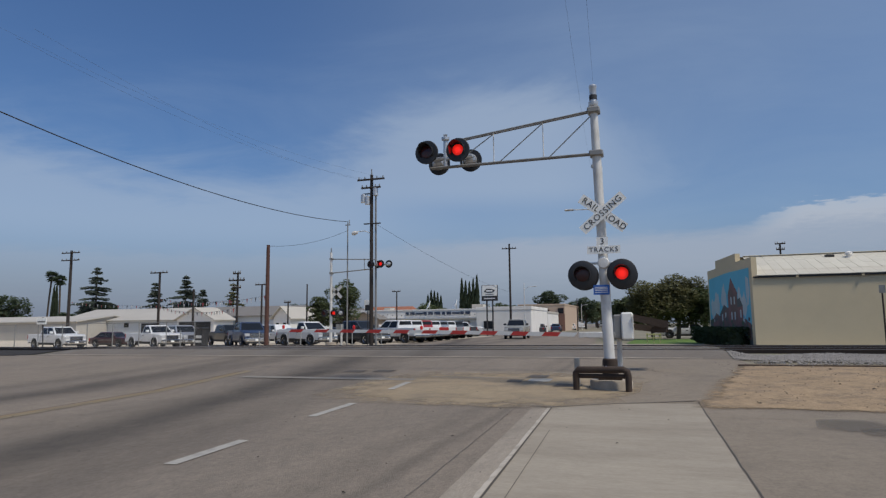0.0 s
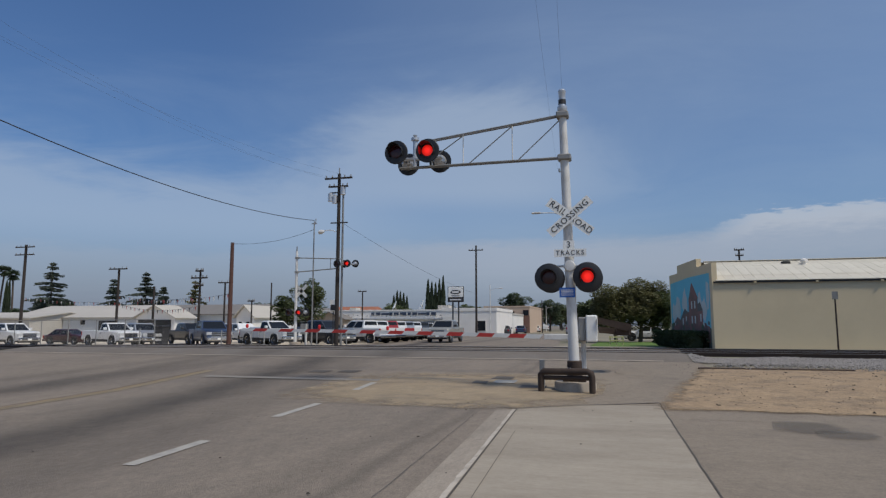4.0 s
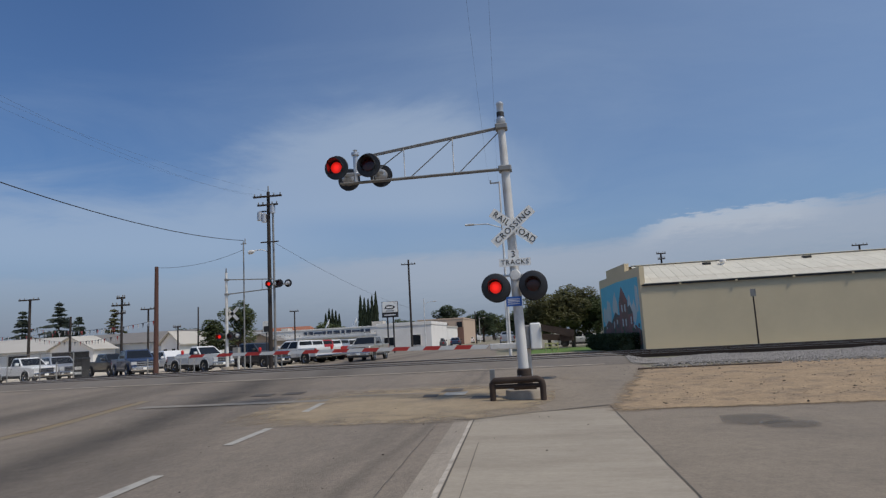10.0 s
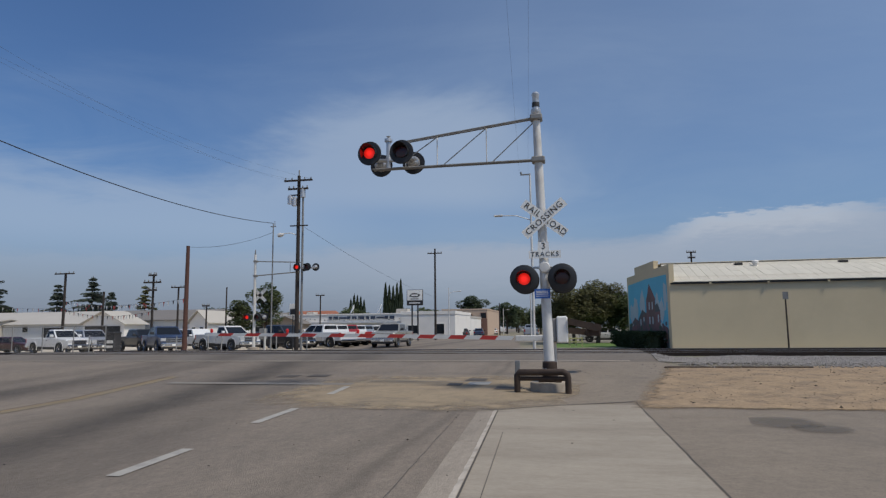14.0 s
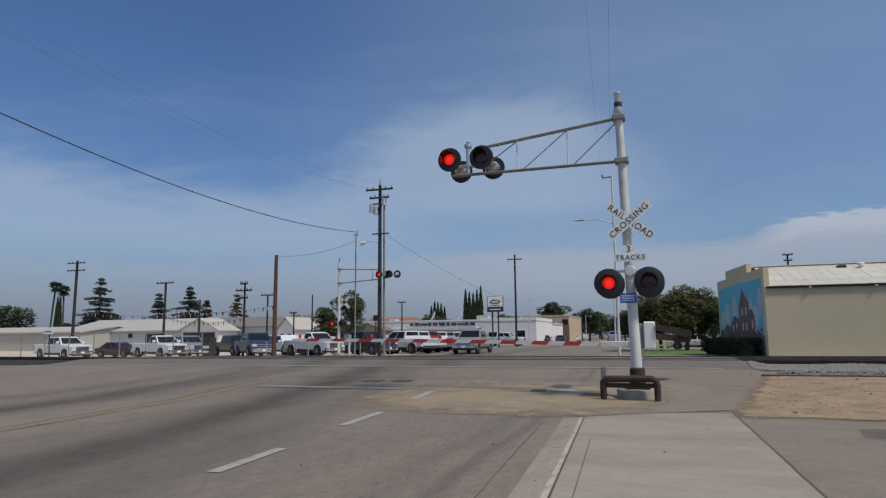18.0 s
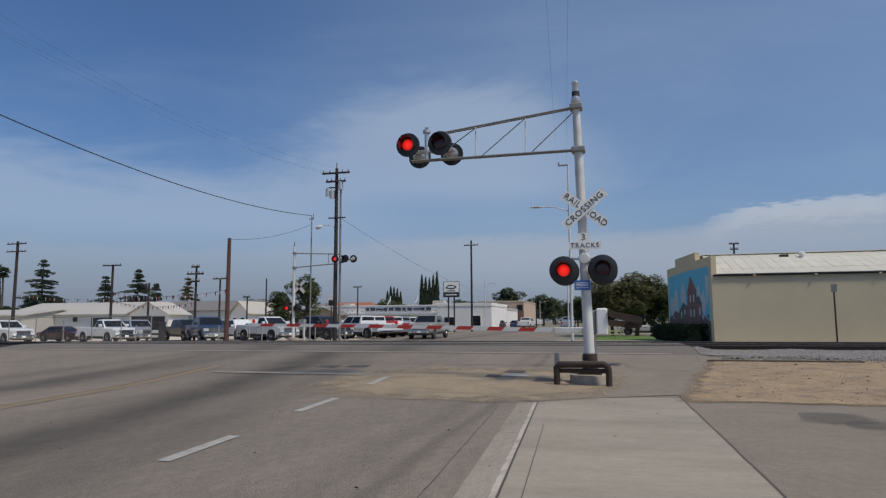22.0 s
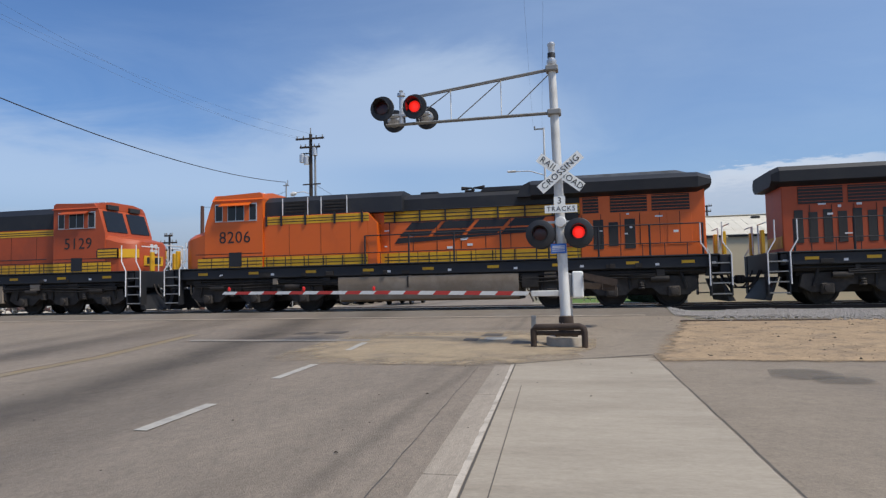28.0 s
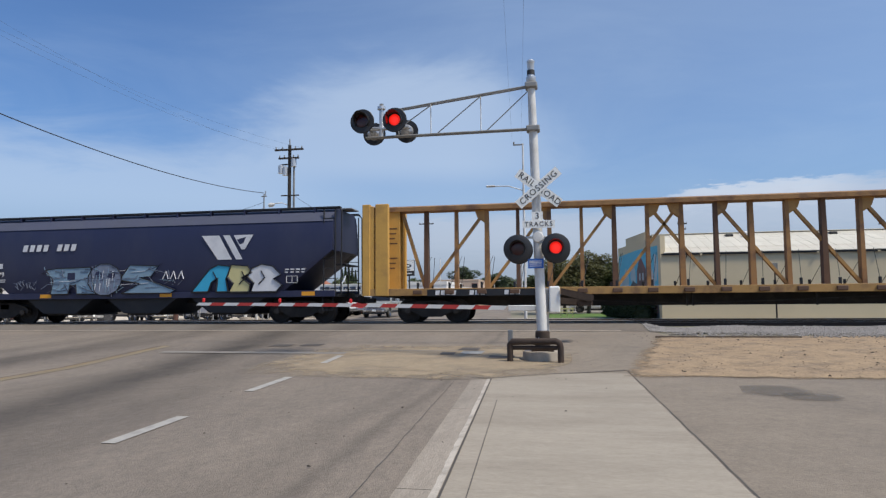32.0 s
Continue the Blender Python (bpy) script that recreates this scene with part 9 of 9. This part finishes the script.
part("lamp_head", Geo().lathe((-1.35, -0.25, 7.93), (0.9, 0.1, 0.2), [(-0.1, 0), (-0.05, 0.12), (0.15, 0.16), (0.35, 0.08), (0.4, 0)], 12), M["galv"], p, "grey street light head")
part("small_arm", Geo().box(-0.55, 0.75, -0.15, -0.07, 8.55, 8.63), M["wood_pole"], p)

utility_pole("plain reddish wooden pole at the lot edge", -25.23, 40, 7.2, (), "wood_red", 0.17)
a = utility_pole("slim steel pole with a small top bracket", -19.95, 42, 8.8, (), "galv_dark", 0.06)
part("bracket", Geo().box(-0.2, 0.2, -0.03, 0.03, 8.6, 8.66), M["galv_dark"], a)
part("stub", Geo().tube((0.12, 0, 8.66), (0.12, 0, 9.0), 0.03, 0.03, 6), M["galv_dark"], a)
utility_pole("wooden utility pole with a double crossarm", -66.0, 60, 11.2, ((10.9, 1.4), (10.0, 1.4)), "wood_pole", 0.2)
utility_pole("wooden pole with one crossarm", -48.2, 55, 7.6, ((7.5, 1.1),), "wood_pole", 0.15)
utility_pole("plain wooden pole in the lot", -39.75, 50, 5.25, (), "wood_pole", 0.12)
utility_pole("dark pole with three crossarms", -31.35, 45, 6.0, ((5.9, 0.35), (5.35, 0.75), (4.75, 0.4)), "wood_pole", 0.11)
utility_pole("dark pole with one crossarm", -39.14, 60, 6.15, ((6.2, 0.75),), "wood_pole", 0.12)
utility_pole("thin dark wooden pole behind the lot", -39.47, 70, 6.85, (), "wood_pole", 0.11)
utility_pole("short pole with a crossarm", -35.9, 60, 4.3, ((4.2, 0.4),), "wood_pole", 0.10)
utility_pole("distant pole with a crossarm", -31.78, 80, 6.15, ((6.1, 0.6),), "wood_pole", 0.11)
fp = utility_pole("dark utility pole with one crossarm before the showroom", -17.5, 85, 12.2, ((11.55, 1.0),), "wood_pole", 0.16)
utility_pole("brown pole beside the street", -14.4, 134, 6.6, (), "wood_pole", 0.14)
utility_pole("wooden pole behind the painted building", 13.5, 75, 9.6, ((9.5, 0.5), (8.9, 0.4)), "wood_pole", 0.13)
utility_pole("wooden pole behind the painted building", 33.9, 75, 9.0, ((8.9, 0.8),), "wood_pole", 0.13)
utility_pole("wooden pole behind the painted building", 39.2, 75, 8.9, ((8.8, 0.8),), "wood_pole", 0.13)


def street_lamp(label, x, y, h, arm, z_arm, top=True):
    th = thing("street_lamp", label, "street lamp", pose(x, y, ground_z(x, y)), group="street lamps")
    part("pole", Geo().tube((0, 0, -0.2), (0, 0, h), 0.09, 0.05, 10), M["galv"], th)
    part("arm", Geo().path([(0, 0, z_arm - 0.25), (arm * 0.45, 0, z_arm + 0.05), (arm, 0, z_arm + 0.08)], 0.03, 6), M["galv"], th)
    part("lamp_head", Geo().box(arm - 0.30, arm + 0.25, -0.12, 0.12, z_arm + 0.03, z_arm + 0.13, 0.04), M["galv"], th)
    if top:
        part("top_bracket", Geo().box(-0.55, 0.05, -0.03, 0.03, h - 0.1, h - 0.02).tube((-0.52, 0, h - 0.06), (-0.52, 0, h + 0.12), 0.05, 0.05, 6), M["galv_dark"], th)
    return th


street_lamp("grey steel street lamp behind the crossing signal", -1.7, 38, 10.3, -1.9, 7.75)
street_lamp("tall grey street lamp before the shops", -17.0, 92, 7.3, 1.6, 6.7, False)
street_lamp("grey street lamp along the far street", -4.2, 75, 8.4, -1.5, 7.6, True)
street_lamp("grey street lamp far down the street", -15.3, 150, 6.0, 1.2, 5.6, False)


def far_signal():
    th = thing("crossing_signal", "far crossing mast with crossbuck, red lamps and lattice arm", "crossing signal", pose(-21.22, 42, 0.06), group="crossing signals")
    part("pole", Geo().tube((0, 0, -0.1), (-0.04, 0, 6.6), 0.11, 0.085, 12), M["galv"], th)
    part("pole_cap", Geo().tube((-0.04, 0, 6.55), (-0.04, 0, 6.95), 0.06, 0.03, 8), M["galv_dark"], th)
    for z, x1 in ((6.12, 3.5), (5.10, 3.3)):
        for y in (-0.09, 0.09):
            part("arm_chord", Geo().tube((0, y, z), (x1, y, z + (0.2 if z < 6 else -0.17)), 0.028, 0.028, 8), M["galv_dark"], th)
    for x in (1.3, 2.6):
        part("arm_upright", Geo().tube((x, 0, 5.2), (x, 0, 6.05), 0.022, 0.022, 6), M["galv_dark"], th)
    for z in (6.12, 5.10):
        part("arm_clamp", Geo().box(-0.13, 0.13, -0.13, 0.13, z - 0.07, z + 0.07, 0.02), M["galv_dark"], th)
    # heads: those in view are the backs of the opposite pair and the pair for our side
    lamp_head(th, pose(3.22, -0.28, 5.6), True, 0.27)
    lamp_head(th, pose(3.98, -0.28, 5.6), False, 0.27)
    for x in (3.55, 4.38):
        lamp_head(th, pose(x, 0.25, 5.62, 0, 0, 180), True, 0.27, live=False)
    part("lamp_bracket", Geo().box(3.0, 4.4, -0.06, 0.06, 5.5, 5.62, 0.02), M["alu"], th)
    lamp_head(th, pose(-0.47, -0.15, 2.23), True, 0.27)
    lamp_head(th, pose(0.31, -0.15, 2.23), False, 0.27)
    lamp_head(th, pose(0.70, 0.15, 2.23, 0, 0, 180), True, 0.27, live=False)
    part("crossarm", Geo().tube((-0.45, 0, 2.4), (0.7, 0, 2.4), 0.03, 0.03, 8), M["galv_dark"], th)
    for a in (45, -45):
        part("crossbuck_blade", Geo().box(-0.61, 0.61, -0.004, 0.004, -0.115, 0.115), M["galv"], th, "bare metal back of a crossbuck blade", pose(0.30, 0.16, 3.75 + a * 0.0001) @ Matrix.Rotation(radians(a), 4, "Y"))
    part("foundation", Geo().lathe((0, 0, -0.2), (0, 0, 1), [(0, 0.4), (0.35, 0.4), (0.38, 0)], 16), M["concrete_pale"], th)
    t2 = thing("crossing_gate", "far crossing gate seen from behind", "crossing gate")
    part("stand", Geo().tube((-20.6, 42.4, 0), (-20.6, 42.4, 1.5), 0.08, 0.08, 8), M["galv"], t2)
    part("mechanism", Geo().box(-20.95, -20.6, 42.2, 42.8, 0.75, 1.5, 0.03), M["galv_dark"], t2)


far_signal()


def catenary(name, label, a, b, sag, r, m, n=24):
    a, b = Vector(a), Vector(b)
    pts = [a.lerp(b, k / n) - Vector((0, 0, sag * 4 * (k / n) * (1 - k / n))) for k in range(n + 1)]
    tagged(part(name, Geo().path(pts, r, 5), M[m]), label, "cable")


def fence():
    th = thing("chain_link_fence", "grey chain-link fence with steel posts", "fence")
    x0, x1, y = -62.0, -30.2, 38.6
    n = 13
    for k in range(n + 1):
        x = x0 + (x1 - x0) * k / n
        z = ground_z(x, y)
        part("post", Geo().tube((x, y, z - 0.1), (x, y, z + 1.85), 0.035, 0.035, 8), M["galv_dark"], th)
    zz = lambda x: ground_z(x, y)
    part("top_rail", Geo().tube((x0, y, zz(x0) + 1.8), (x1, y, zz(x1) + 1.8), 0.022, 0.022, 6), M["galv_dark"], th)
    part("bottom_wire", Geo().tube((x0, y, zz(x0) + 0.1), (x1, y, zz(x1) + 0.1), 0.008, 0.008, 4), M["galv_dark"], th)
    g = Geo()
    x = x0
    while x < x1:
        z = zz(x)
        for dx in (1.6, -1.6):
            xa = x + 1.6 if dx < 0 else x
            if max(xa, xa + dx) <= x1 + 1.6:
                g.tube((xa, y, z + 0.1), (xa + dx, y, z + 1.75), 0.0025, 0.0025, 3, False)
        x += 0.22
    part("mesh", g, M["galv_dark"], th)
    s = thing("fence_sign", "small white sign on a dark post by the fence", "sign")
    part("post", Geo().tube((-45.5, 39.6, -0.4), (-45.7, 39.6, 2.3), 0.05, 0.05, 8), M["trim_dark"], s)
    part("plate", Geo().box(-46.2, -45.2, 39.5, 39.54, 1.75, 2.25, 0.005), M["sign_white"], s)
    part("plate_bar", Geo().box(-46.1, -45.3, 39.485, 39.498, 1.9, 2.02), M["galv_dark"], s)
    for x, y_, h in ((-33.6, 41.2, 1.35), (-26.5, 41.0, 1.2), (-23.2, 41.2, 1.2), (-17.0, 41.3, 1.1), (-24.2, 41.2, 1.15), (-19.2, 41.3, 1.0)):
        b = thing("bollard", "short grey steel bollard at the lot edge", "bollard", group="bollards")
        part("post", Geo().lathe((x, y_, ground_z(x, y_) - 0.1), (0, 0, 1), [(0, 0.042), (h, 0.042), (h + 0.04, 0.025), (h + 0.05, 0)], 10), M["galv_dark"], b)
    t = thing("trash_bin", "black lidded trash bin with white bars at the lot edge", "trash bin", pose(-30.05, 39.2, ground_z(-30.05, 39.2)))
    part("body", Geo().prism([(-0.27, 0), (-0.31, 1.25), (0.31, 1.25), (0.27, 0)], "y", -0.35, 0.35), M["trim_dark"], t)
    part("lid", Geo().box(-0.34, 0.34, -0.40, 0.40, 1.252, 1.42, 0.05), M["black"], t)
    part("label_bar", Geo().box(-0.25, 0.25, -0.356, -0.352, 0.65, 0.85), M["galv"], t)
    part("label_bar", Geo().box(-0.25, 0.25, -0.356, -0.352, 0.35, 0.5), M["galv"], t)


fence()


def pennants():
    for k, (a, b) in enumerate((((-66, 60, 4.6), (-31.4, 45, 3.6)), ((-48.2, 55, 4.4), (-25.05, 40, 3.6)), ((-48.2, 55, 3.6), (-31.4, 45, 2.9)))):
        a, b = Vector(a), Vector(b)
        th = thing("pennant_string", "string of small red and white pennants over the lot", "pennants", group="pennant strings")
        n = 34
        sag = 0.5
        f = lambda u: a.lerp(b, u) - Vector((0, 0, sag * 4 * u * (1 - u)))
        part("cord", Geo().path([f(i / 16) for i in range(17)], 0.010, 4), M["wire"], th)
        d = (b - a).normalized()
        for i in range(1, n):
            p = f(i / n)
            g = Geo()
            q = [p - d * 0.14, p + d * 0.14, p - Vector((0, 0, 0.36))]
            o = Vector((0.004, -0.006, 0))
            g.add([*q, *[v + o for v in q]], [(0, 1, 2), (5, 4, 3), (0, 3, 4, 1), (1, 4, 5, 2), (2, 5, 3, 0)])
            part("pennant", g, (M["sign_white"], M["red_tape"], M["sign_white"], M["trim_dark"])[i % 4], th)


pennants()

catenary("overhead_cable", "thick black overhead cable across the road", (-19.95, 42, 8.84), CABLE_NEAR, 1.18, 0.022, "wire")
catenary("overhead_wire", "thin wire between two poles", (-25.23, 40, 7.1), (-19.95, 42, 8.2), 0.35, 0.012, "wire")
catenary("overhead_wire", "thin wire from the pole towards the showroom", (-17.8, 42, 8.6), (-17.5, 85, 5.6), 0.5, 0.012, "wire_hazed")
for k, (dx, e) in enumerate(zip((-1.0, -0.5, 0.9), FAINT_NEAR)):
    catenary("overhead_wire", "faint thin wire high over the road", (-18.05 + dx, 42, 11.9), e, 0.8, 0.0036, "wire_hazed")
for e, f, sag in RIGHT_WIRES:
    catenary("overhead_wire", "faint thin wire high over the pavement", e, f, sag, 0.0026, "wire_hazed", 40)
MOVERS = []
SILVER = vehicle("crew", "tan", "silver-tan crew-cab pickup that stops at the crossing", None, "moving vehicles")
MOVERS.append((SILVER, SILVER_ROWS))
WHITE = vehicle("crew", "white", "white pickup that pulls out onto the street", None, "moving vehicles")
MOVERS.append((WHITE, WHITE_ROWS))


# ---- movement ----
def train_x(t):
    """Where the front coupler of the train stands."""
    return float(np.interp(t, TRAIN_T, TRAIN_X))


def motions():
    ends = []
    k = -1
    # flashing lamps: the added disc swings on and off the steadily glowing lens
    flips = []
    n = -2
    while True:
        a = FLASH_START + n * FLASH
        if a > 33:
            break
        flips += [(a, True), (a + FLASH * FLASH_LEFT, False)]
        n += 1
    for sh, first in FLASH_DISCS:
        rows = []
        base = (-LENS_R, -0.034, 0)
        shut, wide = pose(*base, 0, 0, 0), pose(*base, 0, 0, -88)
        state = [s for t, s in flips if t <= 0][-1]
        rows.append((0.0, wide if state == first else shut))
        for t, s in flips:
            if 0.04 < t < 31.99:
                was = wide if s != first else shut
                now = wide if s == first else shut
                rows += [(t - 0.034, was), (t, now)]
        rows.append((32.0, rows[-1][1]))
        out, seen = [], set()
        for t, m in rows:
            if frame(t) not in seen:
                seen.add(frame(t))
                out.append((t, m))
        walk(sh, out)
    for ob, off, turn in TRAIN:
        walk(ob, [(t, pose(train_x(t) + off, TRACK_Y, RAIL_Z, 0, 0, turn)) for t in TRAIN_T])
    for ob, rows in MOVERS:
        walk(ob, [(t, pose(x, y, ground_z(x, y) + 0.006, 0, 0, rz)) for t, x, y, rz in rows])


motions()
